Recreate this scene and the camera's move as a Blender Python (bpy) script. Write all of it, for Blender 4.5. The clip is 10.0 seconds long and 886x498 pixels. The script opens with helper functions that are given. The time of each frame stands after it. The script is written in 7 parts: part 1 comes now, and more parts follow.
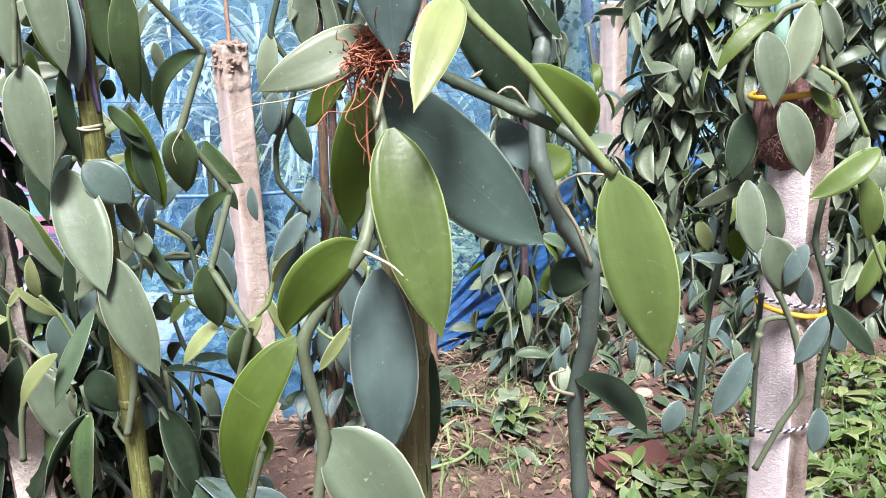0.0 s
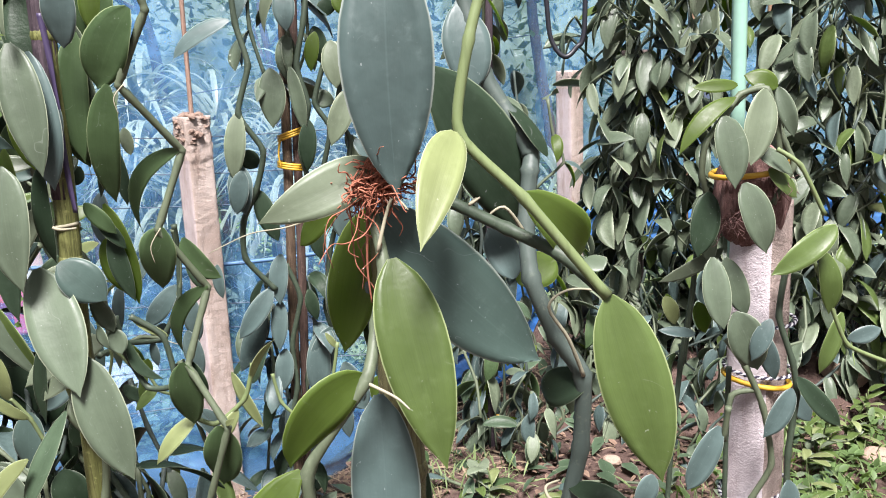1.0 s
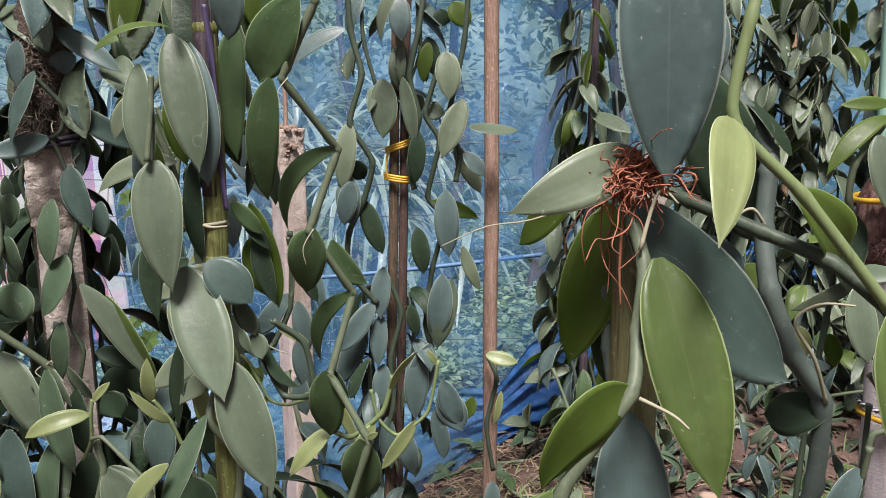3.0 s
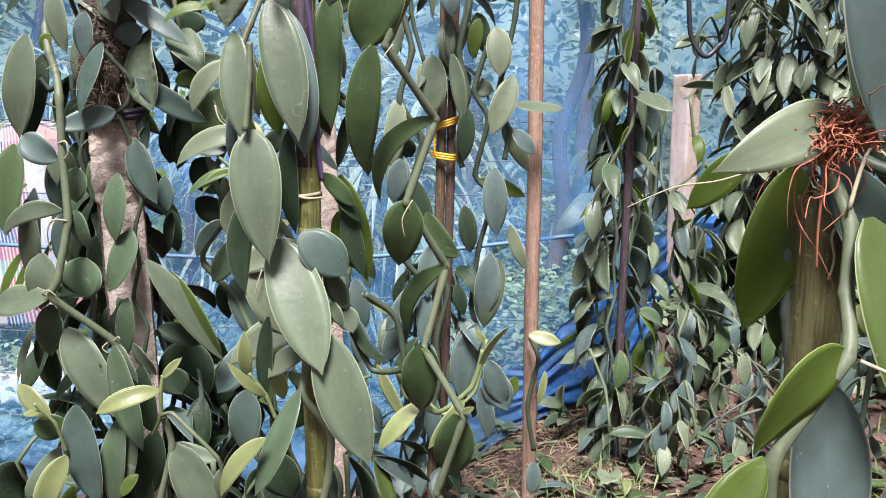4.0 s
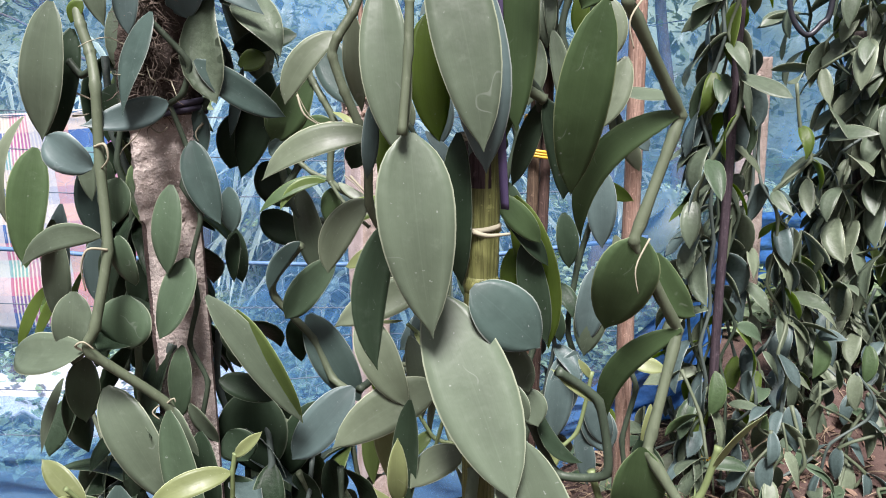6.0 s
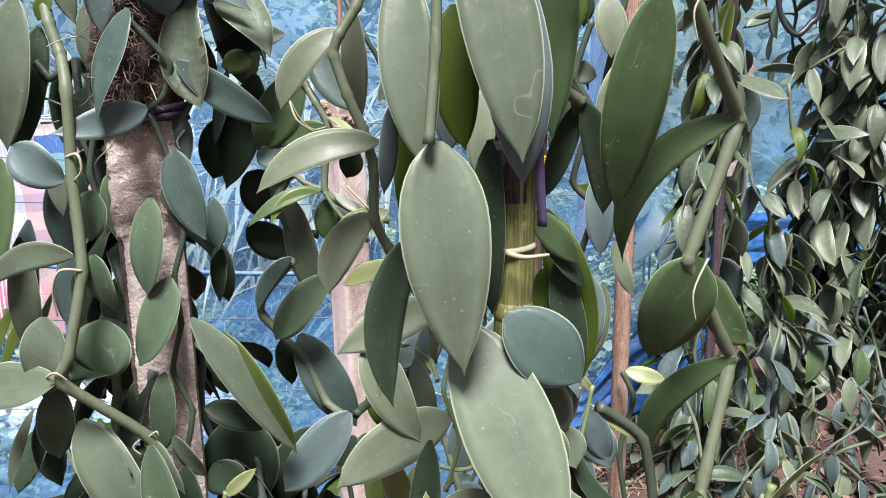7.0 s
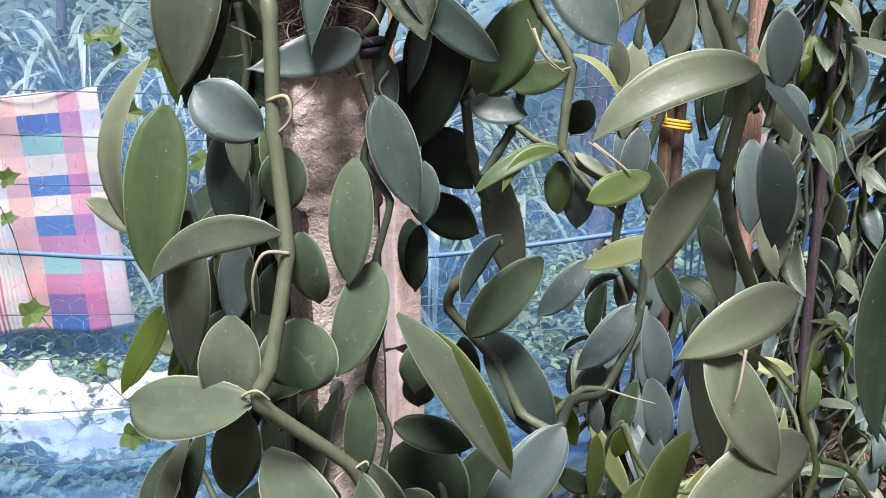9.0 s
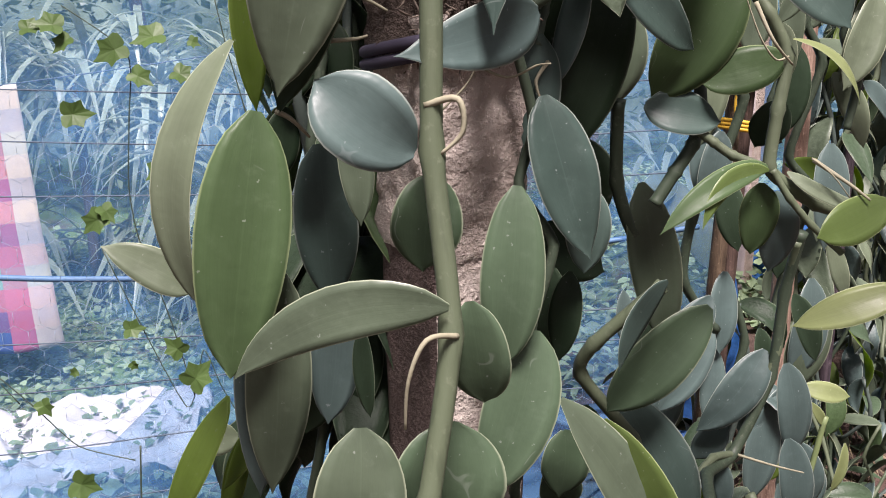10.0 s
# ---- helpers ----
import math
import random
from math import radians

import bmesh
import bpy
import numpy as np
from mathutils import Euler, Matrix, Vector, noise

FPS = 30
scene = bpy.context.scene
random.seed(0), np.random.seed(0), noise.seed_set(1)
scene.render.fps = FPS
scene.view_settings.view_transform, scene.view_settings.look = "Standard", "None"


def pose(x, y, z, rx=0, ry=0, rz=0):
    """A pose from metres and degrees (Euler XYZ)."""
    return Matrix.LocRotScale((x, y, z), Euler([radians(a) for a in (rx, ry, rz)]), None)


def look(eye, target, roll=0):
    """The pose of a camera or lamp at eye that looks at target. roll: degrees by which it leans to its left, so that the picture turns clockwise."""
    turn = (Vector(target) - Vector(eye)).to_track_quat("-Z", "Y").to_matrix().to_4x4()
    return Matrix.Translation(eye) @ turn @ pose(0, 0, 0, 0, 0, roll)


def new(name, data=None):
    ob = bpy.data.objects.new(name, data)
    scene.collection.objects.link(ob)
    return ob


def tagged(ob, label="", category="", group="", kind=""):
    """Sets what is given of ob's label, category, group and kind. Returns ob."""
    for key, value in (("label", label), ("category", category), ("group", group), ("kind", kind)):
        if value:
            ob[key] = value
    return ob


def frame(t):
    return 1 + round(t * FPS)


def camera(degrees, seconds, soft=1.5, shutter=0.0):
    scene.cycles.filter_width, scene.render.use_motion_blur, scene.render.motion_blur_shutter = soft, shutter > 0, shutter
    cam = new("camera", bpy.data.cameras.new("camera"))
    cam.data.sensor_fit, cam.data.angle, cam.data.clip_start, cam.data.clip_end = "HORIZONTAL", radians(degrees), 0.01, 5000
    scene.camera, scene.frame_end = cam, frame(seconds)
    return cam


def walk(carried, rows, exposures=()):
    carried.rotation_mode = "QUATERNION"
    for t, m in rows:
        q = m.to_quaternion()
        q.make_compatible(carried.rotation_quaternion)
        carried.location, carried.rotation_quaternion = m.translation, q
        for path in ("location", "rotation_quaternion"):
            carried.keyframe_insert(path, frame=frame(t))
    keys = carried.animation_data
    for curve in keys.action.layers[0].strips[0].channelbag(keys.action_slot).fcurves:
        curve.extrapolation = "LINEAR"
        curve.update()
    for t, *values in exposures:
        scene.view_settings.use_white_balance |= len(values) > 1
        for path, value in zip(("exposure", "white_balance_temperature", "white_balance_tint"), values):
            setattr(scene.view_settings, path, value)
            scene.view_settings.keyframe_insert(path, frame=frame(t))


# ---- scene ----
cam = camera(56.6, 10.0, soft=1.0)
METRES, EYE, TILT, LEAN, TURN = 1.8, 1.5, -16.0, 2.0, 0.0
ROWS = [
    (0.0, 0.0, 0.0, 0.0, -0.0, 0.0, -0.0),
    (0.5, -0.0074, -0.011, 0.0162, -2.67, 2.42, 0.74),
    (1.0, -0.02, -0.0054, 0.0322, -3.0, 3.83, 0.99),
    (1.5, -0.0224, -0.0017, 0.0377, -0.3, 4.33, 0.55),
    (2.0, -0.031, 0.0077, 0.043, 0.22, 4.8, 0.4),
    (2.5, -0.0648, 0.0233, 0.0342, 0.52, 5.68, -1.07),
    (4.0, -0.1806, 0.0458, 0.0122, 0.74, 4.43, -1.54),
    (4.5, -0.2209, 0.0561, 0.0107, 0.51, 3.74, -1.76),
    (5.0, -0.2594, 0.1069, 0.0161, 0.52, 3.29, -2.24),
    (5.5, -0.2971, 0.1774, 0.0352, 1.03, 3.48, -2.15),
    (6.0, -0.3119, 0.2569, 0.0649, 1.02, 3.52, -1.32),
    (7.5, -0.3634, 0.3199, 0.0767, -1.53, 3.81, -0.36),
    (8.0, -0.402, 0.3433, 0.0774, -1.66, 3.79, -0.26),
    (8.5, -0.4693, 0.3701, 0.0746, -1.97, 3.72, -0.12),
    (9.0, -0.5368, 0.4579, 0.0783, -3.69, 2.84, 0.26),
    (9.5, -0.5986, 0.5658, 0.1087, -5.64, 2.65, 0.79),
    (10.0, -0.6413, 0.6153, 0.1163, -8.93, 2.54, 1.62),
]
walk(cam, [(t, pose(0, 0, EYE, TILT, LEAN, TURN) @ pose(METRES * x, METRES * y, METRES * z, 90 + pitch, roll, yaw)) for t, x, y, z, yaw, pitch, roll in ROWS],
     exposures=[(0.0, 2.14, 6290, 16), (0.5, 1.99, 6440, 16), (1.0, 1.92, 6440, 17), (1.5, 1.59, 6440, 17), (2.0, 1.47, 6490, 16), (2.5, 1.08, 6600, 16), (4.0, 1.85, 6510, 18), (4.5, 1.83, 6490, 18), (5.0, 1.69, 6460, 19), (6.0, 1.66, 6410, 20), (7.5, 1.89, 6360, 20), (8.5, 1.84, 6410, 20), (9.0, 1.63, 6460, 21), (9.5, 1.48, 6610, 22), (10.0, 1.47, 6750, 24)])

# ---- light: a bright overcast sky ----
world = bpy.data.worlds.new("world")
scene.world = world
world.use_nodes = True
wt = world.node_tree
sky = wt.nodes.new("ShaderNodeTexSky")
sky.sky_type = "NISHITA"
sky.sun_disc = False
sky.sun_elevation, sky.sun_rotation = radians(62), radians(180)
grey = wt.nodes.new("ShaderNodeHueSaturation")
grey.inputs["Saturation"].default_value = 0.12
wt.links.new(sky.outputs[0], grey.inputs["Color"])
wt.links.new(grey.outputs[0], wt.nodes["Background"].inputs[0])
wt.nodes["Background"].inputs[1].default_value = 0.038
sun = new("sun", bpy.data.lights.new("sun", "SUN"))
sun.data.energy, sun.data.angle, sun.data.color = 4.6, radians(18), (1.0, 0.975, 0.94)
sun.matrix_world = look((0.0, -4.0, 9.0), (0, 0.8, 0))


# ---- materials ----
class Mat:
    """A small builder for node materials."""

    def __init__(self, name, rough=0.6, spec=0.4):
        self.m = bpy.data.materials.new(name)
        self.m.use_nodes = True
        self.t = self.m.node_tree
        self.b = self.t.nodes["Principled BSDF"]
        self.b.inputs["Roughness"].default_value = rough
        self.b.inputs["Specular IOR Level"].default_value = spec

    def n(self, kind, **values):
        node = self.t.nodes.new(kind)
        for key, value in values.items():
            node.inputs[key].default_value = value
        return node

    def link(self, a, b):
        self.t.links.new(a, b)

    def math(self, op, a, b=None, clamp=False):
        node = self.t.nodes.new("ShaderNodeMath")
        node.operation, node.use_clamp = op, clamp
        for i, v in enumerate((a, b)):
            if v is None:
                continue
            if isinstance(v, (int, float)):
                node.inputs[i].default_value = v
            else:
                self.link(v, node.inputs[i])
        return node.outputs[0]

    def mix(self, fac, a, b, blend="MIX"):
        node = self.t.nodes.new("ShaderNodeMix")
        node.data_type, node.blend_type = "RGBA", blend
        for i, v in ((0, fac), (6, a), (7, b)):
            if isinstance(v, (int, float)):
                node.inputs[i].default_value = v
            elif isinstance(v, tuple):
                node.inputs[i].default_value = (*v, 1)
            else:
                self.link(v, node.inputs[i])
        return node.outputs[2]

    def step(self, v, lo, hi, a=0.0, b=1.0):
        node = self.n("ShaderNodeMapRange")
        node.interpolation_type = "SMOOTHSTEP"
        self.link(v, node.inputs[0])
        for i, x in enumerate((lo, hi, a, b)):
            node.inputs[i + 1].default_value = x
        return node.outputs[0]

    def noise(self, scale, detail=4.0, rough=0.55, coord=None, stretch=None):
        node = self.n("ShaderNodeTexNoise", Scale=scale, Detail=detail, Roughness=rough)
        if coord is None:
            coord = self.n("ShaderNodeTexCoord").outputs["Object"]
        if stretch:
            mp = self.n("ShaderNodeMapping")
            mp.inputs["Scale"].default_value = stretch
            self.link(coord, mp.inputs[0])
            coord = mp.outputs[0]
        self.link(coord, node.inputs["Vector"])
        return node.outputs["Fac"]

    def bump(self, height, strength=0.3, dist=0.002):
        node = self.n("ShaderNodeBump", Strength=strength, Distance=dist)
        self.link(height, node.inputs["Height"])
        self.link(node.outputs[0], self.b.inputs["Normal"])
        return node.outputs[0]

    def colour(self, c):
        self.link(c, self.b.inputs["Base Color"])

    def rnd(self):
        return self.n("ShaderNodeObjectInfo").outputs["Random"]


def leaf_mat(name, base, thru, share, rough=0.42, edge=(0.36, 0.42, 0.24), spread=0.16, islands=False, spec=0.32):
    """A fleshy leaf: fine lengthwise veins, a pale rim, dust and small scars; light passes through it."""
    k = Mat(name, rough, spec * 0.88)
    uv = k.n("ShaderNodeTexCoord").outputs["UV"]
    sep = k.n("ShaderNodeSeparateXYZ")
    k.link(uv, sep.inputs[0])
    u = k.math("ABSOLUTE", k.math("SUBTRACT", sep.outputs[0], 0.5))
    rnd = k.n("ShaderNodeNewGeometry").outputs["Random Per Island"] if islands else k.rnd()
    vein = k.noise(1.0, 3.0, 0.6, uv, (46.0, 1.2, 1.0))
    patch = k.noise(17.0, 4.0, 0.6)
    dust = k.noise(70.0, 5.0, 0.7)
    spots = k.noise(210.0, 2.0, 0.5)
    dark = tuple(c * (1 - spread * 1.6) for c in base)
    light = tuple(min(1, c * (1 + spread * 1.6) + 0.008) for c in base)
    c = k.mix(rnd, dark, light)
    streak = k.noise(1.0, 4.0, 0.65, uv, (7.0, 1.1, 1.0))
    c = k.mix(k.step(streak, 0.35, 0.7, 0.0, 0.22), c, tuple(x * 0.62 for x in base))
    # centre darker than the margins: sheen and shading of the channel as colour
    c = k.mix(k.step(u, 0.04, 0.45, 0.44, 0.0), c, tuple(x * 0.60 for x in base))
    c = k.mix(k.step(patch, 0.35, 0.7, 0.0, 0.35), c, tuple(x * 1.5 + 0.006 for x in base))
    c = k.mix(k.step(k.noise(34.0, 5.0, 0.7), 0.5, 0.75, 0.0, 0.30), c, tuple(x * 0.6 for x in base))
    c = k.mix(k.step(vein, 0.45, 0.8, 0.0, 0.07), c, tuple(x * 0.55 for x in base))
    c = k.mix(k.step(dust, 0.54, 0.8, 0.0, 0.28), c, tuple(x * 1.6 + 0.03 for x in base))
    c = k.mix(k.step(spots, 0.72, 0.76, 0.0, 0.5), c, tuple(x * 1.3 + 0.16 for x in base))
    # thin curved scars, here and there
    line = k.math("ABSOLUTE", k.math("SUBTRACT", k.noise(19.0, 1.0, 0.5), 0.5))
    c = k.mix(k.math("MULTIPLY", k.step(line, 0.002, 0.005, 0.24, 0.0), k.step(k.noise(26.0, 1.0, 0.5), 0.62, 0.67)), c, tuple(x * 1.2 + 0.15 for x in base))
    c = k.mix(k.step(u, 0.0, 0.018, 0.15, 0.0), c, tuple(x * 1.6 + 0.01 for x in base))
    c = k.mix(k.step(u, 0.470, 0.495, 0.0, 0.75), c, tuple(min(1, x * 1.25) for x in edge))
    k.colour(c)
    k.link(k.step(dust, 0.35, 0.8, rough - 0.02, rough + 0.16), k.b.inputs["Roughness"])
    relief = k.math("ADD", k.math("MULTIPLY", vein, 0.06), k.math("ADD", k.math("MULTIPLY", patch, 1.8), k.math("MULTIPLY", streak, 0.22)))
    nrm = k.bump(relief, 0.26, 0.003)
    tr = k.n("ShaderNodeBsdfTranslucent")
    k.link(k.mix(k.step(vein, 0.3, 0.8, 0.0, 0.4), thru, tuple(x * 0.6 for x in thru)), tr.inputs["Color"])
    k.link(nrm, tr.inputs["Normal"])
    mx = k.n("ShaderNodeMixShader")
    mx.inputs[0].default_value = share
    k.link(k.b.outputs[0], mx.inputs[1])
    k.link(tr.outputs[0], mx.inputs[2])
    k.link(mx.outputs[0], k.t.nodes["Material Output"].inputs["Surface"])
    return k.m


LEAF = {
    "g": leaf_mat("leaf_green", (0.068, 0.092, 0.060), (0.13, 0.20, 0.03), 0.15, 0.38, (0.24, 0.27, 0.19)),
    "m": leaf_mat("leaf_deep", (0.041, 0.067, 0.038), (0.09, 0.15, 0.025), 0.13, 0.38, (0.20, 0.23, 0.16), spec=0.24),
    # near-black green: for leaves deep inside, the shade is put into this colour
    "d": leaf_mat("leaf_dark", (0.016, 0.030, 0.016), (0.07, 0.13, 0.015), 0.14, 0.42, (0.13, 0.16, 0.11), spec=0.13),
    "s": leaf_mat("leaf_slate", (0.040, 0.066, 0.056), (0.07, 0.12, 0.05), 0.10, 0.38, (0.20, 0.23, 0.20), spec=0.22),
    "b": leaf_mat("leaf_greyblue", (0.052, 0.081, 0.076), (0.09, 0.14, 0.06), 0.10, 0.40, (0.22, 0.25, 0.22)),
    "l": leaf_mat("leaf_pale", (0.104, 0.131, 0.084), (0.18, 0.25, 0.07), 0.18, 0.42, (0.33, 0.36, 0.25)),
    "p": leaf_mat("leaf_fresh", (0.068, 0.104, 0.028), (0.26, 0.38, 0.03), 0.30, 0.36, (0.27, 0.32, 0.16)),
    "y": leaf_mat("leaf_young", (0.142, 0.170, 0.070), (0.24, 0.30, 0.08), 0.24, 0.38, (0.36, 0.40, 0.25)),
    "o": leaf_mat("leaf_olive", (0.040, 0.070, 0.028), (0.11, 0.20, 0.03), 0.20, 0.40, (0.17, 0.21, 0.11), spec=0.2),
    # yellow-green base: the glow of light from behind is put into the colour
    "t": leaf_mat("leaf_backlit", (0.062, 0.098, 0.016), (0.29, 0.42, 0.020), 0.48, 0.40, (0.22, 0.28, 0.10)),
}


def stem_mat(name, base, light):
    k = Mat(name, 0.52, 0.26)
    c = k.mix(k.noise(9.0, 3.0), base, light)
    c = k.mix(k.step(k.noise(120.0, 4.0, 0.7), 0.55, 0.8, 0.0, 0.4), c, (0.18, 0.20, 0.145))
    c = k.mix(k.step(k.noise(160.0, 2.0, 0.5, None, (1, 1, 0.12)), 0.5, 0.75, 0.0, 0.35), c, tuple(x * 0.5 for x in base))
    k.colour(c)
    k.bump(k.noise(140.0, 3.0, 0.6, None, (1, 1, 0.2)), 0.25, 0.002)
    return k.m


STEM = {
    "g": stem_mat("stem_green", (0.058, 0.076, 0.046), (0.088, 0.106, 0.066)),
    "d": stem_mat("stem_dark", (0.022, 0.034, 0.022), (0.042, 0.058, 0.038)),
    "b": stem_mat("stem_greyblue", (0.044, 0.062, 0.054), (0.062, 0.080, 0.070)),
    "y": stem_mat("stem_young", (0.095, 0.130, 0.048), (0.14, 0.175, 0.085)),
}


def root_mat(name, a, b):
    k = Mat(name, 0.75, 0.2)
    k.colour(k.mix(k.noise(60.0, 5.0, 0.7), a, b))
    k.bump(k.noise(300.0, 3.0), 0.4, 0.001)
    return k.m


ROOT_RED = root_mat("root_redbrown", (0.16, 0.050, 0.030), (0.36, 0.145, 0.090))
ROOT_PALE = root_mat("root_pale", (0.156, 0.150, 0.098), (0.299, 0.280, 0.208))
ROOT_DARK = root_mat("root_dark", (0.045, 0.036, 0.030), (0.19, 0.15, 0.12))


def concrete_mat(name, a, b, stain, rough_face):
    """Weathered concrete with stains, and crumbling aggregate where the skin has gone."""
    k = Mat(name, 0.9, 0.15)
    big, mid, fine = k.noise(5.0, 5.0, 0.65), k.noise(38.0, 5.0, 0.7), k.noise(170.0, 4.0, 0.7)
    c = k.mix(k.step(big, 0.3, 0.7), a, b)
    c = k.mix(k.step(k.noise(9.0, 5.0, 0.7, None, (1.6, 1.6, 0.3)), 0.46, 0.72, 0.0, 0.7), c, stain)
    c = k.mix(k.step(mid, 0.57, 0.77, 0.0, 0.45), c, tuple(x * 0.5 for x in a))
    c = k.mix(k.step(fine, 0.55, 0.72, 0.0, rough_face), c, tuple(min(1, x * 1.5) for x in b))
    k.colour(c)
    k.bump(k.math("ADD", k.math("MULTIPLY", mid, 1.0 + rough_face), fine), 0.8, 0.004 + 0.008 * rough_face)
    return k.m


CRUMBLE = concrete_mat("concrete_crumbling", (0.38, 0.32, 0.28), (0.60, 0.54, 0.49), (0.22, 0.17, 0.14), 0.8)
LILAC = concrete_mat("concrete_lilac", (0.44, 0.395, 0.41), (0.52, 0.475, 0.49), (0.30, 0.25, 0.245), 0.08)
BROWN_CRUMBLE = concrete_mat("concrete_brown", (0.20, 0.155, 0.135), (0.34, 0.28, 0.25), (0.12, 0.085, 0.07), 0.7)
# dark brown concrete for the faces beside the pale crumbling one
DARK_CONCRETE = concrete_mat("concrete_dark", (0.066, 0.048, 0.043), (0.125, 0.095, 0.085), (0.03, 0.022, 0.02), 0.3)
PALE_CONCRETE = concrete_mat("concrete_pale", (0.30, 0.255, 0.248), (0.40, 0.345, 0.335), (0.195, 0.137, 0.111), 0.15)
PALE_CRUMBLE = concrete_mat("concrete_pale_crumbling", (0.273, 0.215, 0.182), (0.429, 0.364, 0.325), (0.182, 0.124, 0.091), 0.6)


def wood_mat(name, a, b, c2, rough=0.7):
    k = Mat(name, rough, 0.25)
    grain = k.noise(30.0, 5.0, 0.65, None, (3.0, 3.0, 0.10))
    c = k.mix(k.step(grain, 0.3, 0.7), a, b)
    c = k.mix(k.step(k.noise(8.0, 4.0, 0.6, None, (1, 1, 0.5)), 0.5, 0.75, 0.0, 0.8), c, c2)
    c = k.mix(k.step(k.noise(150.0, 3.0, 0.6, None, (1, 1, 0.15)), 0.55, 0.8, 0.0, 0.5), c, tuple(x * 0.35 for x in a))
    c = k.mix(k.step(k.noise(48.0, 5.0, 0.7), 0.56, 0.74, 0.0, 0.45), c, tuple(min(1, x * 1.7 + 0.01) for x in b))
    c = k.mix(k.step(k.noise(21.0, 5.0, 0.7), 0.60, 0.78, 0.0, 0.5), c, tuple(x * 0.4 for x in a))
    fibre = k.noise(420.0, 3.0, 0.6, None, (1, 1, 0.05))
    c = k.mix(k.step(fibre, 0.46, 0.62, 0.0, 0.55), c, tuple(x * 0.38 for x in a))
    c = k.mix(k.step(k.noise(95.0, 4.0, 0.7), 0.58, 0.68, 0.0, 0.45), c, tuple(min(1, x * 1.9 + 0.015) for x in b))
    k.colour(c)
    k.bump(k.math("ADD", grain, k.math("MULTIPLY", fibre, 0.5)), 0.7, 0.004)
    return k.m


BAMBOO_GREEN = wood_mat("bamboo_green", (0.080, 0.088, 0.026), (0.145, 0.152, 0.055), (0.060, 0.050, 0.026), 0.5)
BAMBOO_MOSS = wood_mat("bamboo_mossy", (0.074, 0.070, 0.032), (0.132, 0.126, 0.060), (0.055, 0.066, 0.024), 0.5)
BAMBOO_BROWN = wood_mat("bamboo_brown", (0.055, 0.037, 0.026), (0.11, 0.078, 0.05), (0.032, 0.023, 0.018), 0.6)
WOOD_RED = wood_mat("wood_reddish", (0.19, 0.115, 0.085), (0.29, 0.20, 0.155), (0.26, 0.20, 0.16))
WOOD_DARK = wood_mat("wood_dark_red", (0.045, 0.028, 0.022), (0.085, 0.055, 0.045), (0.035, 0.024, 0.02))
STAKE_DARK = wood_mat("stake_dark", (0.030, 0.022, 0.028), (0.060, 0.044, 0.052), (0.022, 0.016, 0.022))
WOOD_TAN = wood_mat("wood_tan", (0.221, 0.130, 0.078), (0.299, 0.202, 0.130), (0.163, 0.091, 0.055))
HUSK = wood_mat("coconut_husk", (0.111, 0.055, 0.049), (0.195, 0.117, 0.104), (0.065, 0.036, 0.033), 0.9)
BARK = wood_mat("bark", (0.06, 0.048, 0.044), (0.13, 0.105, 0.095), (0.04, 0.032, 0.03), 0.9)


def plain_mat(name, c, rough=0.5, vary=0.25, scale=40.0):
    k = Mat(name, rough, 0.4)
    k.colour(k.mix(k.noise(scale, 4.0, 0.6), tuple(x * (1 - vary) for x in c), tuple(min(1, x * (1 + vary)) for x in c)))
    k.bump(k.noise(scale * 5, 3.0), 0.2, 0.001)
    return k.m


YELLOW = plain_mat("yellow_twine", (0.468, 0.273, 0.023), 0.5)
PURPLE = plain_mat("purple_strip", (0.038, 0.028, 0.065), 0.5)
MINT = plain_mat("mint_pole", (0.20, 0.35, 0.28), 0.55, 0.12)
BLACK = plain_mat("black_rubber", (0.012, 0.013, 0.018), 0.45)
ROPE_W = plain_mat("rope_white", (0.390, 0.390, 0.403), 0.8)
ROPE_D = plain_mat("rope_dark", (0.028, 0.024, 0.042), 0.8)
WIRE = plain_mat("wire_blue", (0.06, 0.13, 0.24), 0.6)
WIRE_GREY = plain_mat("wire_grey", (0.055, 0.075, 0.10), 0.75)
MESH_WIRE = plain_mat("mesh_wire", (0.20, 0.25, 0.30), 0.6)
STONE = concrete_mat("stone", (0.25, 0.18, 0.14), (0.34, 0.26, 0.20), (0.17, 0.12, 0.095), 0.2)
CLAY = plain_mat("red_clay_tile", (0.062, 0.022, 0.018), 0.85, 0.35, 12.0)


def soil_mat():
    k = Mat("soil", 0.95, 0.1)
    big, mid, fine = k.noise(1.6, 5.0, 0.6), k.noise(14.0, 6.0, 0.7), k.noise(90.0, 5.0, 0.7)
    c = k.mix(k.step(big, 0.3, 0.7), (0.058, 0.037, 0.031), (0.092, 0.062, 0.053))
    c = k.mix(k.step(mid, 0.45, 0.75, 0.0, 0.7), c, (0.130, 0.093, 0.077))
    c = k.mix(k.step(fine, 0.55, 0.75, 0.0, 0.6), c, (0.045, 0.028, 0.021))
    far = k.n("ShaderNodeNewGeometry")
    sep = k.n("ShaderNodeSeparateXYZ")
    k.link(far.outputs["Position"], sep.inputs[0])
    c = k.mix(k.math("MULTIPLY", k.step(sep.outputs[1], 4.2, 5.5), k.step(k.noise(3.0, 6.0, 0.7), 0.32, 0.55)), c, (0.09, 0.15, 0.055))
    k.colour(c)
    k.bump(k.math("ADD", mid, k.math("MULTIPLY", fine, 0.4)), 0.9, 0.03)
    return k.m


SOIL = soil_mat()


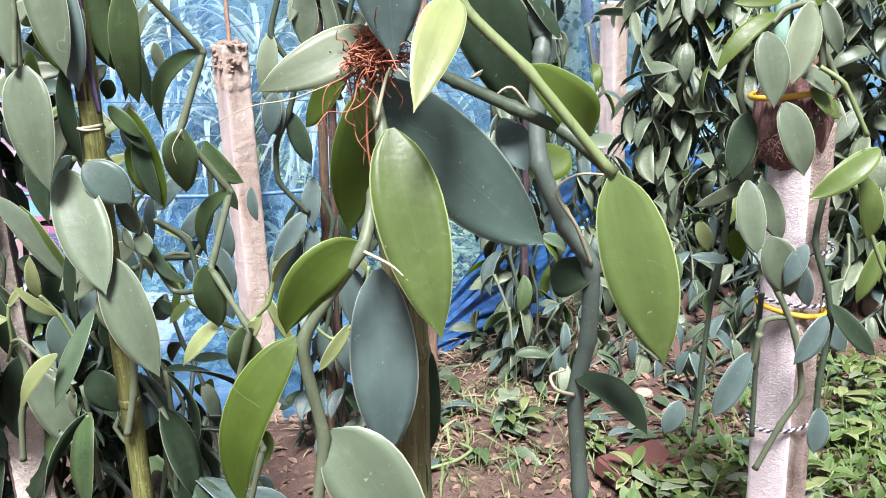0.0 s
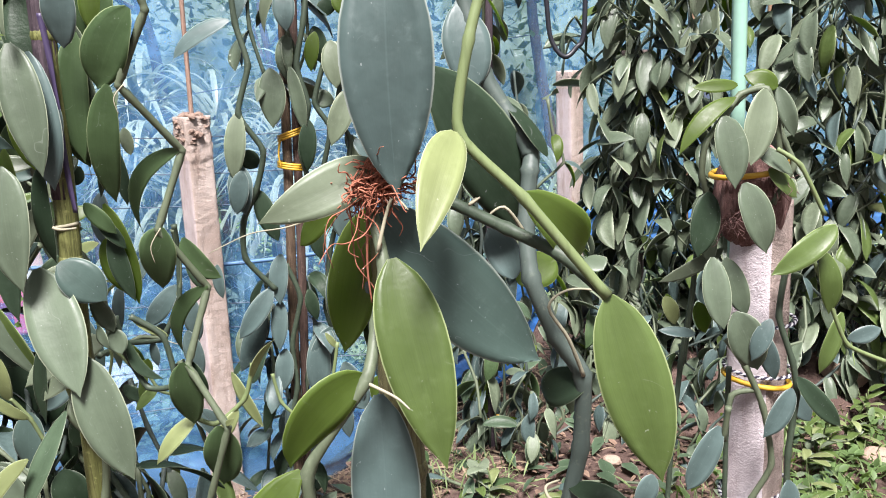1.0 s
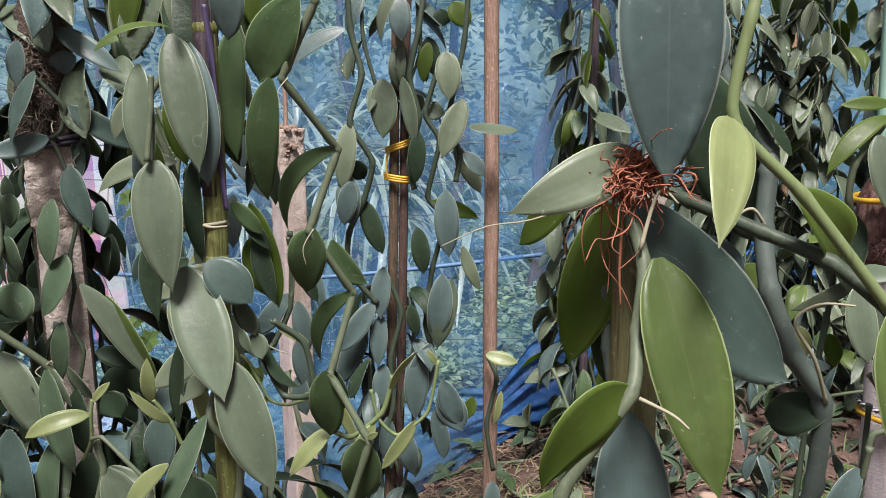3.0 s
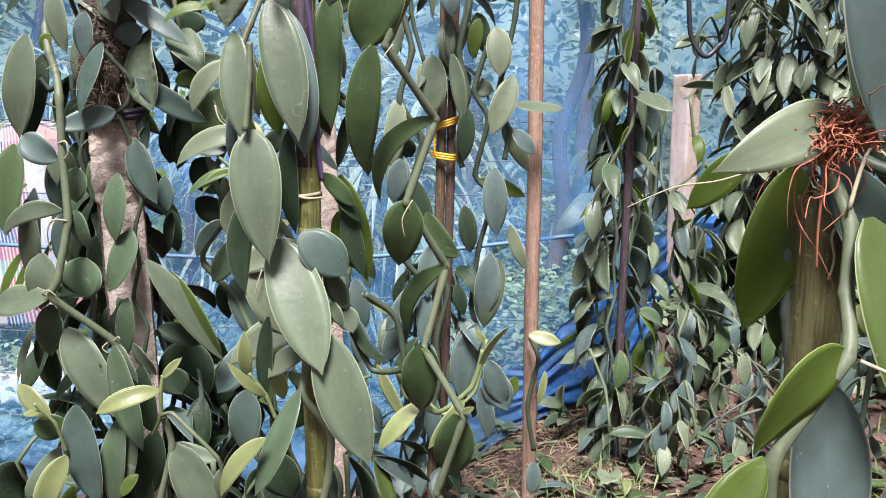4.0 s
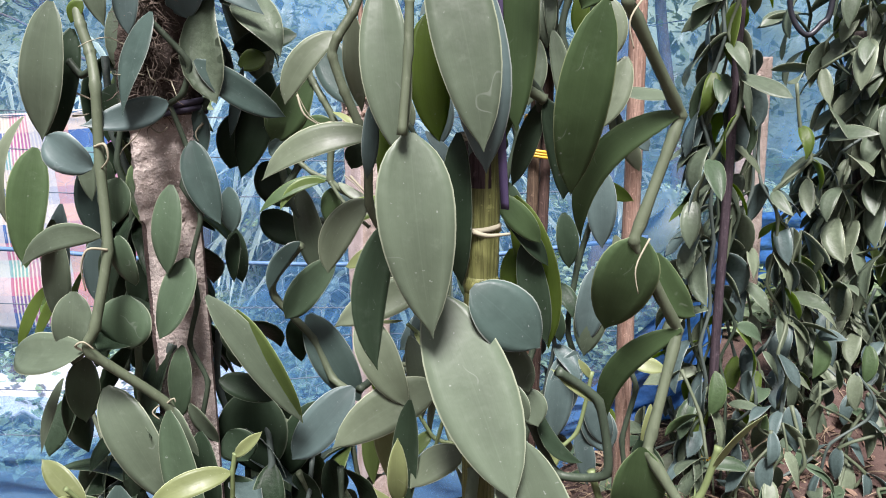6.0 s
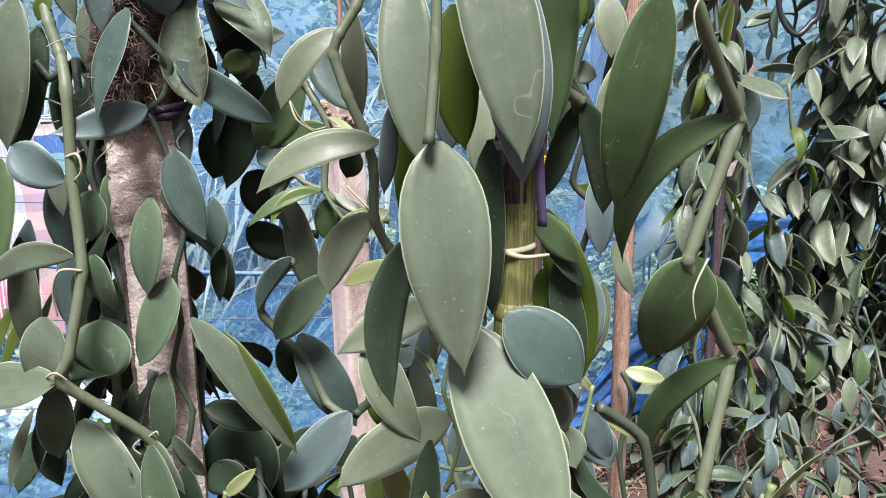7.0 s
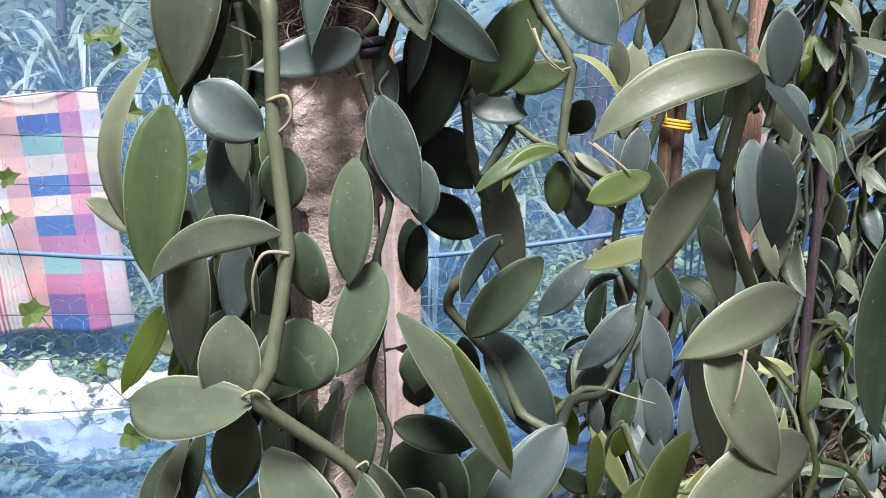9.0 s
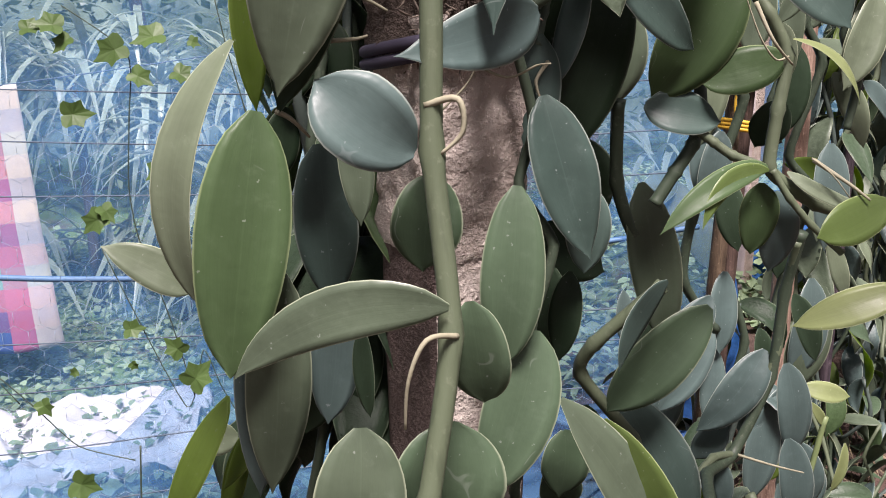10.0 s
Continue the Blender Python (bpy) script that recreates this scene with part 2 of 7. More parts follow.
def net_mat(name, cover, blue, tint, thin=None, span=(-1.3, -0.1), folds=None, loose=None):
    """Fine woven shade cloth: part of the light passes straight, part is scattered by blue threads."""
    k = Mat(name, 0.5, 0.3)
    # where folds is given, their lights and darks are streaked into the thread colour
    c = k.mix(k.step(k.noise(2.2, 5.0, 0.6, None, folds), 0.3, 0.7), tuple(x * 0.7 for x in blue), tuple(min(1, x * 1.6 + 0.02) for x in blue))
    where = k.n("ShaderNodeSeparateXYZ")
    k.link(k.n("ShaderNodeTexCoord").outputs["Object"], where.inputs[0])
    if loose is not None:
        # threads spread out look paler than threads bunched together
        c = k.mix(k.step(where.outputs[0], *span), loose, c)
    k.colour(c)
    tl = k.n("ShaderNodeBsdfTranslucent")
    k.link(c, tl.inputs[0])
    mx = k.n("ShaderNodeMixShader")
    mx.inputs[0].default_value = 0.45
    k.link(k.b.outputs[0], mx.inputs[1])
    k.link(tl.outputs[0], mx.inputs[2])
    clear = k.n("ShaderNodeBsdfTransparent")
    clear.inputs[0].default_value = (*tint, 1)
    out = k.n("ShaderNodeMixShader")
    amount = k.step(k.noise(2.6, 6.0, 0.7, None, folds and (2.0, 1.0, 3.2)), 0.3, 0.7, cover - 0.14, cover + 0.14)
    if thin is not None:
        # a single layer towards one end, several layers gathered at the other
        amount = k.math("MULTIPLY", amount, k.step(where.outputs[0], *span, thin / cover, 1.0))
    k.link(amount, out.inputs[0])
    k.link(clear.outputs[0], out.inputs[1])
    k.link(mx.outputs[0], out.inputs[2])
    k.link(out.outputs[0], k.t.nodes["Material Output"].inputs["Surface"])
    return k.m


NET = net_mat("blue_netting", 0.32, (0.105, 0.30, 0.64), (0.90, 0.95, 1.0), 0.20, (-2.9, -1.6))
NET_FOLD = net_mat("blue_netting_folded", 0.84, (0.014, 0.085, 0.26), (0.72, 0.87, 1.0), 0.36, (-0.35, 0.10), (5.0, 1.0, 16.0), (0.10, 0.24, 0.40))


# ---- small makers ----
def sstep(x, a, b):
    q = min(1.0, max(0.0, (x - a) / (b - a)))
    return q * q * (3 - 2 * q)


def thing(name, at, label, category, group=""):
    ob = new(name)
    ob.empty_display_size = 0.05
    ob.matrix_world = Matrix.Translation(at)
    return tagged(ob, label, category, group)


def place(par):
    return par.matrix_world.translation.copy() if par.parent is None else place(par.parent) + par.location


def data_mesh(name, verts, faces, material, uvs=None, smooth=True):
    me = bpy.data.meshes.new(name)
    me.from_pydata([tuple(v) for v in verts], [], faces)
    if uvs is not None:
        layer = me.uv_layers.new(name="uv")
        loops = np.empty(len(me.loops), dtype=np.int32)
        me.loops.foreach_get("vertex_index", loops)
        layer.data.foreach_set("uv", np.asarray(uvs, dtype=np.float32)[loops].ravel())
    me.materials.append(material)
    if smooth:
        me.polygons.foreach_set("use_smooth", [True] * len(me.polygons))
    me.update()
    return me


def child(name, me, par, label="", m=None):
    ob = new(name, me)
    ob.parent = par
    if m is not None:
        ob.matrix_local = m
    if label:
        ob["label"] = label
    return ob


def leaf_grid(b, t, w, twist, bow, sway, fold, full, nl=15, nw=6, thick=0.0007, wave=0.0, spin=0.0, blunt=0.9):
    """Vertices, faces and uvs of a closed, fleshy leaf from its base b to its tip t."""
    b, t = Vector(b), Vector(t)
    axis = t - b
    ln = axis.length
    a = axis / ln
    n = Vector((0, -1, 0.25))
    n = n - a * n.dot(a)
    if n.length < 0.15:
        n = Vector((0, 0, 1)) - a * a.z
    n.normalize()
    rise, reach = n, n.cross(a)
    n = Matrix.Rotation(radians(twist), 3, a) @ n
    side = n.cross(a)

    def mid(s):
        h = 4 * s * (1 - s)
        return b + axis * s + rise * (bow * ln * h) + reach * (sway * ln * h)

    top, low, uv = [], [], []
    for i in range(nl + 1):
        s = i / nl
        s = s - 0.055 * math.sin(2 * math.pi * s)
        c = mid(s)
        tg = (mid(min(1, s + 0.01)) - mid(max(0, s - 0.01))).normalized()
        sd = Matrix.Rotation(radians(spin * (s - 0.4)), 3, tg) @ (side - tg * side.dot(tg)).normalized()
        nn = sd.cross(tg).normalized()
        if nn.dot(n) < 0:
            nn = -nn
        if s < full:
            hw = max(0.010, math.sin(math.pi / 2 * max(0.0, s - 0.02) / (full - 0.02))) ** 0.43
        else:
            q = (s - full) / (1 - full)
            hw = max(0.0, 1 - q ** 2.15) ** blunt * (1 - 0.38 * sstep(q, 0.78, 0.98)) + 0.008
        hw *= w / 2
        for j in range(nw + 1):
            u = 2 * j / nw - 1
            lift = fold * hw * abs(u) ** 1.5 + wave * w * math.sin(s * 9 + u * 2.0 + twist) * u * u
            p = c + sd * (u * hw) + nn * lift
            th = thick * (1 - 0.75 * u * u) * (0.35 + 0.65 * math.sin(math.pi * min(1, s * 0.9 + 0.1)))
            top.append(p + nn * th)
            low.append(p - nn * th)
            uv.append((0.5 + u / 2, s))
    k = nw + 1
    off = len(top)
    faces = []
    for i in range(nl):
        for j in range(nw):
            q = (i * k + j, i * k + j + 1, (i + 1) * k + j + 1, (i + 1) * k + j)
            faces.append(q)
            faces.append(tuple(x + off for x in reversed(q)))
        for j in (0, nw):
            p, r = i * k + j, (i + 1) * k + j
            faces.append((p, r, r + off, p + off) if j == 0 else (r, p, p + off, r + off))
    return top + low, faces, uv + uv


def leaf(par, kind, b, t, w, twist=0, bow=0.05, sway=0.0, fold=0.12, full=0.45, blunt=0.92, label=""):
    o = place(par)
    own = random.Random(int(abs(b[0] * 7919 + b[1] * 104729 + b[2] * 1299709)))
    fold += own.uniform(-0.10, 0.14)
    bow += own.uniform(-0.015, 0.03)
    sway += own.uniform(-0.04, 0.04)
    v, f, uv = leaf_grid(Vector(b) - o, Vector(t) - o, w, twist, bow, sway, fold, full, wave=own.uniform(0.008, 0.03), spin=own.uniform(-26, 26), blunt=blunt + own.uniform(-0.10, 0.14))
    return child("leaf", data_mesh("leaf", v, f, LEAF[kind], uv), par, label)


def smooth_line(pts, per=6, ease=0.5):
    """A line through the points, rounded at them."""
    p = [Vector(q) for q in pts]
    if len(p) < 3:
        return [p[0].lerp(p[-1], i / per) for i in range(per + 1)]
    out = []
    for i in range(len(p) - 1):
        p0, p1, p2, p3 = p[max(0, i - 1)], p[i], p[i + 1], p[min(len(p) - 1, i + 2)]
        for k in range(per):
            s = k / per
            a, b = (p2 - p0) * ease, (p3 - p1) * ease
            out.append(p1 * (2 * s ** 3 - 3 * s * s + 1) + a * (s ** 3 - 2 * s * s + s) + p2 * (3 * s * s - 2 * s ** 3) + b * (s ** 3 - s * s))
    return out + [p[-1]]


def tube_data(line, radii, sides=8):
    verts, faces = [], []
    up = Vector((0.31, 0.9, 0.22)).normalized()
    for i, c in enumerate(line):
        tg = (line[min(i + 1, len(line) - 1)] - line[max(i - 1, 0)]).normalized()
        x = (up - tg * up.dot(tg)).normalized()
        y = tg.cross(x)
        up = x
        r = radii[i] if isinstance(radii, (list, tuple)) else radii
        for j in range(sides):
            an = 2 * math.pi * j / sides
            verts.append(c + x * (r * math.cos(an)) + y * (r * math.sin(an)))
    for i in range(len(line) - 1):
        for j in range(sides):
            k = (j + 1) % sides
            faces.append((i * sides + j, i * sides + k, (i + 1) * sides + k, (i + 1) * sides + j))
    faces.append(tuple(reversed(range(sides))))
    e = (len(line) - 1) * sides
    faces.append(tuple(e + j for j in range(sides)))
    return verts, faces


def stem(par, kind, r, pts, name="stem", per=6, node=0.20, end=1.0, label=""):
    """A jointed green stem: slightly swollen at its nodes, which are the points given."""
    o = place(par)
    line = smooth_line([Vector(p) - o for p in pts], per, 0.30)
    n = len(line) - 1
    radii = []
    for i in range(n + 1):
        d = abs(((i / per) + 0.5) % 1.0 - 0.5)
        radii.append(0.88 * r * (1 + node * max(0, 1 - d / 0.14)) * (1 + (end - 1) * i / n))
    v, f = tube_data(line, radii, 10 if r > 0.004 else 7)
    return child(name, data_mesh(name, v, f, STEM[kind]), par, label)


def kinked(nodes, share=0.13):
    """The nodes of a zigzag stem, with a point close before and after each to keep the bend sharp."""
    q = [Vector(p) for p in nodes]
    out = [q[0]]
    for a, b, c in zip(q, q[1:], q[2:]):
        out += [b.lerp(a, share), b, b.lerp(c, share)]
    return out + [q[-1]]


def root(par, material, r, pts, name="aerial_root", per=5):
    o = place(par)
    line = smooth_line([Vector(p) - o for p in pts], per)
    n = len(line) - 1
    v, f = tube_data(line, [r * (1 - 0.55 * i / n) for i in range(n + 1)], 6)
    return child(name, data_mesh(name, v, f, material), par)


def joined(name, chunks, material, par=None, label="", smooth=True, uvs=False):
    """Many small pieces of (verts, faces[, uv]) as one mesh."""
    verts, faces, uv = [], [], []
    for ch in chunks:
        k = len(verts)
        verts += [tuple(p) for p in ch[0]]
        faces += [tuple(i + k for i in fc) for fc in ch[1]]
        if uvs:
            uv += ch[2]
    me = data_mesh(name, verts, faces, material, uv if uvs else None, smooth)
    if par is None:
        return new(name, me)
    return child(name, me, par, label)

# ---- ground ----
def ground_z(x, y):
    """The bed is level by the vines, falls away behind them to one side and banks up on the other."""
    drop = -0.55 * sstep(y, 2.8, 3.85) * sstep(-x, -0.15, 0.75) * (1 - sstep(y, 7.0, 12.0))
    return drop + 0.20 * sstep(y, 3.15, 3.85) * sstep(x, 0.35, 0.75) * (1 - sstep(y, 7.0, 12.0))


def make_ground():
    def axis(lo, hi, fine, far):
        a = list(np.arange(lo, hi + 1e-6, fine))
        left, right, q, st = [], [], fine, fine
        x = lo
        while x > -far:
            st *= 1.5
            x -= st
            left.append(x)
        x, st = hi, fine
        while x < far:
            st *= 1.5
            x += st
            right.append(x)
        return left[::-1] + a + right

    xs, ys = axis(-3.4, 3.6, 0.06, 900), axis(-0.6, 6.4, 0.06, 900)
    verts, faces = [], []
    for y in ys:
        for x in xs:
            z = ground_z(x, y)
            if abs(x) < 6 and -2 < y < 9:
                z += 0.030 * (noise.noise((x * 2.3, y * 2.3, 0.3))) + 0.016 * noise.noise((x * 9, y * 9, 1.3)) + 0.008 * noise.noise((x * 24, y * 24, 4.0))
            verts.append((x, y, z))
    n = len(xs)
    for j in range(len(ys) - 1):
        for i in range(n - 1):
            faces.append((j * n + i, j * n + i + 1, (j + 1) * n + i + 1, (j + 1) * n + i))
    ob = new("ground", data_mesh("ground", verts, faces, SOIL))
    tagged(ob, "reddish brown bare soil of a vine bed, lumpy and trodden", "ground", kind="structure")


make_ground()


# ---- blue netting fence at the back ----
NET_PATH = [(-9, 5.2), (-5, 4.35), (-3, 4.15), (-1.6, 4.05), (-0.5, 4.0), (0.05, 3.86), (0.5, 4.22), (1.1, 5.30), (2.2, 5.6), (4.0, 5.8), (8.0, 6.4)]


SKIRT = ((-9.0, 0.0), (-2.6, 0.02), (-1.95, 0.05), (-1.56, 0.47), (-1.25, 0.72), (-0.98, 0.90), (-0.75, 0.68), (-0.50, 0.32), (-0.25, 0.12),
         (-0.02, 0.15), (0.14, 0.38), (0.36, 0.52), (0.60, 0.60), (1.1, 0.62), (8.0, 0.62))


def skirt_top(x):
    """Height of the upper hem of the slack net."""
    for (x0, z0), (x1, z1) in zip(SKIRT, SKIRT[1:]):
        if x <= x1:
            return z0 + (z1 - z0) * (x - x0) / (x1 - x0)
    return SKIRT[-1][1]


def make_net():
    pts = smooth_line([(x, y, 0) for x, y in NET_PATH], 40)
    verts, faces = [], []
    rows = 26
    for j in range(rows + 1):
        for i, p in enumerate(pts):
            base = ground_z(p.x, p.y)
            z = base + 0.02 + j / rows * (3.3 - base)
            k = j / rows
            wav = 0.045 * noise.noise((p.x * 1.4, z * 0.7, 2.0)) + 0.016 * noise.noise((p.x * 6.0, z * 0.8, 7.0)) * (1 - 0.5 * k)
            verts.append((p.x, p.y + wav, z))
    n = len(pts)
    for j in range(rows):
        for i in range(n - 1):
            faces.append((j * n + i, j * n + i + 1, (j + 1) * n + i + 1, (j + 1) * n + i))
    th = thing("net_fence", (0, 3.9, 0), "light blue see-through shade netting hung as a fence", "netting")
    o = Vector((0, 3.9, 0))
    child("netting", data_mesh("netting", [Vector(v) - o for v in verts], faces, NET), th)
    # a second, slack length of net: caught up on the pale post and beside the hedge, trailing on the ground between
    verts, faces = [], []
    rows = 30
    for j in range(rows + 1):
        for i, p in enumerate(pts):
            base = ground_z(p.x, p.y)
            k = j / rows
            top = max(0.10, skirt_top(p.x) + 0.03 * noise.noise((p.x * 3.1, 0, 9.0)) - base)
            z = base + 0.012 + k * top
            slant = p.x * 2.2 + k * 2.4
            f = noise.noise((slant, k * 7.0, 3.0)) * 0.095 + noise.noise((slant * 2.3, k * 17.0, 5.0)) * 0.05
            f += 0.030 * math.sin(k * 34 + p.x * 9 + 2 * noise.noise((p.x * 3, k * 4, 1.0))) * sstep(p.x, -0.3, 0.1)
            verts.append(Vector((p.x, p.y - 0.07 - 0.16 * (1 - k) ** 2 + f * (1 - k * 0.6), z)) - o)
    for j in range(rows):
        for i in range(n - 1):
            faces.append((j * n + i, j * n + i + 1, (j + 1) * n + i + 1, (j + 1) * n + i))
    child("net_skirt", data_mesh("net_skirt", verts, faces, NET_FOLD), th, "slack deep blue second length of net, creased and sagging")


make_net()


# ---- posts ----
def square_post(name, at, top, half, turn, lean, label, mats, rough_faces, crown=0.0, seed=1, nz=90, ns=8):
    """A weathered concrete post; the faces named crumble, the others keep their skin."""
    th = thing(name, at, label, "post")
    h = top - at[2]
    per = []
    for f in range(4):
        for i in range(ns):
            s = -1 + 2 * i / ns
            x, y = ((s, -1), (1, s), (-s, 1), (-1, -s))[f]
            per.append((x, y, f))
    verts, faces, smooth_f, rough_f = [], [], [], []
    m = Matrix.Rotation(radians(turn), 3, "Z")
    for j in range(nz + 1):
        z = h * j / nz - (0.12 if j == 0 else 0)
        for x, y, f in per:
            v = Vector((x, y, 0))
            c = max(abs(x), abs(y))
            v = v * (0.93 if abs(x) == abs(y) else 1.0)
            p = m @ (v * half)
            wp = Vector((p.x * 1.0, p.y * 1.0, z + seed * 3.7))
            d = 0.0012 * noise.noise(wp * 30)
            if f in rough_faces or (j > nz * (1 - crown)):
                d += 0.0025 * noise.noise(Vector((wp.x * 30, wp.y * 30, wp.z * 9))) + 0.0020 * noise.noise(wp * 85) + 0.0022 * noise.noise(wp * 190) - 0.002
                if j > nz * (1 - crown):
                    d += 0.006 * noise.noise(wp * 55) + 0.004
            p += p.normalized() * d
            verts.append((p.x + lean[0] * z, p.y + lean[1] * z, z))
    n = len(per)
    for j in range(nz):
        for i in range(n):
            k = (i + 1) % n
            fc = (j * n + i, j * n + k, (j + 1) * n + k, (j + 1) * n + i)
            (rough_f if per[i][2] in rough_faces or j > nz * (1 - crown) else smooth_f).append(fc)
    faces = smooth_f + rough_f + [tuple(nz * n + i for i in range(n))]
    me = data_mesh("shaft", verts, faces, mats[0])
    me.materials.append(mats[1])
    me.polygons.foreach_set("material_index", [0] * len(smooth_f) + [1] * (len(rough_f) + 1))
    child("shaft", me, th)
    return th


def round_pole(name, foot, top, r0, r1, material, label, joints=(), category="stake", sides=14, wob=0.004, cap=True):
    """A stick or bamboo stake with swollen joints, slightly crooked."""
    th = thing(name, foot, label, category)
    a, b = Vector((0, 0, -0.08)), Vector(top) - Vector(foot)
    line, radii = [], []
    n = 60
    for i in range(n + 1):
        s = i / n
        p = a.lerp(b, s)
        p += Vector((noise.noise((s * 5, foot[0] * 9, 1.0)), noise.noise((s * 5, foot[0] * 9, 8.0)), 0)) * wob
        r = r0 + (r1 - r0) * s
        z = p.z + foot[2]
        for q in joints:
            r *= 1 + 0.08 * max(0, 1 - abs(z - q) / 0.012)
        radii.append(r * (1 + 0.05 * noise.noise((s * 30, foot[1], 2.0))))
        line.append(p)
    v, f = tube_data(line, radii, sides)
    child("shaft", data_mesh("shaft", v, f, material), th)
    for q in joints if name == "bamboo_stake" else ():
        i = min(range(1, n), key=lambda j: abs(line[j].z + foot[2] - q))
        d = (line[i + 1] - line[i - 1]).normalized()
        v, f = tube_data([line[i] + d * (0.005 * j) for j in (-2, -1, 0, 1, 2)], [radii[i] * k for k in (0.98, 1.05, 1.10, 1.05, 0.98)], sides)
        child("node_ring", data_mesh("node_ring", v, f, material), th)
    return th


def band(par, material, centre, r, z_thick=0.006, name="tie", turns=1, tilt=(0.0, 0.0), sides=26):
    """Twine wound round a stake at a height."""
    o = place(par)
    line = []
    for i in range(sides * turns + 1):
        an = 2 * math.pi * i / sides
        line.append(Vector((centre[0] + r * math.cos(an), centre[1] + r * math.sin(an),
                            centre[2] + tilt[0] * r * math.cos(an) + tilt[1] * r * math.sin(an) + 1.7 * z_thick * i / sides)) - o)
    v, f = tube_data(line, z_thick, 7)
    return child(name, data_mesh(name, v, f, material), par)


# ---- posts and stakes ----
post_c = square_post("concrete_post", (-1.045, 1.80, 0.0), 1.462, 0.046, 22, (0.0, 0.0), "weathered concrete post, one face pale and crumbling, the next dark brown", (DARK_CONCRETE, CRUMBLE), (0,), 0.13, 1, 260, 18)
post_d = square_post("concrete_post", (-0.965, 3.80, -0.62), 1.40, 0.062, 40, (0.0, 0.0), "pale pinkish concrete post with a rough broken top", (PALE_CONCRETE, PALE_CRUMBLE), (0,), 0.10, 2, 180, 12)
post_g = square_post("concrete_post", (0.855, 1.95, 0.0), 1.22, 0.058, 40, (-0.01, 0.0), "pale concrete post, smooth on one face, rough brown on another", (LILAC, BROWN_CRUMBLE), (0,), 0.0, 3)
square_post("concrete_post", (1.00, 5.0, 0.15), 1.53, 0.062, 40, (0.0, 0.0), "pale concrete post with a rough brown top", (PALE_CONCRETE, PALE_CRUMBLE), (0,), 0.08, 4)
square_post("vine_post", (1.10, 3.98, -0.1), 1.62, 0.045, 30, (0.0, 0.0), "dark bark-covered post almost hidden by vine leaves", (BARK, BARK), (0, 3), 0.05, 5)
stake_b = round_pole("bamboo_stake", (-0.565, 1.275, 0.0), (-0.535, 1.262, 2.15), 0.0180, 0.0160, BAMBOO_GREEN, "mossy green-brown bamboo stake with a purple strip tied on", (0.55, 0.9, 1.28, 1.62, 1.9))
stake_a = round_pole("bamboo_stake", (-0.045, 0.735, 0.0), (-0.045, 0.72, 1.42), 0.022, 0.020, BAMBOO_MOSS, "mossy green-brown bamboo stake behind large leaves", (0.4, 0.8, 1.2))
stake_e = round_pole("wooden_stake", (-0.44, 2.58, 0.0), (-0.345, 2.56, 2.2), 0.017, 0.014, BAMBOO_BROWN, "dark brown stake bound to its neighbour with yellow twine", (0.5, 1.0, 1.5))
round_pole("wooden_stake", (-0.41, 2.59, 0.0), (-0.315, 2.57, 2.2), 0.015, 0.013, WOOD_DARK, "thin reddish brown stake bound to a darker one", (0.4, 0.9, 1.4))
round_pole("wooden_pole", (-0.09, 2.845, 0.0), (-0.065, 2.845, 2.5), 0.025, 0.025, WOOD_RED, "straight reddish-brown split wooden pole", (0.35, 0.7, 1.1, 1.5, 1.75), "pole", 10)
stake_h = round_pole("wooden_stake", (0.29, 3.2, 0.0), (0.33, 3.2, 2.3), 0.017, 0.014, STAKE_DARK, "thin dark stake wrapped by a vine", (0.6, 1.2, 1.7))
for x, y, r in ((1.51, 4.40, 0.019), (1.84, 4.20, 0.016)):
    round_pole("wooden_stick", (x, y, ground_z(x, y)), (x + 0.02, y, 2.4), r, r * 0.9, WOOD_TAN, "thin tan bamboo stick among the vines", (0.7, 1.2, 1.7), "stick")
round_pole("red_rod", (-0.965, 3.80, 1.30), (-0.945, 3.80, 2.6), 0.011, 0.010, WOOD_RED, "thin rusty red rod standing in a concrete post", (), "rod", 8, 0.001)
round_pole("green_pole", (0.80, 2.0, 1.15), (0.775, 2.0, 2.4), 0.018, 0.018, MINT, "mint green painted pole tied to a post", (), "pole", 8, 0.0)

# ties on the stakes
band(stake_e, YELLOW, (-0.366, 2.572, 1.375), 0.040, 0.004, "twine", 3, (0.3, 0))
band(stake_e, YELLOW, (-0.372, 2.572, 1.278), 0.040, 0.004, "twine", 3, (-0.2, 0))
root(stake_e, YELLOW, 0.004, [(-0.395, 2.53, 1.375), (-0.402, 2.525, 1.33), (-0.398, 2.525, 1.29)], "twine_end")
band(stake_b, ROOT_PALE, (-0.548, 1.267, 1.348), 0.0200, 0.0028, "string", 1, (0.05, 0.0))
band(stake_b, ROOT_PALE, (-0.547, 1.267, 1.437), 0.0196, 0.0022, "string", 2, (0.05, 0.0))


def ribbon(par, material, pts, width, name="strip"):
    """A flat plastic strip hanging down, slightly twisted."""
    o = place(par)
    line = smooth_line([Vector(p) - o for p in pts], 8)
    verts, faces = [], []
    for i, p in enumerate(line):
        an = 0.5 * math.sin(i * 0.35)
        d = Vector((math.cos(an), math.sin(an), 0)) * width / 2
        n = Vector((-math.sin(an), math.cos(an), 0)) * 0.0009
        verts += [p - d - n, p + d - n, p + d + n, p - d + n]
    for i in range(len(line) - 1):
        for j in range(4):
            k = (j + 1) % 4
            faces.append((i * 4 + j, i * 4 + k, i * 4 + 4 + k, i * 4 + 4 + j))
    faces += [(3, 2, 1, 0), tuple(len(verts) - 4 + j for j in range(4))]
    return child(name, data_mesh(name, verts, faces, material), par, "dull purple plastic strip")


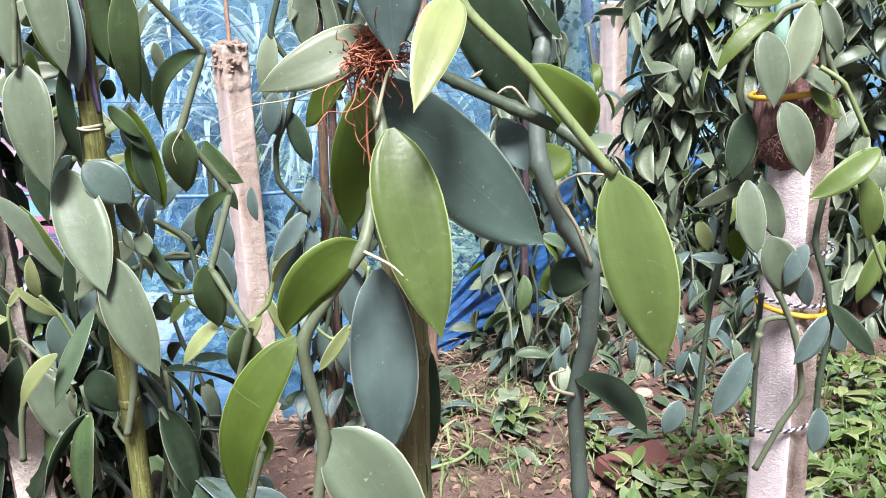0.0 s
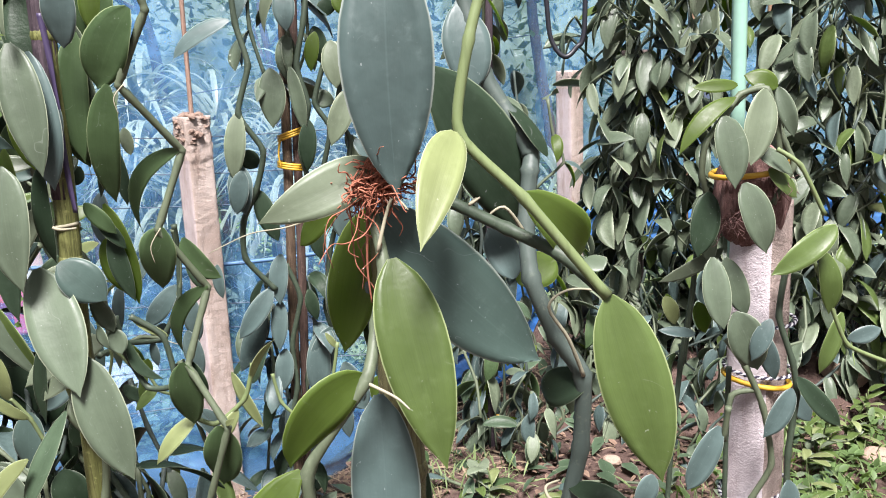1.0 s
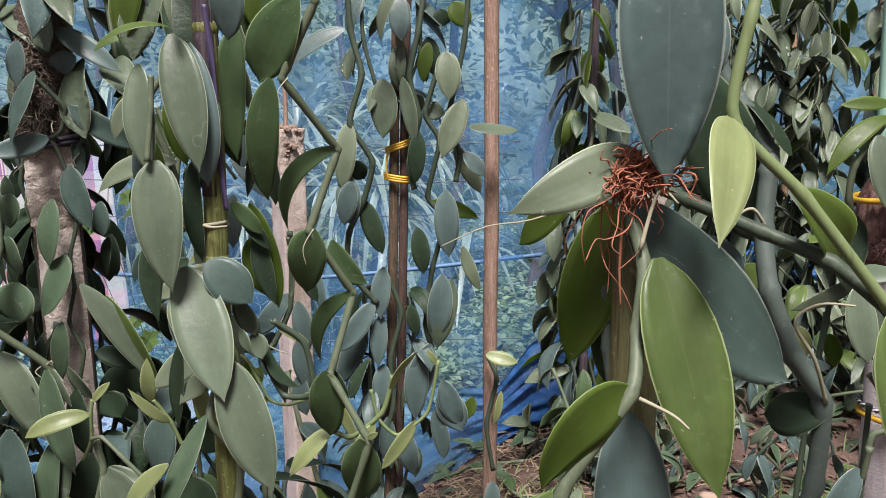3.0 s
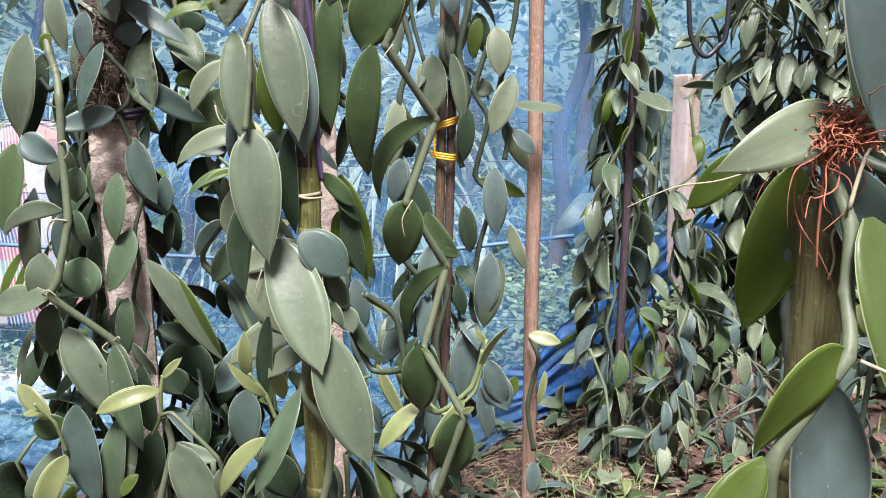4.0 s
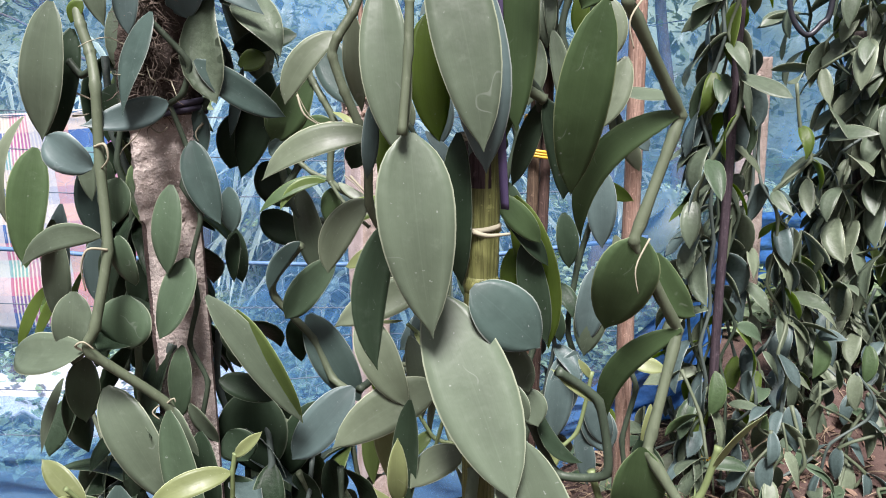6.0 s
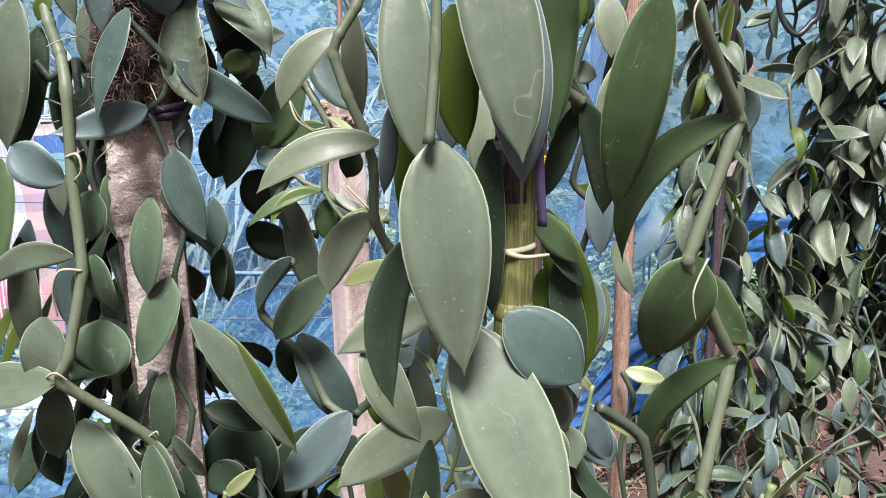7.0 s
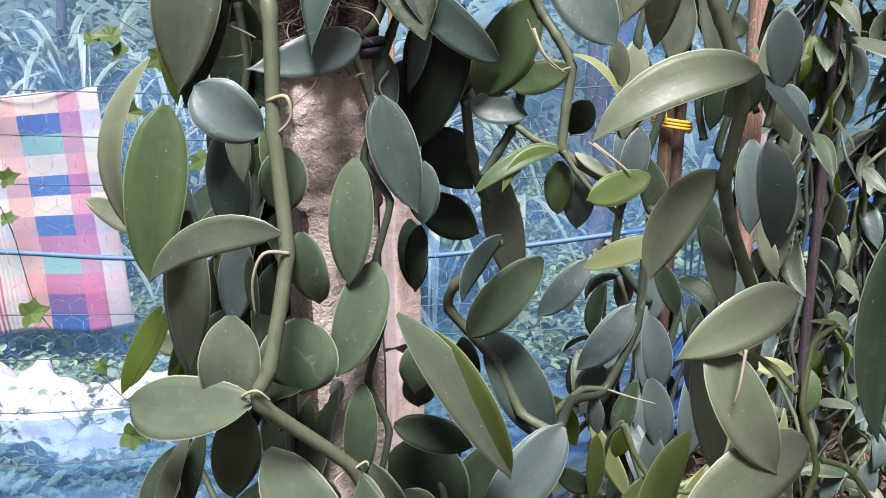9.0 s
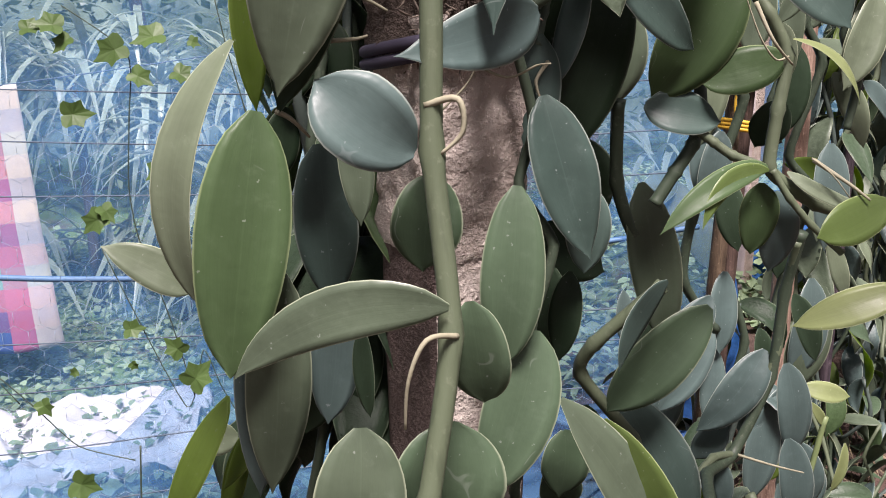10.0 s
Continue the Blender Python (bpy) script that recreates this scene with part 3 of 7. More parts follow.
v, f = tube_data([Vector((0.021, -0.008, 1.392)), Vector((0.022, -0.009, 1.5)), Vector((0.027, -0.012, 1.8)), Vector((0.03, -0.013, 2.15))], 0.0172, 16)
child("dark_length", data_mesh("dark_length", v, f, STAKE_DARK), stake_b, "dark purplish brown upper length")
ribbon(stake_b, PURPLE, [(-0.536, 1.247, 1.66), (-0.530, 1.247, 1.60), (-0.528, 1.248, 1.538), (-0.527, 1.247, 1.455), (-0.523, 1.249, 1.372)], 0.0080)

# coconut husk and cords on the right-hand post
def husk(par, centre, r, h, seed):
    o = Vector(centre) - place(par)
    verts, faces = [], []
    nu, nv = 72, 24
    for j in range(nv + 1):
        t = math.pi * (0.12 + 0.80 * j / nv)
        for i in range(nu):
            a = 2 * math.pi * i / nu
            k = 1 + 0.13 * noise.noise((math.cos(a) * 5 + seed, math.sin(a) * 5, j * 0.08)) + 0.10 * noise.noise((math.cos(a) * 14, math.sin(a) * 14 + seed, j * 0.2))
            verts.append(o + Vector((r * k * math.sin(t) * math.cos(a), r * k * math.sin(t) * math.sin(a), h * math.cos(t))))
    for j in range(nv):
        for i in range(nu):
            k = (i + 1) % nu
            faces.append((j * nu + i, (j + 1) * nu + i, (j + 1) * nu + k, j * nu + k))
    return child("husk", data_mesh("husk", verts, faces, HUSK), par, "purplish brown coconut husk tied round the top")


husk(post_g, (0.815, 1.95, 1.235), 0.086, 0.135, 3.0)
band(post_g, YELLOW, (0.812, 1.95, 1.29), 0.094, 0.007, "tape", 1, (0.12, 0.0))
band(post_g, YELLOW, (0.847, 1.95, 0.755), 0.080, 0.007, "tape", 1, (-0.18, 0.0))
for z, tl in ((0.92, 0.02), (0.79, -0.06), (0.46, 0.25)):
    for k in range(2):
        o = place(post_g)
        line = []
        for i in range(161):
            a = 2 * math.pi * i / 160
            tw = a * 26 + k * math.pi
            r = 0.083 + 0.003 * math.cos(tw)
            line.append(Vector((0.85 + r * math.cos(a), 1.95 + r * math.sin(a), z + tl * r * math.cos(a) + 0.003 * math.sin(tw))) - o)
        v, f = tube_data(line, 0.0026, 5)
        child("cord", data_mesh("cord", v, f, (ROPE_W, ROPE_D)[k]), post_g)


# ---- root tufts ----
def root_tuft(par, material, a, b, n, length, r, seed, fall=0.4, name="root_tuft", label=""):
    """A tangle of thin roots that spring from the line a-b."""
    rng = random.Random(seed)
    o = place(par)
    chunks = []
    for _ in range(n):
        p = Vector(a).lerp(Vector(b), rng.random()) - o + Vector((rng.gauss(0, 1), rng.gauss(0, 1), rng.gauss(0, 1))) * 0.006
        d = Vector((rng.gauss(0, 1), rng.gauss(0, 0.7), rng.gauss(0, 0.8))).normalized()
        pts = [p]
        for _ in range(5):
            d = (d + Vector((rng.gauss(0, 0.6), rng.gauss(0, 0.6), rng.gauss(-fall, 0.5)))).normalized()
            pts.append(pts[-1] + d * length * rng.uniform(0.1, 0.3))
        line = smooth_line(pts, 4)
        v, f = tube_data(line, [r * rng.uniform(0.7, 1.2) * (1 - 0.6 * i / len(line)) for i in range(len(line))], 5)
        chunks.append((v, f))
    return joined(name, chunks, material, par, label)


root_tuft(post_g, HUSK, (0.72, 1.88, 1.18), (0.86, 1.87, 1.30), 70, 0.07, 0.0014, 31, 0.3, "husk_fibre", "coarse brown fibres of the husk")


def rubble_head(par, centre, r, h, seed):
    """Loose lumps of broken concrete at the head of a post."""
    rng = random.Random(seed)
    o = Vector(centre) - place(par)
    for _ in range(46):
        bm = bmesh.new()
        bmesh.ops.create_icosphere(bm, subdivisions=2, radius=rng.uniform(0.010, 0.020))
        sh = rng.uniform(0, 50)
        for v in bm.verts:
            v.co *= 1 + 0.55 * noise.noise(v.co * 70 + Vector((sh, 0, 0)))
            v.co.z *= 0.65
        me = bpy.data.meshes.new("lump")
        bm.to_mesh(me)
        bm.free()
        me.materials.append(LUMP)
        a, q = rng.uniform(0, 6.28), rng.random()
        child("lump", me, par, "", Matrix.Translation(o + Vector((r * math.cos(a), r * math.sin(a), h * q))) @ Matrix.Rotation(rng.uniform(0, 6), 4, "Z"))


CROWN = concrete_mat("root_crown", (0.040, 0.030, 0.025), (0.090, 0.070, 0.058), (0.018, 0.014, 0.012), 0.8)
LUMP = concrete_mat("rubble_brown", (0.16, 0.11, 0.085), (0.27, 0.20, 0.16), (0.09, 0.06, 0.05), 0.5)
rubble_head(post_d, (-0.965, 3.80, 1.285), 0.066, 0.115, 6)
rubble_head(post_d, (-0.965, 3.80, 1.395), 0.035, 0.012, 7)


# ---- the vine nearest the path ----
VINES = "vanilla vines on their supports"
vine = thing("vine", (0.0, 0.80, 0.0), "vanilla vine with large fleshy leaves and a red root tuft", "vine", VINES)
stem(vine, "y", 0.0052, [(0.049, 0.700, 1.659), (0.035, 0.690, 1.617), (0.025, 0.685, 1.583), (0.014, 0.682, 1.510), (0.066, 0.675, 1.454), (0.136, 0.675, 1.367)])
leaf(vine, "y", (0.010, 0.675, 1.511), (-0.023, 0.583, 1.433), 0.035, twist=-8, bow=.06, full=.40)
leaf(vine, "t", (0.067, 0.690, 1.455), (0.136, 0.760, 1.390), 0.048, twist=-12, bow=.08, full=.55)
leaf(vine, "s", (-0.055, 0.700, 1.448), (0.087, 0.730, 1.292), 0.080, twist=-18, bow=.04, full=.42)
leaf(vine, "b", (-0.039, 0.665, 1.652), (-0.038, 0.655, 1.463), 0.073, bow=.03, fold=.08, full=.4)
leaf(vine, "d", (-0.003, 0.800, 1.562), (0.101, 0.860, 1.385), 0.077, twist=-10, full=.45)
leaf(vine, "b", (0.041, 0.840, 1.540), (0.028, 0.860, 1.627), 0.049, full=.5)
leaf(vine, "l", (-0.052, 0.690, 1.487), (-0.151, 0.660, 1.445), 0.040, twist=2, bow=.05, sway=.05, full=.36, blunt=.95)
leaf(vine, "t", (-0.064, 0.730, 1.443), (-0.095, 0.740, 1.305), 0.049, twist=10, full=.42)
leaf(vine, "t", (-0.092, 0.750, 1.453), (-0.133, 0.780, 1.401), 0.028, twist=20)
stem(vine, "d", 0.0065, [(0.139, 0.680, 1.365), (0.101, 0.700, 1.399), (0.059, 0.730, 1.418), (0.010, 0.770, 1.439), (-0.019, 0.800, 1.452)])
leaf(vine, "g", (0.124, 0.700, 1.395), (0.134, 0.680, 1.388), 0.021, twist=-20, full=.6)
stem(vine, "b", 0.0057, [(-0.053, 0.740, 1.438), (-0.063, 0.730, 1.408), (-0.067, 0.725, 1.373), (-0.065, 0.725, 1.325), (-0.060, 0.725, 1.291), (-0.052, 0.730, 1.243)])
leaf(vine, "o", (-0.061, 0.745, 1.378), (-0.062, 0.745, 1.286), 0.019, twist=10, bow=.03, sway=-.08, full=.45)
root(vine, ROOT_PALE, 0.0019, [(-0.036, 0.700, 1.402), (-0.047, 0.690, 1.400), (-0.050, 0.690, 1.392), (-0.046, 0.692, 1.376), (-0.048, 0.695, 1.359)])
stem(vine, "g", 0.0058, [(-0.062, 0.690, 1.455), (-0.052, 0.660, 1.408), (-0.060, 0.640, 1.363), (-0.069, 0.612, 1.327), (-0.118, 0.600, 1.257), (-0.110, 0.610, 1.168), (-0.121, 0.610, 1.100)])
leaf(vine, "p", (0.137, 0.675, 1.367), (0.181, 0.655, 1.201), 0.061, twist=5, bow=.05, full=.42)
leaf(vine, "p", (-0.045, 0.650, 1.414), (-0.009, 0.600, 1.254), 0.056, twist=-5, bow=.05, full=.38)
leaf(vine, "t", (-0.071, 0.612, 1.331), (-0.131, 0.600, 1.263), 0.040, twist=-28, bow=.12, sway=-.10, full=.4)
leaf(vine, "t", (-0.123, 0.600, 1.260), (-0.175, 0.585, 1.119), 0.038, twist=8, bow=.10, sway=-.10, full=.35)
leaf(vine, "b", (-0.062, 0.660, 1.295), (-0.060, 0.645, 1.128), 0.058, twist=3, full=.45)
leaf(vine, "g", (-0.106, 0.615, 1.169), (-0.034, 0.600, 1.057), 0.071, twist=6, sway=.09, full=.35)
leaf(vine, "d", (-0.056, 0.720, 1.122), (-0.041, 0.720, 1.021), 0.035)
leaf(vine, "d", (-0.032, 0.840, 1.151), (-0.031, 0.840, 1.019), 0.037, twist=15)
stem(vine, "b", 0.0098, [(0.027, 0.870, 1.672), (0.041, 0.860, 1.606), (0.053, 0.850, 1.555), (0.076, 0.840, 1.513), (0.096, 0.828, 1.475), (0.094, 0.820, 1.459), (0.088, 0.810, 1.409), (0.089, 0.790, 1.356), (0.113, 0.785, 1.295), (0.138, 0.780, 1.254), (0.136, 0.780, 1.176), (0.124, 0.780, 1.114), (0.130, 0.780, 1.007), (0.135, 0.790, 0.900)])
leaf(vine, "d", (0.111, 0.815, 1.473), (0.069, 0.860, 1.532), 0.022, twist=40, bow=.1)
leaf(vine, "d", (0.148, 0.785, 1.257), (0.102, 0.820, 1.228), 0.040, twist=30, bow=.25, full=.5)
leaf(vine, "d", (0.123, 0.775, 1.136), (0.188, 0.730, 1.092), 0.030, twist=-25, bow=.16, sway=.12)
leaf(vine, "b", (0.082, 0.860, 1.338), (0.056, 0.880, 1.391), 0.037)
leaf(vine, "t", (0.088, 0.880, 1.328), (0.134, 0.900, 1.349), 0.043, twist=-10, full=.55)
root(vine, ROOT_PALE, 0.002, [(0.079, 0.770, 1.408), (0.060, 0.760, 1.433), (0.042, 0.760, 1.423)])
root(vine, ROOT_PALE, 0.0022, [(0.137, 0.770, 1.258), (0.120, 0.760, 1.301), (0.101, 0.760, 1.334), (0.120, 0.760, 1.350), (0.147, 0.750, 1.351)])
root(vine, ROOT_PALE, 0.0024, [(0.121, 0.770, 1.119), (0.101, 0.755, 1.133), (0.096, 0.760, 1.146), (0.112, 0.770, 1.147)])
root(vine, ROOT_PALE, 0.0015, [(-0.066, 0.600, 1.328), (-0.046, 0.590, 1.320), (-0.036, 0.585, 1.312)])
root(vine, ROOT_PALE, 0.0018, [(-0.056, 0.655, 1.419), (-0.043, 0.660, 1.460), (-0.030, 0.655, 1.452)])
root(vine, ROOT_PALE, 0.002, [(0.029, 0.700, 1.451), (0.022, 0.690, 1.448), (0.031, 0.690, 1.454)])
root_tuft(vine, ROOT_RED, (-0.074, 0.675, 1.467), (-0.040, 0.675, 1.472), 210, 0.030, 0.00095, 5, 0.08, "root_tuft", "tangled reddish brown aerial roots")
root_tuft(vine, ROOT_RED, (-0.080, 0.68, 1.462), (-0.058, 0.68, 1.462), 12, 0.085, 0.0008, 8, 0.5, "root_strand", "long thin reddish roots hanging loose")
root(vine, ROOT_RED, 0.0016, [(-0.062, 0.685, 1.47), (-0.064, 0.68, 1.44), (-0.066, 0.678, 1.40), (-0.064, 0.68, 1.37)])
root(vine, ROOT_PALE, 0.0009, [(-0.085, 0.70, 1.45), (-0.13, 0.70, 1.435), (-0.165, 0.70, 1.43), (-0.20, 0.70, 1.415)])

# ---- the vine on the green bamboo stake ----
vine = thing("vine", (-0.50, 1.26, 0.0), "vanilla vine climbing a bamboo stake, zigzag stem and long leaves", "vine", VINES)
stem(vine, "g", 0.0062, kinked([(-0.400, 1.16, 1.80), (-0.372, 1.19, 1.655), (-0.422, 1.199, 1.556), (-0.359, 1.257, 1.457), (-0.402, 1.241, 1.342), (-0.347, 1.279, 1.24), (-0.381, 1.245, 1.124), (-0.322, 1.217, 1.028), (-0.365, 1.23, 0.90), (-0.33, 1.25, 0.80), (-0.375, 1.27, 0.66), (-0.42, 1.28, 0.45)]), per=3)
leaf(vine, "o", (-0.395, 1.195, 1.659), (-0.458, 1.220, 1.552), 0.075, twist=10)
leaf(vine, "o", (-0.503, 1.280, 1.635), (-0.510, 1.280, 1.442), 0.047, twist=-20)
leaf(vine, "t", (-0.651, 1.300, 1.755), (-0.678, 1.300, 1.610), 0.051, twist=10)
leaf(vine, "p", (-0.588, 1.250, 1.631), (-0.672, 1.220, 1.609), 0.018, twist=40, bow=.08, sway=-.12)
leaf(vine, "b", (-0.532, 1.250, 1.537), (-0.557, 1.240, 1.424), 0.032, twist=-20)
leaf(vine, "t", (-0.478, 1.300, 1.716), (-0.477, 1.300, 1.626), 0.042)
leaf(vine, "o", (-0.439, 1.205, 1.558), (-0.461, 1.250, 1.385), 0.048, twist=2, sway=-.05, full=.42, blunt=.95)
leaf(vine, "o", (-0.359, 1.252, 1.460), (-0.443, 1.300, 1.327), 0.030, twist=10, bow=.05, sway=-.21, full=.4, blunt=.8)
leaf(vine, "o", (-0.395, 1.238, 1.346), (-0.419, 1.290, 1.238), 0.060, twist=6, full=.30, blunt=.95)
leaf(vine, "o", (-0.345, 1.272, 1.243), (-0.408, 1.330, 1.114), 0.028, twist=10, bow=.05, sway=-.20, full=.4)
leaf(vine, "o", (-0.388, 1.240, 1.131), (-0.391, 1.280, 1.011), 0.054, twist=5, full=.4)
leaf(vine, "b", (-0.563, 1.252, 1.608), (-0.541, 1.232, 1.408), 0.056, twist=-6, full=.5, blunt=.95)
leaf(vine, "g", (-0.582, 1.240, 1.620), (-0.544, 1.205, 1.431), 0.060, twist=-2, full=.42, blunt=.95)
leaf(vine, "g", (-0.592, 1.250, 1.289), (-0.519, 1.167, 1.111), 0.080, twist=-8, bow=.03, full=.45)
leaf(vine, "s", (-0.555, 1.242, 1.298), (-0.490, 1.240, 1.236), 0.062, twist=-10, full=.5)
leaf(vine, "g", (-0.527, 1.278, 1.235), (-0.498, 1.274, 1.176), 0.032, twist=10, full=.5)
leaf(vine, "g", (-0.516, 1.260, 1.191), (-0.500, 1.250, 1.156), 0.023, twist=30)
leaf(vine, "d", (-0.519, 1.310, 1.353), (-0.475, 1.310, 1.301), 0.023, twist=-30)
leaf(vine, "t", (-0.512, 1.330, 1.316), (-0.482, 1.330, 1.220), 0.042, twist=10)
leaf(vine, "d", (-0.631, 1.310, 1.356), (-0.657, 1.310, 1.188), 0.039, twist=-8, bow=-.02, sway=-.11, full=.45)
leaf(vine, "g", (-0.520, 1.300, 1.598), (-0.492, 1.300, 1.514), 0.027)
stem(vine, "d", 0.0062, [(-0.532, 1.270, 1.545), (-0.515, 1.290, 1.509), (-0.484, 1.310, 1.472), (-0.495, 1.330, 1.423)])
leaf(vine, "d", (-0.483, 1.310, 1.471), (-0.512, 1.330, 1.382), 0.024, twist=20)
leaf(vine, "g", (-0.634, 1.250, 1.581), (-0.620, 1.228, 1.423), 0.046, twist=5)
leaf(vine, "t", (-0.593, 1.280, 1.555), (-0.585, 1.280, 1.434), 0.040)
stem(vine, "g", 0.0048, [(-0.607, 1.220, 1.564), (-0.609, 1.215, 1.519), (-0.616, 1.205, 1.447)])
leaf(vine, "g", (-0.610, 1.220, 1.448), (-0.592, 1.200, 1.260), 0.071, twist=-3, bow=.035, full=.34, blunt=1.0)
leaf(vine, "d", (-0.566, 1.250, 1.445), (-0.565, 1.260, 1.293), 0.031, twist=10)
stem(vine, "g", 0.006, [(-0.524, 1.280, 1.508), (-0.504, 1.290, 1.486), (-0.482, 1.300, 1.472)])
leaf(vine, "d", (-0.481, 1.300, 1.473), (-0.462, 1.300, 1.372), 0.029, twist=20, sway=.06)
leaf(vine, "b", (-0.648, 1.260, 1.473), (-0.656, 1.270, 1.399), 0.017, twist=-20)
leaf(vine, "t", (-0.637, 1.300, 1.467), (-0.632, 1.300, 1.347), 0.032, twist=10)
leaf(vine, "t", (-0.509, 1.330, 1.372), (-0.472, 1.330, 1.204), 0.044, twist=20)
leaf(vine, "g", (-0.519, 1.200, 1.162), (-0.457, 1.170, 0.974), 0.074, twist=-4, bow=.03, full=.45)
stem(vine, "g", 0.007, [(-0.555, 1.250, 1.103), (-0.559, 1.220, 1.061), (-0.524, 1.240, 0.994), (-0.531, 1.240, 0.916), (-0.552, 1.240, 0.840)])
leaf(vine, "m", (-0.561, 1.210, 1.074), (-0.623, 1.160, 0.931), 0.041, twist=30, bow=.08)
leaf(vine, "y", (-0.599, 1.150, 1.026), (-0.668, 1.150, 0.936), 0.027, twist=14, bow=.06, sway=-.08)
leaf(vine, "s", (-0.668, 1.320, 1.031), (-0.680, 1.320, 0.920), 0.055, twist=5, full=.4)
leaf(vine, "d", (-0.622, 1.300, 1.158), (-0.635, 1.300, 1.015), 0.035, twist=30)
leaf(vine, "y", (-0.626, 1.180, 1.107), (-0.625, 1.170, 1.176), 0.020, twist=20)
leaf(vine, "y", (-0.603, 1.180, 1.077), (-0.647, 1.150, 1.138), 0.016, twist=40, bow=.1)
stem(vine, "y", 0.0035, [(-0.596, 1.200, 1.034), (-0.606, 1.190, 1.073), (-0.625, 1.180, 1.111)])
leaf(vine, "l", (-0.564, 1.280, 1.106), (-0.623, 1.280, 1.065), 0.035, twist=20, sway=-.1)
leaf(vine, "d", (-0.566, 1.320, 1.031), (-0.606, 1.320, 0.964), 0.045)
leaf(vine, "d", (-0.643, 1.350, 0.910), (-0.609, 1.350, 0.829), 0.066)
stem(vine, "d", 0.0055, [(-0.503, 1.300, 1.194), (-0.492, 1.300, 1.130), (-0.464, 1.300, 1.071), (-0.414, 1.280, 1.082), (-0.425, 1.280, 1.163), (-0.469, 1.270, 1.201)])
stem(vine, "y", 0.0045, [(-0.428, 1.300, 1.075), (-0.412, 1.300, 1.028), (-0.363, 1.300, 1.000), (-0.310, 1.300, 1.042), (-0.292, 1.300, 1.102)])
leaf(vine, "y", (-0.420, 1.290, 1.160), (-0.475, 1.280, 1.200), 0.015, twist=30, bow=.1)
leaf(vine, "d", (-0.487, 1.300, 1.153), (-0.437, 1.300, 1.084), 0.019, twist=-30, sway=-.2)
leaf(vine, "y", (-0.390, 1.300, 1.017), (-0.458, 1.280, 0.943), 0.030, twist=20)
leaf(vine, "y", (-0.323, 1.300, 1.023), (-0.375, 1.280, 0.954), 0.025, twist=-20)
leaf(vine, "y", (-0.297, 1.300, 1.074), (-0.250, 1.280, 1.148), 0.014, twist=40, sway=.1)
leaf(vine, "g", (-0.505, 1.280, 1.177), (-0.488, 1.270, 1.140), 0.034)
leaf(vine, "d", (-0.386, 1.260, 1.129), (-0.366, 1.270, 1.058), 0.034, twist=20)
root(vine, ROOT_PALE, 0.0011, [(-0.412, 1.190, 1.557), (-0.424, 1.180, 1.539), (-0.420, 1.180, 1.517)])
root(vine, ROOT_PALE, 0.0011, [(-0.392, 1.220, 1.348), (-0.406, 1.210, 1.323), (-0.403, 1.210, 1.298)])
root(vine, ROOT_PALE, 0.0028, [(-0.553, 1.235, 1.353), (-0.540, 1.232, 1.350), (-0.519, 1.235, 1.351)])
leaf(vine, "b", (-0.491, 1.200, 1.709), (-0.497, 1.220, 1.609), 0.048)
leaf(vine, "o", (-0.468, 1.300, 1.725), (-0.505, 1.320, 1.602), 0.080, twist=10)
leaf(vine, "p", (-0.674, 1.350, 1.724), (-0.696, 1.350, 1.615), 0.048)
leaf(vine, "l", (-0.568, 1.220, 1.709), (-0.566, 1.200, 1.622), 0.018, twist=30)
leaf(vine, "b", (-0.619, 1.300, 1.725), (-0.616, 1.300, 1.631), 0.037)
leaf(vine, "o", (-0.535, 1.300, 1.544), (-0.518, 1.320, 1.432), 0.040)
leaf(vine, "o", (-0.529, 1.300, 1.378), (-0.484, 1.300, 1.328), 0.026)
leaf(vine, "d", (-0.499, 1.320, 1.328), (-0.474, 1.320, 1.212), 0.032)
leaf(vine, "o", (-0.374, 1.270, 1.323), (-0.326, 1.290, 1.252), 0.034, sway=-.1)
leaf(vine, "o", (-0.336, 1.220, 1.031), (-0.350, 1.270, 0.906), 0.061, full=.4)
leaf(vine, "y", (-0.325, 1.215, 1.035), (-0.307, 1.200, 1.050), 0.010, twist=-20)

# ---- the vine on the weathered post ----
vine = thing("vine", (-1.00, 1.70, 0.0), "dense dark vanilla vine with blue-grey leaves round a concrete post", "vine", VINES)
stem(vine, "g", 0.0086, [(-1.072, 1.800, 1.792), (-1.115, 1.760, 1.699), (-1.127, 1.720, 1.622), (-1.111, 1.690, 1.574), (-1.097, 1.680, 1.535), (-1.081, 1.650, 1.489), (-1.083, 1.642, 1.374), (-1.076, 1.622, 1.257), (-1.097, 1.600, 1.147), (-1.109, 1.600, 1.110), (-1.023, 1.655, 1.004), (-1.007, 1.660, 0.919)])
stem(vine, "d", 0.0048, [(-1.011, 1.740, 1.461), (-0.988, 1.745, 1.381), (-1.001, 1.742, 1.331), (-0.974, 1.735, 1.285), (-0.993, 1.732, 1.216), (-0.987, 1.726, 1.150), (-1.007, 1.730, 1.076), (-0.985, 1.735, 1.010), (-1.002, 1.735, 0.932), (-1.001, 1.735, 0.858)])
stem(vine, "d", 0.0055, [(-1.020, 1.700, 1.586), (-0.969, 1.720, 1.520), (-0.984, 1.730, 1.474), (-1.011, 1.740, 1.457)])
stem(vine, "d", 0.006, [(-0.960, 1.800, 1.595), (-0.947, 1.820, 1.524), (-0.967, 1.800, 1.466), (-0.978, 1.780, 1.437)])
stem(vine, "d", 0.0058, [(-1.138, 1.700, 1.524), (-1.117, 1.690, 1.503), (-1.096, 1.680, 1.512)])
root(vine, ROOT_PALE, 0.0022, [(-1.181, 1.700, 1.398), (-1.171, 1.710, 1.391), (-1.160, 1.730, 1.377)])
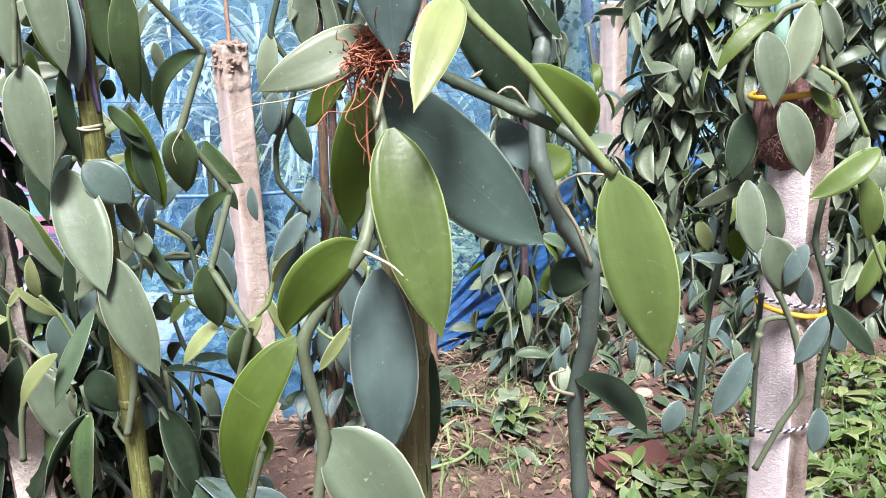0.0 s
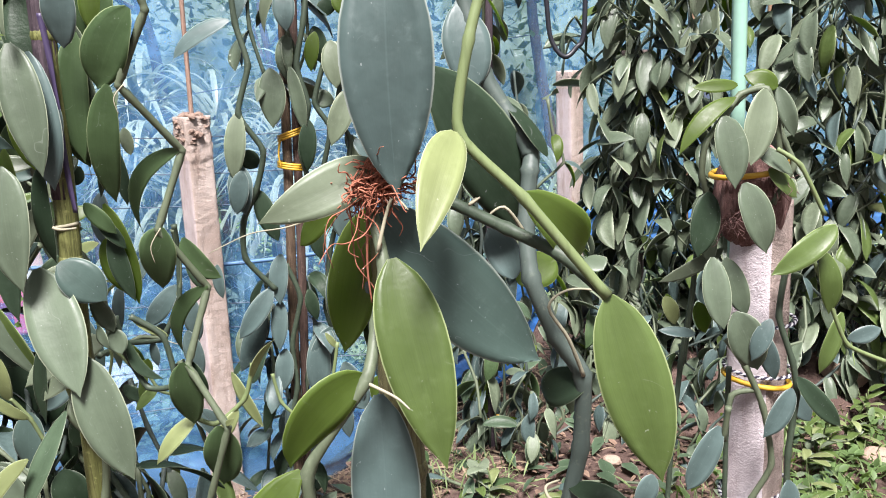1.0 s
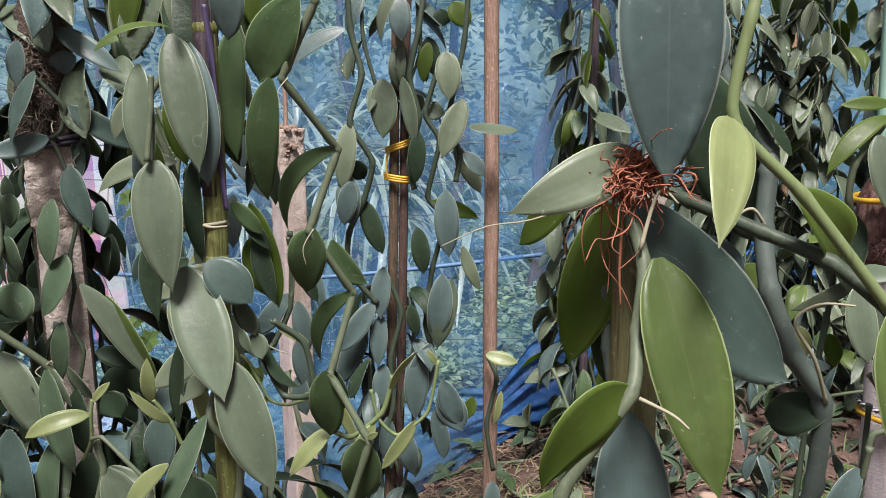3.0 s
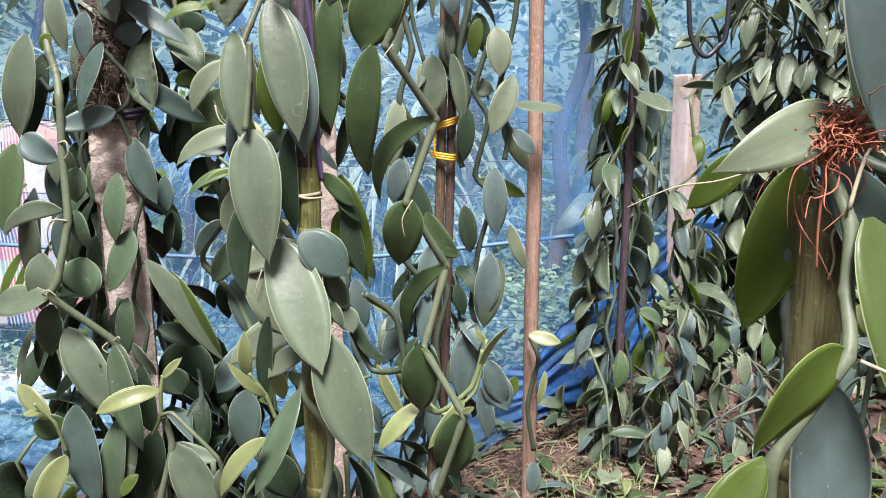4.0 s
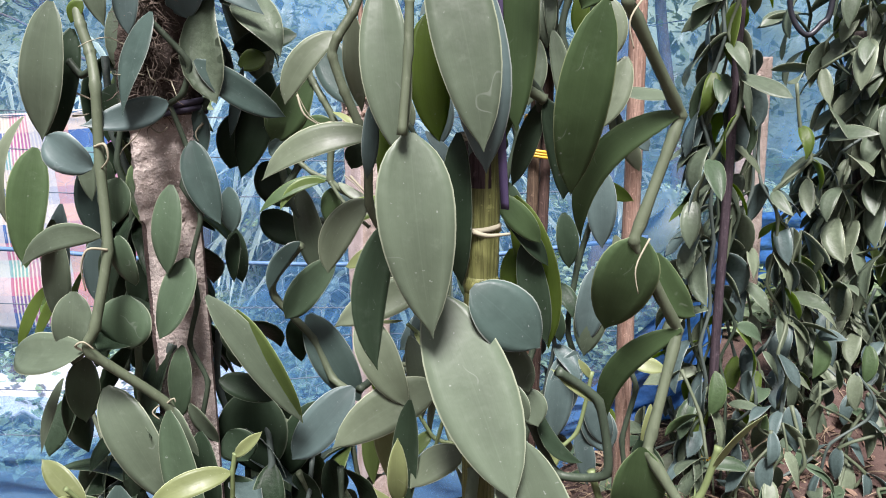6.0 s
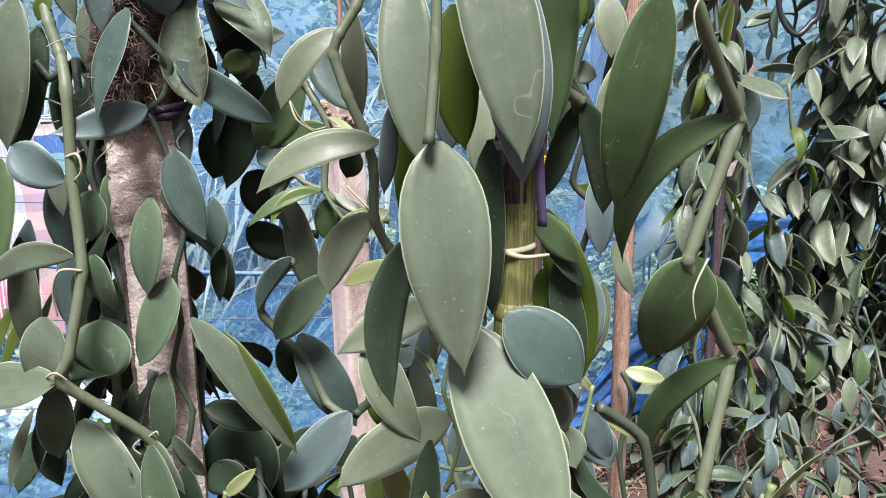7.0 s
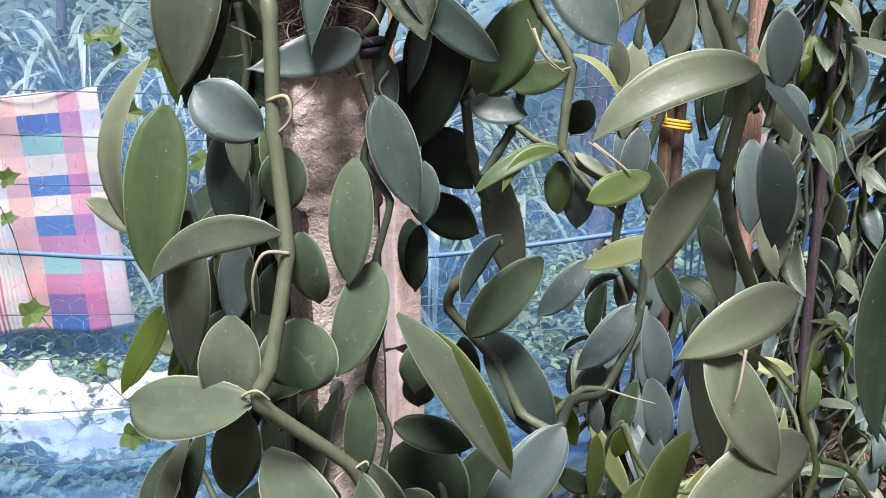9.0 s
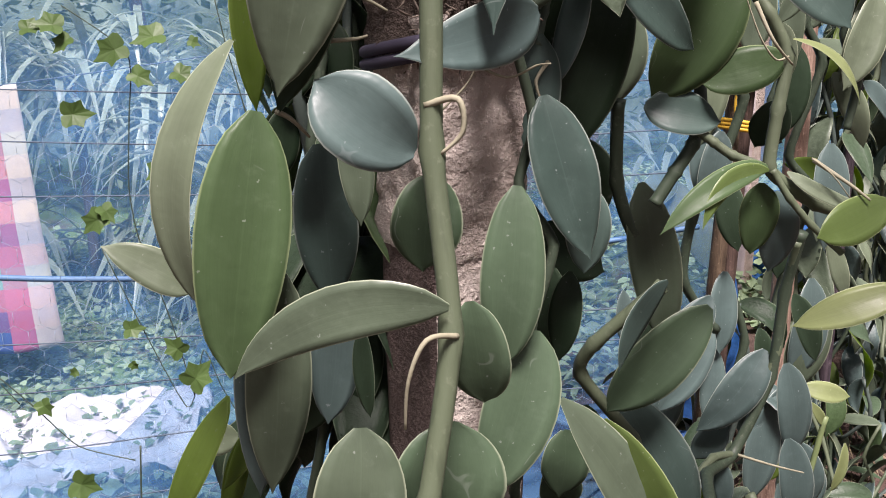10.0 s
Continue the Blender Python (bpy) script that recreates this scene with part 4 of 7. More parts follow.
leaf(vine, "g", (-1.136, 1.660, 1.605), (-1.179, 1.675, 1.409), 0.069, twist=4, full=.5)
leaf(vine, "d", (-1.133, 1.710, 1.570), (-1.180, 1.700, 1.396), 0.051, twist=-10)
leaf(vine, "t", (-1.201, 1.740, 1.527), (-1.197, 1.740, 1.395), 0.028, twist=-30)
leaf(vine, "b", (-1.195, 1.740, 1.306), (-1.215, 1.740, 1.088), 0.043)
leaf(vine, "t", (-1.236, 1.740, 1.173), (-1.288, 1.730, 1.072), 0.026, twist=20)
leaf(vine, "t", (-1.191, 1.780, 1.190), (-1.250, 1.780, 1.074), 0.023, twist=30)
leaf(vine, "g", (-1.215, 1.720, 1.023), (-1.268, 1.720, 0.891), 0.028, twist=30)
leaf(vine, "d", (-1.203, 1.740, 1.018), (-1.230, 1.740, 0.916), 0.025)
leaf(vine, "s", (-1.006, 1.690, 1.590), (-1.043, 1.640, 1.445), 0.048, twist=24, bow=.03, full=.36, blunt=1.15)
leaf(vine, "b", (-0.998, 1.700, 1.462), (-1.106, 1.640, 1.433), 0.044, twist=-14, bow=.04, sway=.08, full=.34, blunt=1.15)
leaf(vine, "m", (-1.062, 1.630, 1.276), (-1.049, 1.645, 1.197), 0.045, twist=20, full=.5)
leaf(vine, "m", (-1.072, 1.660, 1.178), (-1.075, 1.665, 1.090), 0.085, bow=.08, full=.5)
leaf(vine, "g", (-1.137, 1.630, 1.193), (-1.149, 1.625, 1.081), 0.063, full=.45)
leaf(vine, "g", (-1.114, 1.600, 1.113), (-1.265, 1.680, 1.087), 0.067, twist=25, bow=.08, full=.52)
leaf(vine, "m", (-1.135, 1.645, 1.086), (-1.156, 1.660, 0.973), 0.053, twist=-10, full=.4)
leaf(vine, "g", (-1.114, 1.650, 1.036), (-1.017, 1.630, 0.849), 0.078, twist=-4, full=.42)
leaf(vine, "g", (-1.020, 1.655, 1.002), (-0.980, 1.650, 0.920), 0.029, twist=20, full=.4)
leaf(vine, "s", (-0.976, 1.780, 1.448), (-1.014, 1.780, 1.332), 0.063)
leaf(vine, "s", (-0.981, 1.745, 1.401), (-0.943, 1.735, 1.271), 0.053, twist=-5, full=.4)
leaf(vine, "s", (-0.936, 1.770, 1.325), (-0.937, 1.770, 1.250), 0.039, twist=10)
leaf(vine, "s", (-0.959, 1.720, 1.522), (-0.842, 1.783, 1.433), 0.047, twist=-10, full=.42)
leaf(vine, "d", (-0.881, 1.860, 1.502), (-0.941, 1.860, 1.326), 0.066, twist=5)
leaf(vine, "b", (-0.919, 1.840, 1.511), (-0.949, 1.840, 1.397), 0.027, twist=30)
leaf(vine, "d", (-0.923, 1.920, 1.343), (-0.864, 1.920, 1.266), 0.073)
leaf(vine, "d", (-0.933, 1.950, 1.251), (-0.852, 1.950, 1.199), 0.059)
leaf(vine, "g", (-0.971, 1.720, 1.159), (-0.837, 1.753, 0.928), 0.052, twist=-22, full=.45)
leaf(vine, "p", (-0.929, 1.735, 1.131), (-0.837, 1.756, 0.926), 0.046, twist=20, full=.45)
leaf(vine, "m", (-1.012, 1.710, 1.081), (-1.023, 1.710, 0.957), 0.039)
leaf(vine, "d", (-0.980, 1.780, 0.996), (-0.881, 1.780, 0.960), 0.045, twist=-10)
leaf(vine, "m", (-0.948, 1.800, 1.063), (-0.948, 1.800, 1.009), 0.042, full=.5)
leaf(vine, "s", (-0.838, 1.820, 1.223), (-0.891, 1.800, 1.143), 0.030, twist=-30, bow=.04, sway=-.14, full=.45)
leaf(vine, "m", (-0.784, 1.840, 1.188), (-0.879, 1.860, 1.077), 0.058, twist=8, full=.5)
leaf(vine, "s", (-0.846, 1.900, 1.073), (-0.758, 1.900, 0.903), 0.075, twist=-5)
leaf(vine, "b", (-0.759, 1.820, 0.964), (-0.869, 1.800, 0.838), 0.071, twist=10)
leaf(vine, "d", (-0.941, 1.860, 0.938), (-0.934, 1.860, 0.797), 0.081)
leaf(vine, "d", (-0.881, 1.920, 1.058), (-0.873, 1.940, 0.967), 0.039, twist=10)
leaf(vine, "g", (-0.843, 1.880, 1.307), (-0.808, 1.880, 1.132), 0.052, twist=10)
leaf(vine, "d", (-0.951, 1.840, 1.244), (-0.945, 1.840, 1.149), 0.038)
leaf(vine, "g", (-1.005, 1.700, 0.987), (-0.969, 1.720, 0.909), 0.031, twist=20)
leaf(vine, "d", (-0.977, 1.800, 0.893), (-0.946, 1.800, 0.836), 0.067)
stem(vine, "g", 0.0078, [(-0.838, 1.830, 1.216), (-0.894, 1.860, 1.151), (-0.901, 1.880, 1.112), (-0.838, 1.890, 1.030), (-0.805, 1.880, 0.958), (-0.765, 1.850, 0.941)])
stem(vine, "d", 0.0078, [(-0.754, 1.860, 0.943), (-0.718, 1.950, 0.941), (-0.653, 2.010, 0.930), (-0.603, 2.020, 1.027), (-0.593, 2.020, 1.137), (-0.590, 2.000, 1.218)])
stem(vine, "d", 0.0075, [(-0.877, 1.860, 1.388), (-0.868, 1.880, 1.308), (-0.849, 1.880, 1.257), (-0.807, 1.900, 1.243)])
root(vine, ROOT_PALE, 0.0022, [(-1.116, 1.595, 1.114), (-1.124, 1.590, 1.122), (-1.109, 1.585, 1.130), (-1.097, 1.590, 1.117)])
root(vine, ROOT_PALE, 0.0026, [(-1.087, 1.640, 1.403), (-1.068, 1.630, 1.407), (-1.065, 1.630, 1.387), (-1.078, 1.635, 1.373)])
root(vine, ROOT_PALE, 0.0022, [(-1.073, 1.615, 1.258), (-1.095, 1.600, 1.262), (-1.107, 1.600, 1.236), (-1.109, 1.610, 1.199)])
root(vine, ROOT_PALE, 0.002, [(-1.026, 1.650, 1.005), (-1.010, 1.645, 1.018), (-1.007, 1.645, 1.012)])
root(vine, ROOT_PALE, 0.0018, [(-1.029, 1.650, 1.009), (-1.044, 1.645, 0.996), (-1.034, 1.645, 0.984)])
root(vine, ROOT_PALE, 0.0018, [(-1.142, 1.700, 1.481), (-1.116, 1.700, 1.470), (-1.103, 1.700, 1.463)])
root(vine, ROOT_PALE, 0.0018, [(-1.142, 1.700, 1.444), (-1.125, 1.700, 1.445), (-1.117, 1.700, 1.447)])
root(vine, ROOT_PALE, 0.002, [(-0.970, 1.770, 1.426), (-0.981, 1.765, 1.412), (-0.978, 1.765, 1.398)])
leaf(vine, "l", (-1.205, 1.680, 1.445), (-1.239, 1.690, 1.262), 0.030, twist=24, bow=.08, sway=-.12)
leaf(vine, "o", (-1.194, 1.680, 1.400), (-1.222, 1.665, 1.221), 0.062, twist=-5, bow=.05, full=.42, blunt=.72)
leaf(vine, "g", (-1.186, 1.690, 1.290), (-1.204, 1.712, 1.105), 0.048, twist=4, blunt=.95)
leaf(vine, "l", (-1.261, 1.800, 1.247), (-1.331, 1.800, 1.289), 0.034, twist=10, full=.35)
leaf(vine, "s", (-1.155, 1.755, 1.369), (-1.149, 1.755, 1.239), 0.049)
leaf(vine, "g", (-1.134, 1.700, 1.394), (-1.127, 1.700, 1.315), 0.025, twist=-8)
leaf(vine, "b", (-1.094, 1.642, 1.374), (-1.155, 1.640, 1.420), 0.056, twist=-6, bow=.06, sway=.08, fold=.2, full=.55, blunt=.8)
leaf(vine, "m", (-1.077, 1.685, 1.353), (-1.085, 1.685, 1.283), 0.051, full=.5)
leaf(vine, "m", (-1.009, 1.715, 1.337), (-1.022, 1.700, 1.199), 0.049, twist=5, full=.48)
leaf(vine, "m", (-0.994, 1.715, 1.222), (-1.040, 1.690, 1.098), 0.058, twist=8, full=.42)
leaf(vine, "g", (-1.079, 1.610, 1.279), (-1.218, 1.645, 1.228), 0.037, twist=-4, bow=.05, sway=-.11, full=.4)
leaf(vine, "b", (-1.144, 1.740, 1.254), (-1.158, 1.740, 1.146), 0.040)
leaf(vine, "d", (-1.129, 1.720, 1.232), (-1.125, 1.720, 1.158), 0.017, twist=20)
leaf(vine, "t", (-1.240, 1.790, 1.156), (-1.297, 1.790, 1.057), 0.024, twist=20)
leaf(vine, "t", (-1.227, 1.800, 1.119), (-1.253, 1.800, 1.029), 0.022, twist=20)
leaf(vine, "l", (-1.242, 1.850, 1.091), (-1.283, 1.850, 1.092), 0.031)
leaf(vine, "g", (-0.856, 1.920, 1.481), (-0.865, 1.920, 1.372), 0.073)
leaf(vine, "d", (-0.872, 1.900, 1.454), (-0.909, 1.900, 1.380), 0.060)
leaf(vine, "d", (-0.929, 1.860, 1.488), (-0.944, 1.880, 1.403), 0.031)
leaf(vine, "d", (-0.939, 1.800, 1.244), (-0.948, 1.800, 1.160), 0.030, twist=20)
leaf(vine, "m", (-0.948, 1.780, 1.102), (-0.952, 1.780, 1.035), 0.046)
leaf(vine, "m", (-1.013, 1.630, 1.005), (-0.966, 1.610, 0.788), 0.060, twist=10, full=.42)
leaf(vine, "s", (-1.108, 1.640, 0.876), (-1.078, 1.640, 0.651), 0.074, full=.4)
leaf(vine, "m", (-1.022, 1.660, 0.846), (-1.053, 1.660, 0.634), 0.055, twist=6, full=.45)
leaf(vine, "d", (-0.992, 1.700, 0.938), (-0.981, 1.710, 0.779), 0.056, twist=10, full=.45)
leaf(vine, "d", (-0.972, 1.700, 0.796), (-1.016, 1.700, 0.628), 0.065, twist=-12, full=.45)
leaf(vine, "d", (-1.026, 1.710, 0.756), (-1.009, 1.710, 0.579), 0.056, twist=8)
leaf(vine, "y", (-0.907, 1.570, 0.933), (-1.016, 1.530, 0.903), 0.037, twist=15, bow=.08, sway=-.08)
leaf(vine, "y", (-0.899, 1.570, 0.960), (-0.851, 1.550, 1.007), 0.019, twist=-20)
stem(vine, "y", 0.0042, [(-0.940, 1.600, 0.829), (-0.912, 1.580, 0.879), (-0.904, 1.570, 0.935), (-0.898, 1.570, 0.964)])
stem(vine, "g", 0.0045, [(-0.912, 1.580, 0.879), (-0.882, 1.560, 0.891), (-0.843, 1.550, 0.857), (-0.798, 1.550, 0.804), (-0.792, 1.560, 0.764)])
leaf(vine, "l", (-0.791, 1.560, 0.776), (-0.807, 1.580, 0.705), 0.029, twist=20)
stem(vine, "g", 0.0075, [(-0.915, 1.600, 0.865), (-0.903, 1.600, 0.805), (-0.934, 1.600, 0.695), (-0.948, 1.600, 0.594)])
leaf(vine, "g", (-0.896, 1.600, 0.808), (-0.824, 1.600, 0.617), 0.082, twist=-4, sway=.05, full=.45)
leaf(vine, "g", (-0.912, 1.640, 0.792), (-0.821, 1.640, 0.755), 0.035, twist=-20)
stem(vine, "y", 0.004, [(-1.127, 1.620, 0.784), (-1.133, 1.600, 0.854), (-1.160, 1.580, 0.904)])
leaf(vine, "y", (-1.142, 1.600, 0.864), (-1.217, 1.630, 0.926), 0.039, twist=10, full=.5)
leaf(vine, "y", (-1.156, 1.590, 0.884), (-1.173, 1.560, 0.889), 0.015, twist=30)
leaf(vine, "y", (-1.117, 1.600, 0.785), (-1.185, 1.600, 0.641), 0.052, twist=-10, sway=-.06, full=.45)
leaf(vine, "o", (-1.138, 1.660, 0.832), (-1.212, 1.660, 0.829), 0.055, bow=.06, sway=.12, full=.45)
leaf(vine, "g", (-1.157, 1.680, 0.768), (-1.258, 1.680, 0.652), 0.060, twist=20)
leaf(vine, "g", (-1.005, 1.660, 0.815), (-1.042, 1.660, 0.663), 0.042)
leaf(vine, "t", (-1.131, 1.640, 0.699), (-1.164, 1.640, 0.609), 0.035)
leaf(vine, "t", (-0.985, 1.620, 0.734), (-1.015, 1.600, 0.695), 0.027, twist=20)
leaf(vine, "d", (-0.945, 1.850, 0.948), (-0.938, 1.850, 0.785), 0.128)
leaf(vine, "d", (-0.985, 1.820, 0.798), (-0.955, 1.820, 0.688), 0.103)
leaf(vine, "d", (-0.833, 1.900, 0.904), (-0.910, 1.900, 0.751), 0.073, twist=20)
leaf(vine, "g", (-1.085, 1.680, 1.689), (-1.072, 1.680, 1.570), 0.041)
leaf(vine, "b", (-1.039, 1.700, 1.649), (-1.046, 1.700, 1.560), 0.039)
leaf(vine, "t", (-1.109, 1.700, 1.608), (-1.129, 1.700, 1.577), 0.024)
leaf(vine, "b", (-0.982, 1.740, 1.673), (-0.856, 1.740, 1.586), 0.044, twist=-10)
leaf(vine, "p", (-0.795, 1.700, 1.651), (-0.882, 1.680, 1.625), 0.026, twist=20, sway=-.15)
leaf(vine, "d", (-0.883, 1.850, 1.613), (-0.892, 1.850, 1.659), 0.071)
leaf(vine, "d", (-0.850, 1.950, 1.564), (-0.965, 1.950, 1.541), 0.043)
leaf(vine, "b", (-0.983, 1.760, 1.632), (-0.976, 1.760, 1.583), 0.056)
# near-black leaves behind the post, their colour standing in for the shade there
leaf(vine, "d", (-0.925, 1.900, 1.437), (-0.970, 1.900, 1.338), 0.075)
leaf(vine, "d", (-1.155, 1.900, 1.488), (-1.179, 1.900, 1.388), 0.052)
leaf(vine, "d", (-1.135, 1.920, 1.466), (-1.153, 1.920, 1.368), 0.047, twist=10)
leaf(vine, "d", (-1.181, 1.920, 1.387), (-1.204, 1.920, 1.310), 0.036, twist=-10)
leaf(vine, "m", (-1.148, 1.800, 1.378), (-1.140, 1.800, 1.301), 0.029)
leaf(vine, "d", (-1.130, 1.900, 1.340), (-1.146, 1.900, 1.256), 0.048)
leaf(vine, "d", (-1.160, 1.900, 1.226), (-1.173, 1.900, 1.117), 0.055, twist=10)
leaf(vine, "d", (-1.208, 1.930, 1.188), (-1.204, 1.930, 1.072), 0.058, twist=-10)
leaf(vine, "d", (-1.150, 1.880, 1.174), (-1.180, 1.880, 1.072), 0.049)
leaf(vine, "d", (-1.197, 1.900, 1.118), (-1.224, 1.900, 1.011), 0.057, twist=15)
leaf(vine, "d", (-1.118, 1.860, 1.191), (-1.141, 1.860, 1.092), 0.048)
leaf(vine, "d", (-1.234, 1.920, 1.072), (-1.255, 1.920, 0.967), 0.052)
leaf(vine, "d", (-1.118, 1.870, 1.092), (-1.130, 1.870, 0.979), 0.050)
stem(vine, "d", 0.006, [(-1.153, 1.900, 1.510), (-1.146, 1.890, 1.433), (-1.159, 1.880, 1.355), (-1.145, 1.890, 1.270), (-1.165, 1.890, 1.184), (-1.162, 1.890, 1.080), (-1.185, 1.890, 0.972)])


def root_core(par, foot, top, r, seed):
    """A lumpy plug of matted roots and rotten wood."""
    o = place(par)
    verts, faces = [], []
    nu, nv = 36, 30
    for j in range(nv + 1):
        q = j / nv
        c = Vector(foot).lerp(Vector(top), q) - o
        for i in range(nu):
            a = 2 * math.pi * i / nu
            k = r * (1 - 0.25 * q) * (1 + 0.28 * noise.noise((math.cos(a) * 2 + seed, math.sin(a) * 2, q * 5)) + 0.22 * noise.noise((math.cos(a) * 7, math.sin(a) * 7 + seed, q * 16)))
            verts.append(c + Vector((k * math.cos(a), k * math.sin(a), 0)))
    for j in range(nv):
        for i in range(nu):
            n2 = (i + 1) % nu
            faces.append((j * nu + i, j * nu + n2, (j + 1) * nu + n2, (j + 1) * nu + i))
    faces.append(tuple(nv * nu + i for i in range(nu)))
    child("root_core", data_mesh("root_core", verts, faces, CROWN), par, "dark plug of matted roots on the post")


root_core(vine, (-1.045, 1.80, 1.44), (-1.03, 1.81, 1.80), 0.060, 4.0)
root_tuft(vine, ROOT_DARK, (-1.045, 1.765, 1.45), (-1.035, 1.755, 1.66), 560, 0.055, 0.0013, 11, 0.15, "root_tuft", "dry dark roots matted round the post top")
root_tuft(vine, ROOT_PALE, (-1.045, 1.76, 1.45), (-1.045, 1.76, 1.56), 6, 0.12, 0.0014, 12, 0.3, "root_strand")
for z in (1.432, 1.442):
    band(post_c, ROPE_D, (-1.045, 1.80, z), 0.068, 0.005, "tie", 1, (0.15, 0.0))

# ---- the pale young vine between the stakes ----
vine = thing("vine", (-0.66, 1.70, 0.0), "young vanilla vine with pale green leaves, hanging free", "vine", VINES)
stem(vine, "g", 0.0068, [(-0.668, 1.560, 1.654), (-0.681, 1.530, 1.609), (-0.694, 1.510, 1.572), (-0.713, 1.500, 1.542), (-0.720, 1.500, 1.521), (-0.707, 1.500, 1.478), (-0.691, 1.500, 1.438), (-0.681, 1.500, 1.397), (-0.684, 1.520, 1.334), (-0.669, 1.540, 1.293), (-0.643, 1.560, 1.242), (-0.620, 1.570, 1.190), (-0.621, 1.580, 1.134)])
stem(vine, "d", 0.0037, [(-0.726, 1.640, 1.610), (-0.712, 1.630, 1.579), (-0.693, 1.620, 1.543), (-0.678, 1.620, 1.516), (-0.658, 1.620, 1.467), (-0.634, 1.620, 1.424), (-0.610, 1.630, 1.381)])
stem(vine, "g", 0.0061, [(-0.653, 2.010, 0.930), (-0.625, 2.020, 0.972), (-0.597, 2.020, 1.062), (-0.591, 2.020, 1.143), (-0.595, 2.000, 1.207)])
stem(vine, "g", 0.0056, [(-0.653, 2.010, 0.930), (-0.696, 1.980, 0.945), (-0.736, 1.950, 0.932), (-0.759, 1.920, 0.925)])
stem(vine, "g", 0.0063, [(-0.809, 1.790, 1.516), (-0.796, 1.785, 1.486), (-0.781, 1.775, 1.461), (-0.764, 1.772, 1.426), (-0.770, 1.770, 1.383), (-0.774, 1.770, 1.334), (-0.755, 1.770, 1.317), (-0.726, 1.772, 1.299), (-0.682, 1.780, 1.285)])
stem(vine, "g", 0.0046, [(-0.832, 1.790, 1.366), (-0.818, 1.785, 1.355), (-0.803, 1.780, 1.344), (-0.775, 1.772, 1.333)])
stem(vine, "d", 0.0066, [(-0.863, 1.800, 1.301), (-0.845, 1.800, 1.329), (-0.830, 1.800, 1.352), (-0.819, 1.810, 1.376), (-0.812, 1.830, 1.405)])
stem(vine, "g", 0.0035, [(-0.774, 1.765, 1.332), (-0.759, 1.760, 1.308), (-0.739, 1.755, 1.284), (-0.712, 1.750, 1.260)])
leaf(vine, "o", (-0.805, 1.790, 1.502), (-0.870, 1.800, 1.394), 0.066, twist=-4, full=.5, blunt=.7)
leaf(vine, "o", (-0.766, 1.770, 1.425), (-0.831, 1.790, 1.406), 0.039, twist=4, full=.5, blunt=.6)
leaf(vine, "y", (-0.764, 1.765, 1.440), (-0.716, 1.740, 1.387), 0.013, twist=-30, sway=.10, full=.4)
leaf(vine, "s", (-0.876, 1.800, 1.387), (-0.810, 1.790, 1.372), 0.040, twist=-6, full=.4, blunt=.75)
leaf(vine, "o", (-0.779, 1.765, 1.336), (-0.883, 1.740, 1.287), 0.023, twist=14, bow=.06, sway=-.10, full=.42)
leaf(vine, "p", (-0.780, 1.760, 1.333), (-0.849, 1.735, 1.291), 0.017, twist=-10, bow=.06, sway=-.16, full=.45)
leaf(vine, "o", (-0.774, 1.780, 1.319), (-0.775, 1.790, 1.253), 0.035, twist=10, full=.4)
leaf(vine, "b", (-0.755, 1.790, 1.309), (-0.750, 1.800, 1.232), 0.040, twist=4, full=.45)
leaf(vine, "l", (-0.760, 1.765, 1.330), (-0.688, 1.750, 1.295), 0.016, twist=-20, sway=-.08, full=.4)
leaf(vine, "p", (-0.680, 1.740, 1.306), (-0.757, 1.720, 1.282), 0.037, twist=12, full=.55, blunt=.9)
root(vine, ROOT_PALE, 0.0010, [(-0.767, 1.765, 1.426), (-0.784, 1.755, 1.424), (-0.800, 1.750, 1.439), (-0.811, 1.750, 1.461), (-0.818, 1.750, 1.478)])
root(vine, ROOT_PALE, 0.0010, [(-0.748, 1.750, 1.343), (-0.730, 1.745, 1.328), (-0.712, 1.740, 1.304)])
leaf(vine, "l", (-0.673, 1.490, 1.425), (-0.811, 1.480, 1.372), 0.039, twist=10, bow=.08, sway=-.12, full=.42)
leaf(vine, "s", (-0.782, 1.800, 1.553), (-0.716, 1.760, 1.447), 0.066, twist=6, full=.5)
leaf(vine, "d", (-0.680, 1.540, 1.387), (-0.635, 1.580, 1.429), 0.037, twist=10, full=.45)
leaf(vine, "y", (-0.657, 1.520, 0.936), (-0.685, 1.500, 1.057), 0.036, twist=-8, bow=.06, full=.5)
leaf(vine, "p", (-0.665, 1.620, 1.047), (-0.704, 1.620, 0.886), 0.037, twist=14, sway=-.06, full=.45)
leaf(vine, "d", (-0.728, 1.830, 1.384), (-0.749, 1.840, 1.342), 0.038)
leaf(vine, "l", (-0.686, 1.530, 1.338), (-0.743, 1.530, 1.241), 0.043, twist=-6, bow=.05, sway=-.14, full=.45)
leaf(vine, "g", (-0.674, 1.580, 1.279), (-0.659, 1.560, 1.200), 0.028, twist=10)
leaf(vine, "y", (-0.670, 1.720, 1.234), (-0.753, 1.750, 1.196), 0.032, twist=30, bow=.1)
leaf(vine, "l", (-0.612, 1.520, 1.227), (-0.732, 1.490, 1.179), 0.048, twist=0, bow=.06, sway=-.05, full=.42)
leaf(vine, "l", (-0.696, 1.500, 1.190), (-0.637, 1.480, 1.072), 0.052, twist=-6, full=.35)
leaf(vine, "l", (-0.600, 1.500, 1.093), (-0.737, 1.460, 1.023), 0.061, twist=0, sway=-.1, full=.4)
leaf(vine, "b", (-0.593, 1.620, 1.476), (-0.593, 1.620, 1.399), 0.038, full=.4)
leaf(vine, "b", (-0.614, 1.620, 1.419), (-0.552, 1.620, 1.346), 0.020, twist=-20)
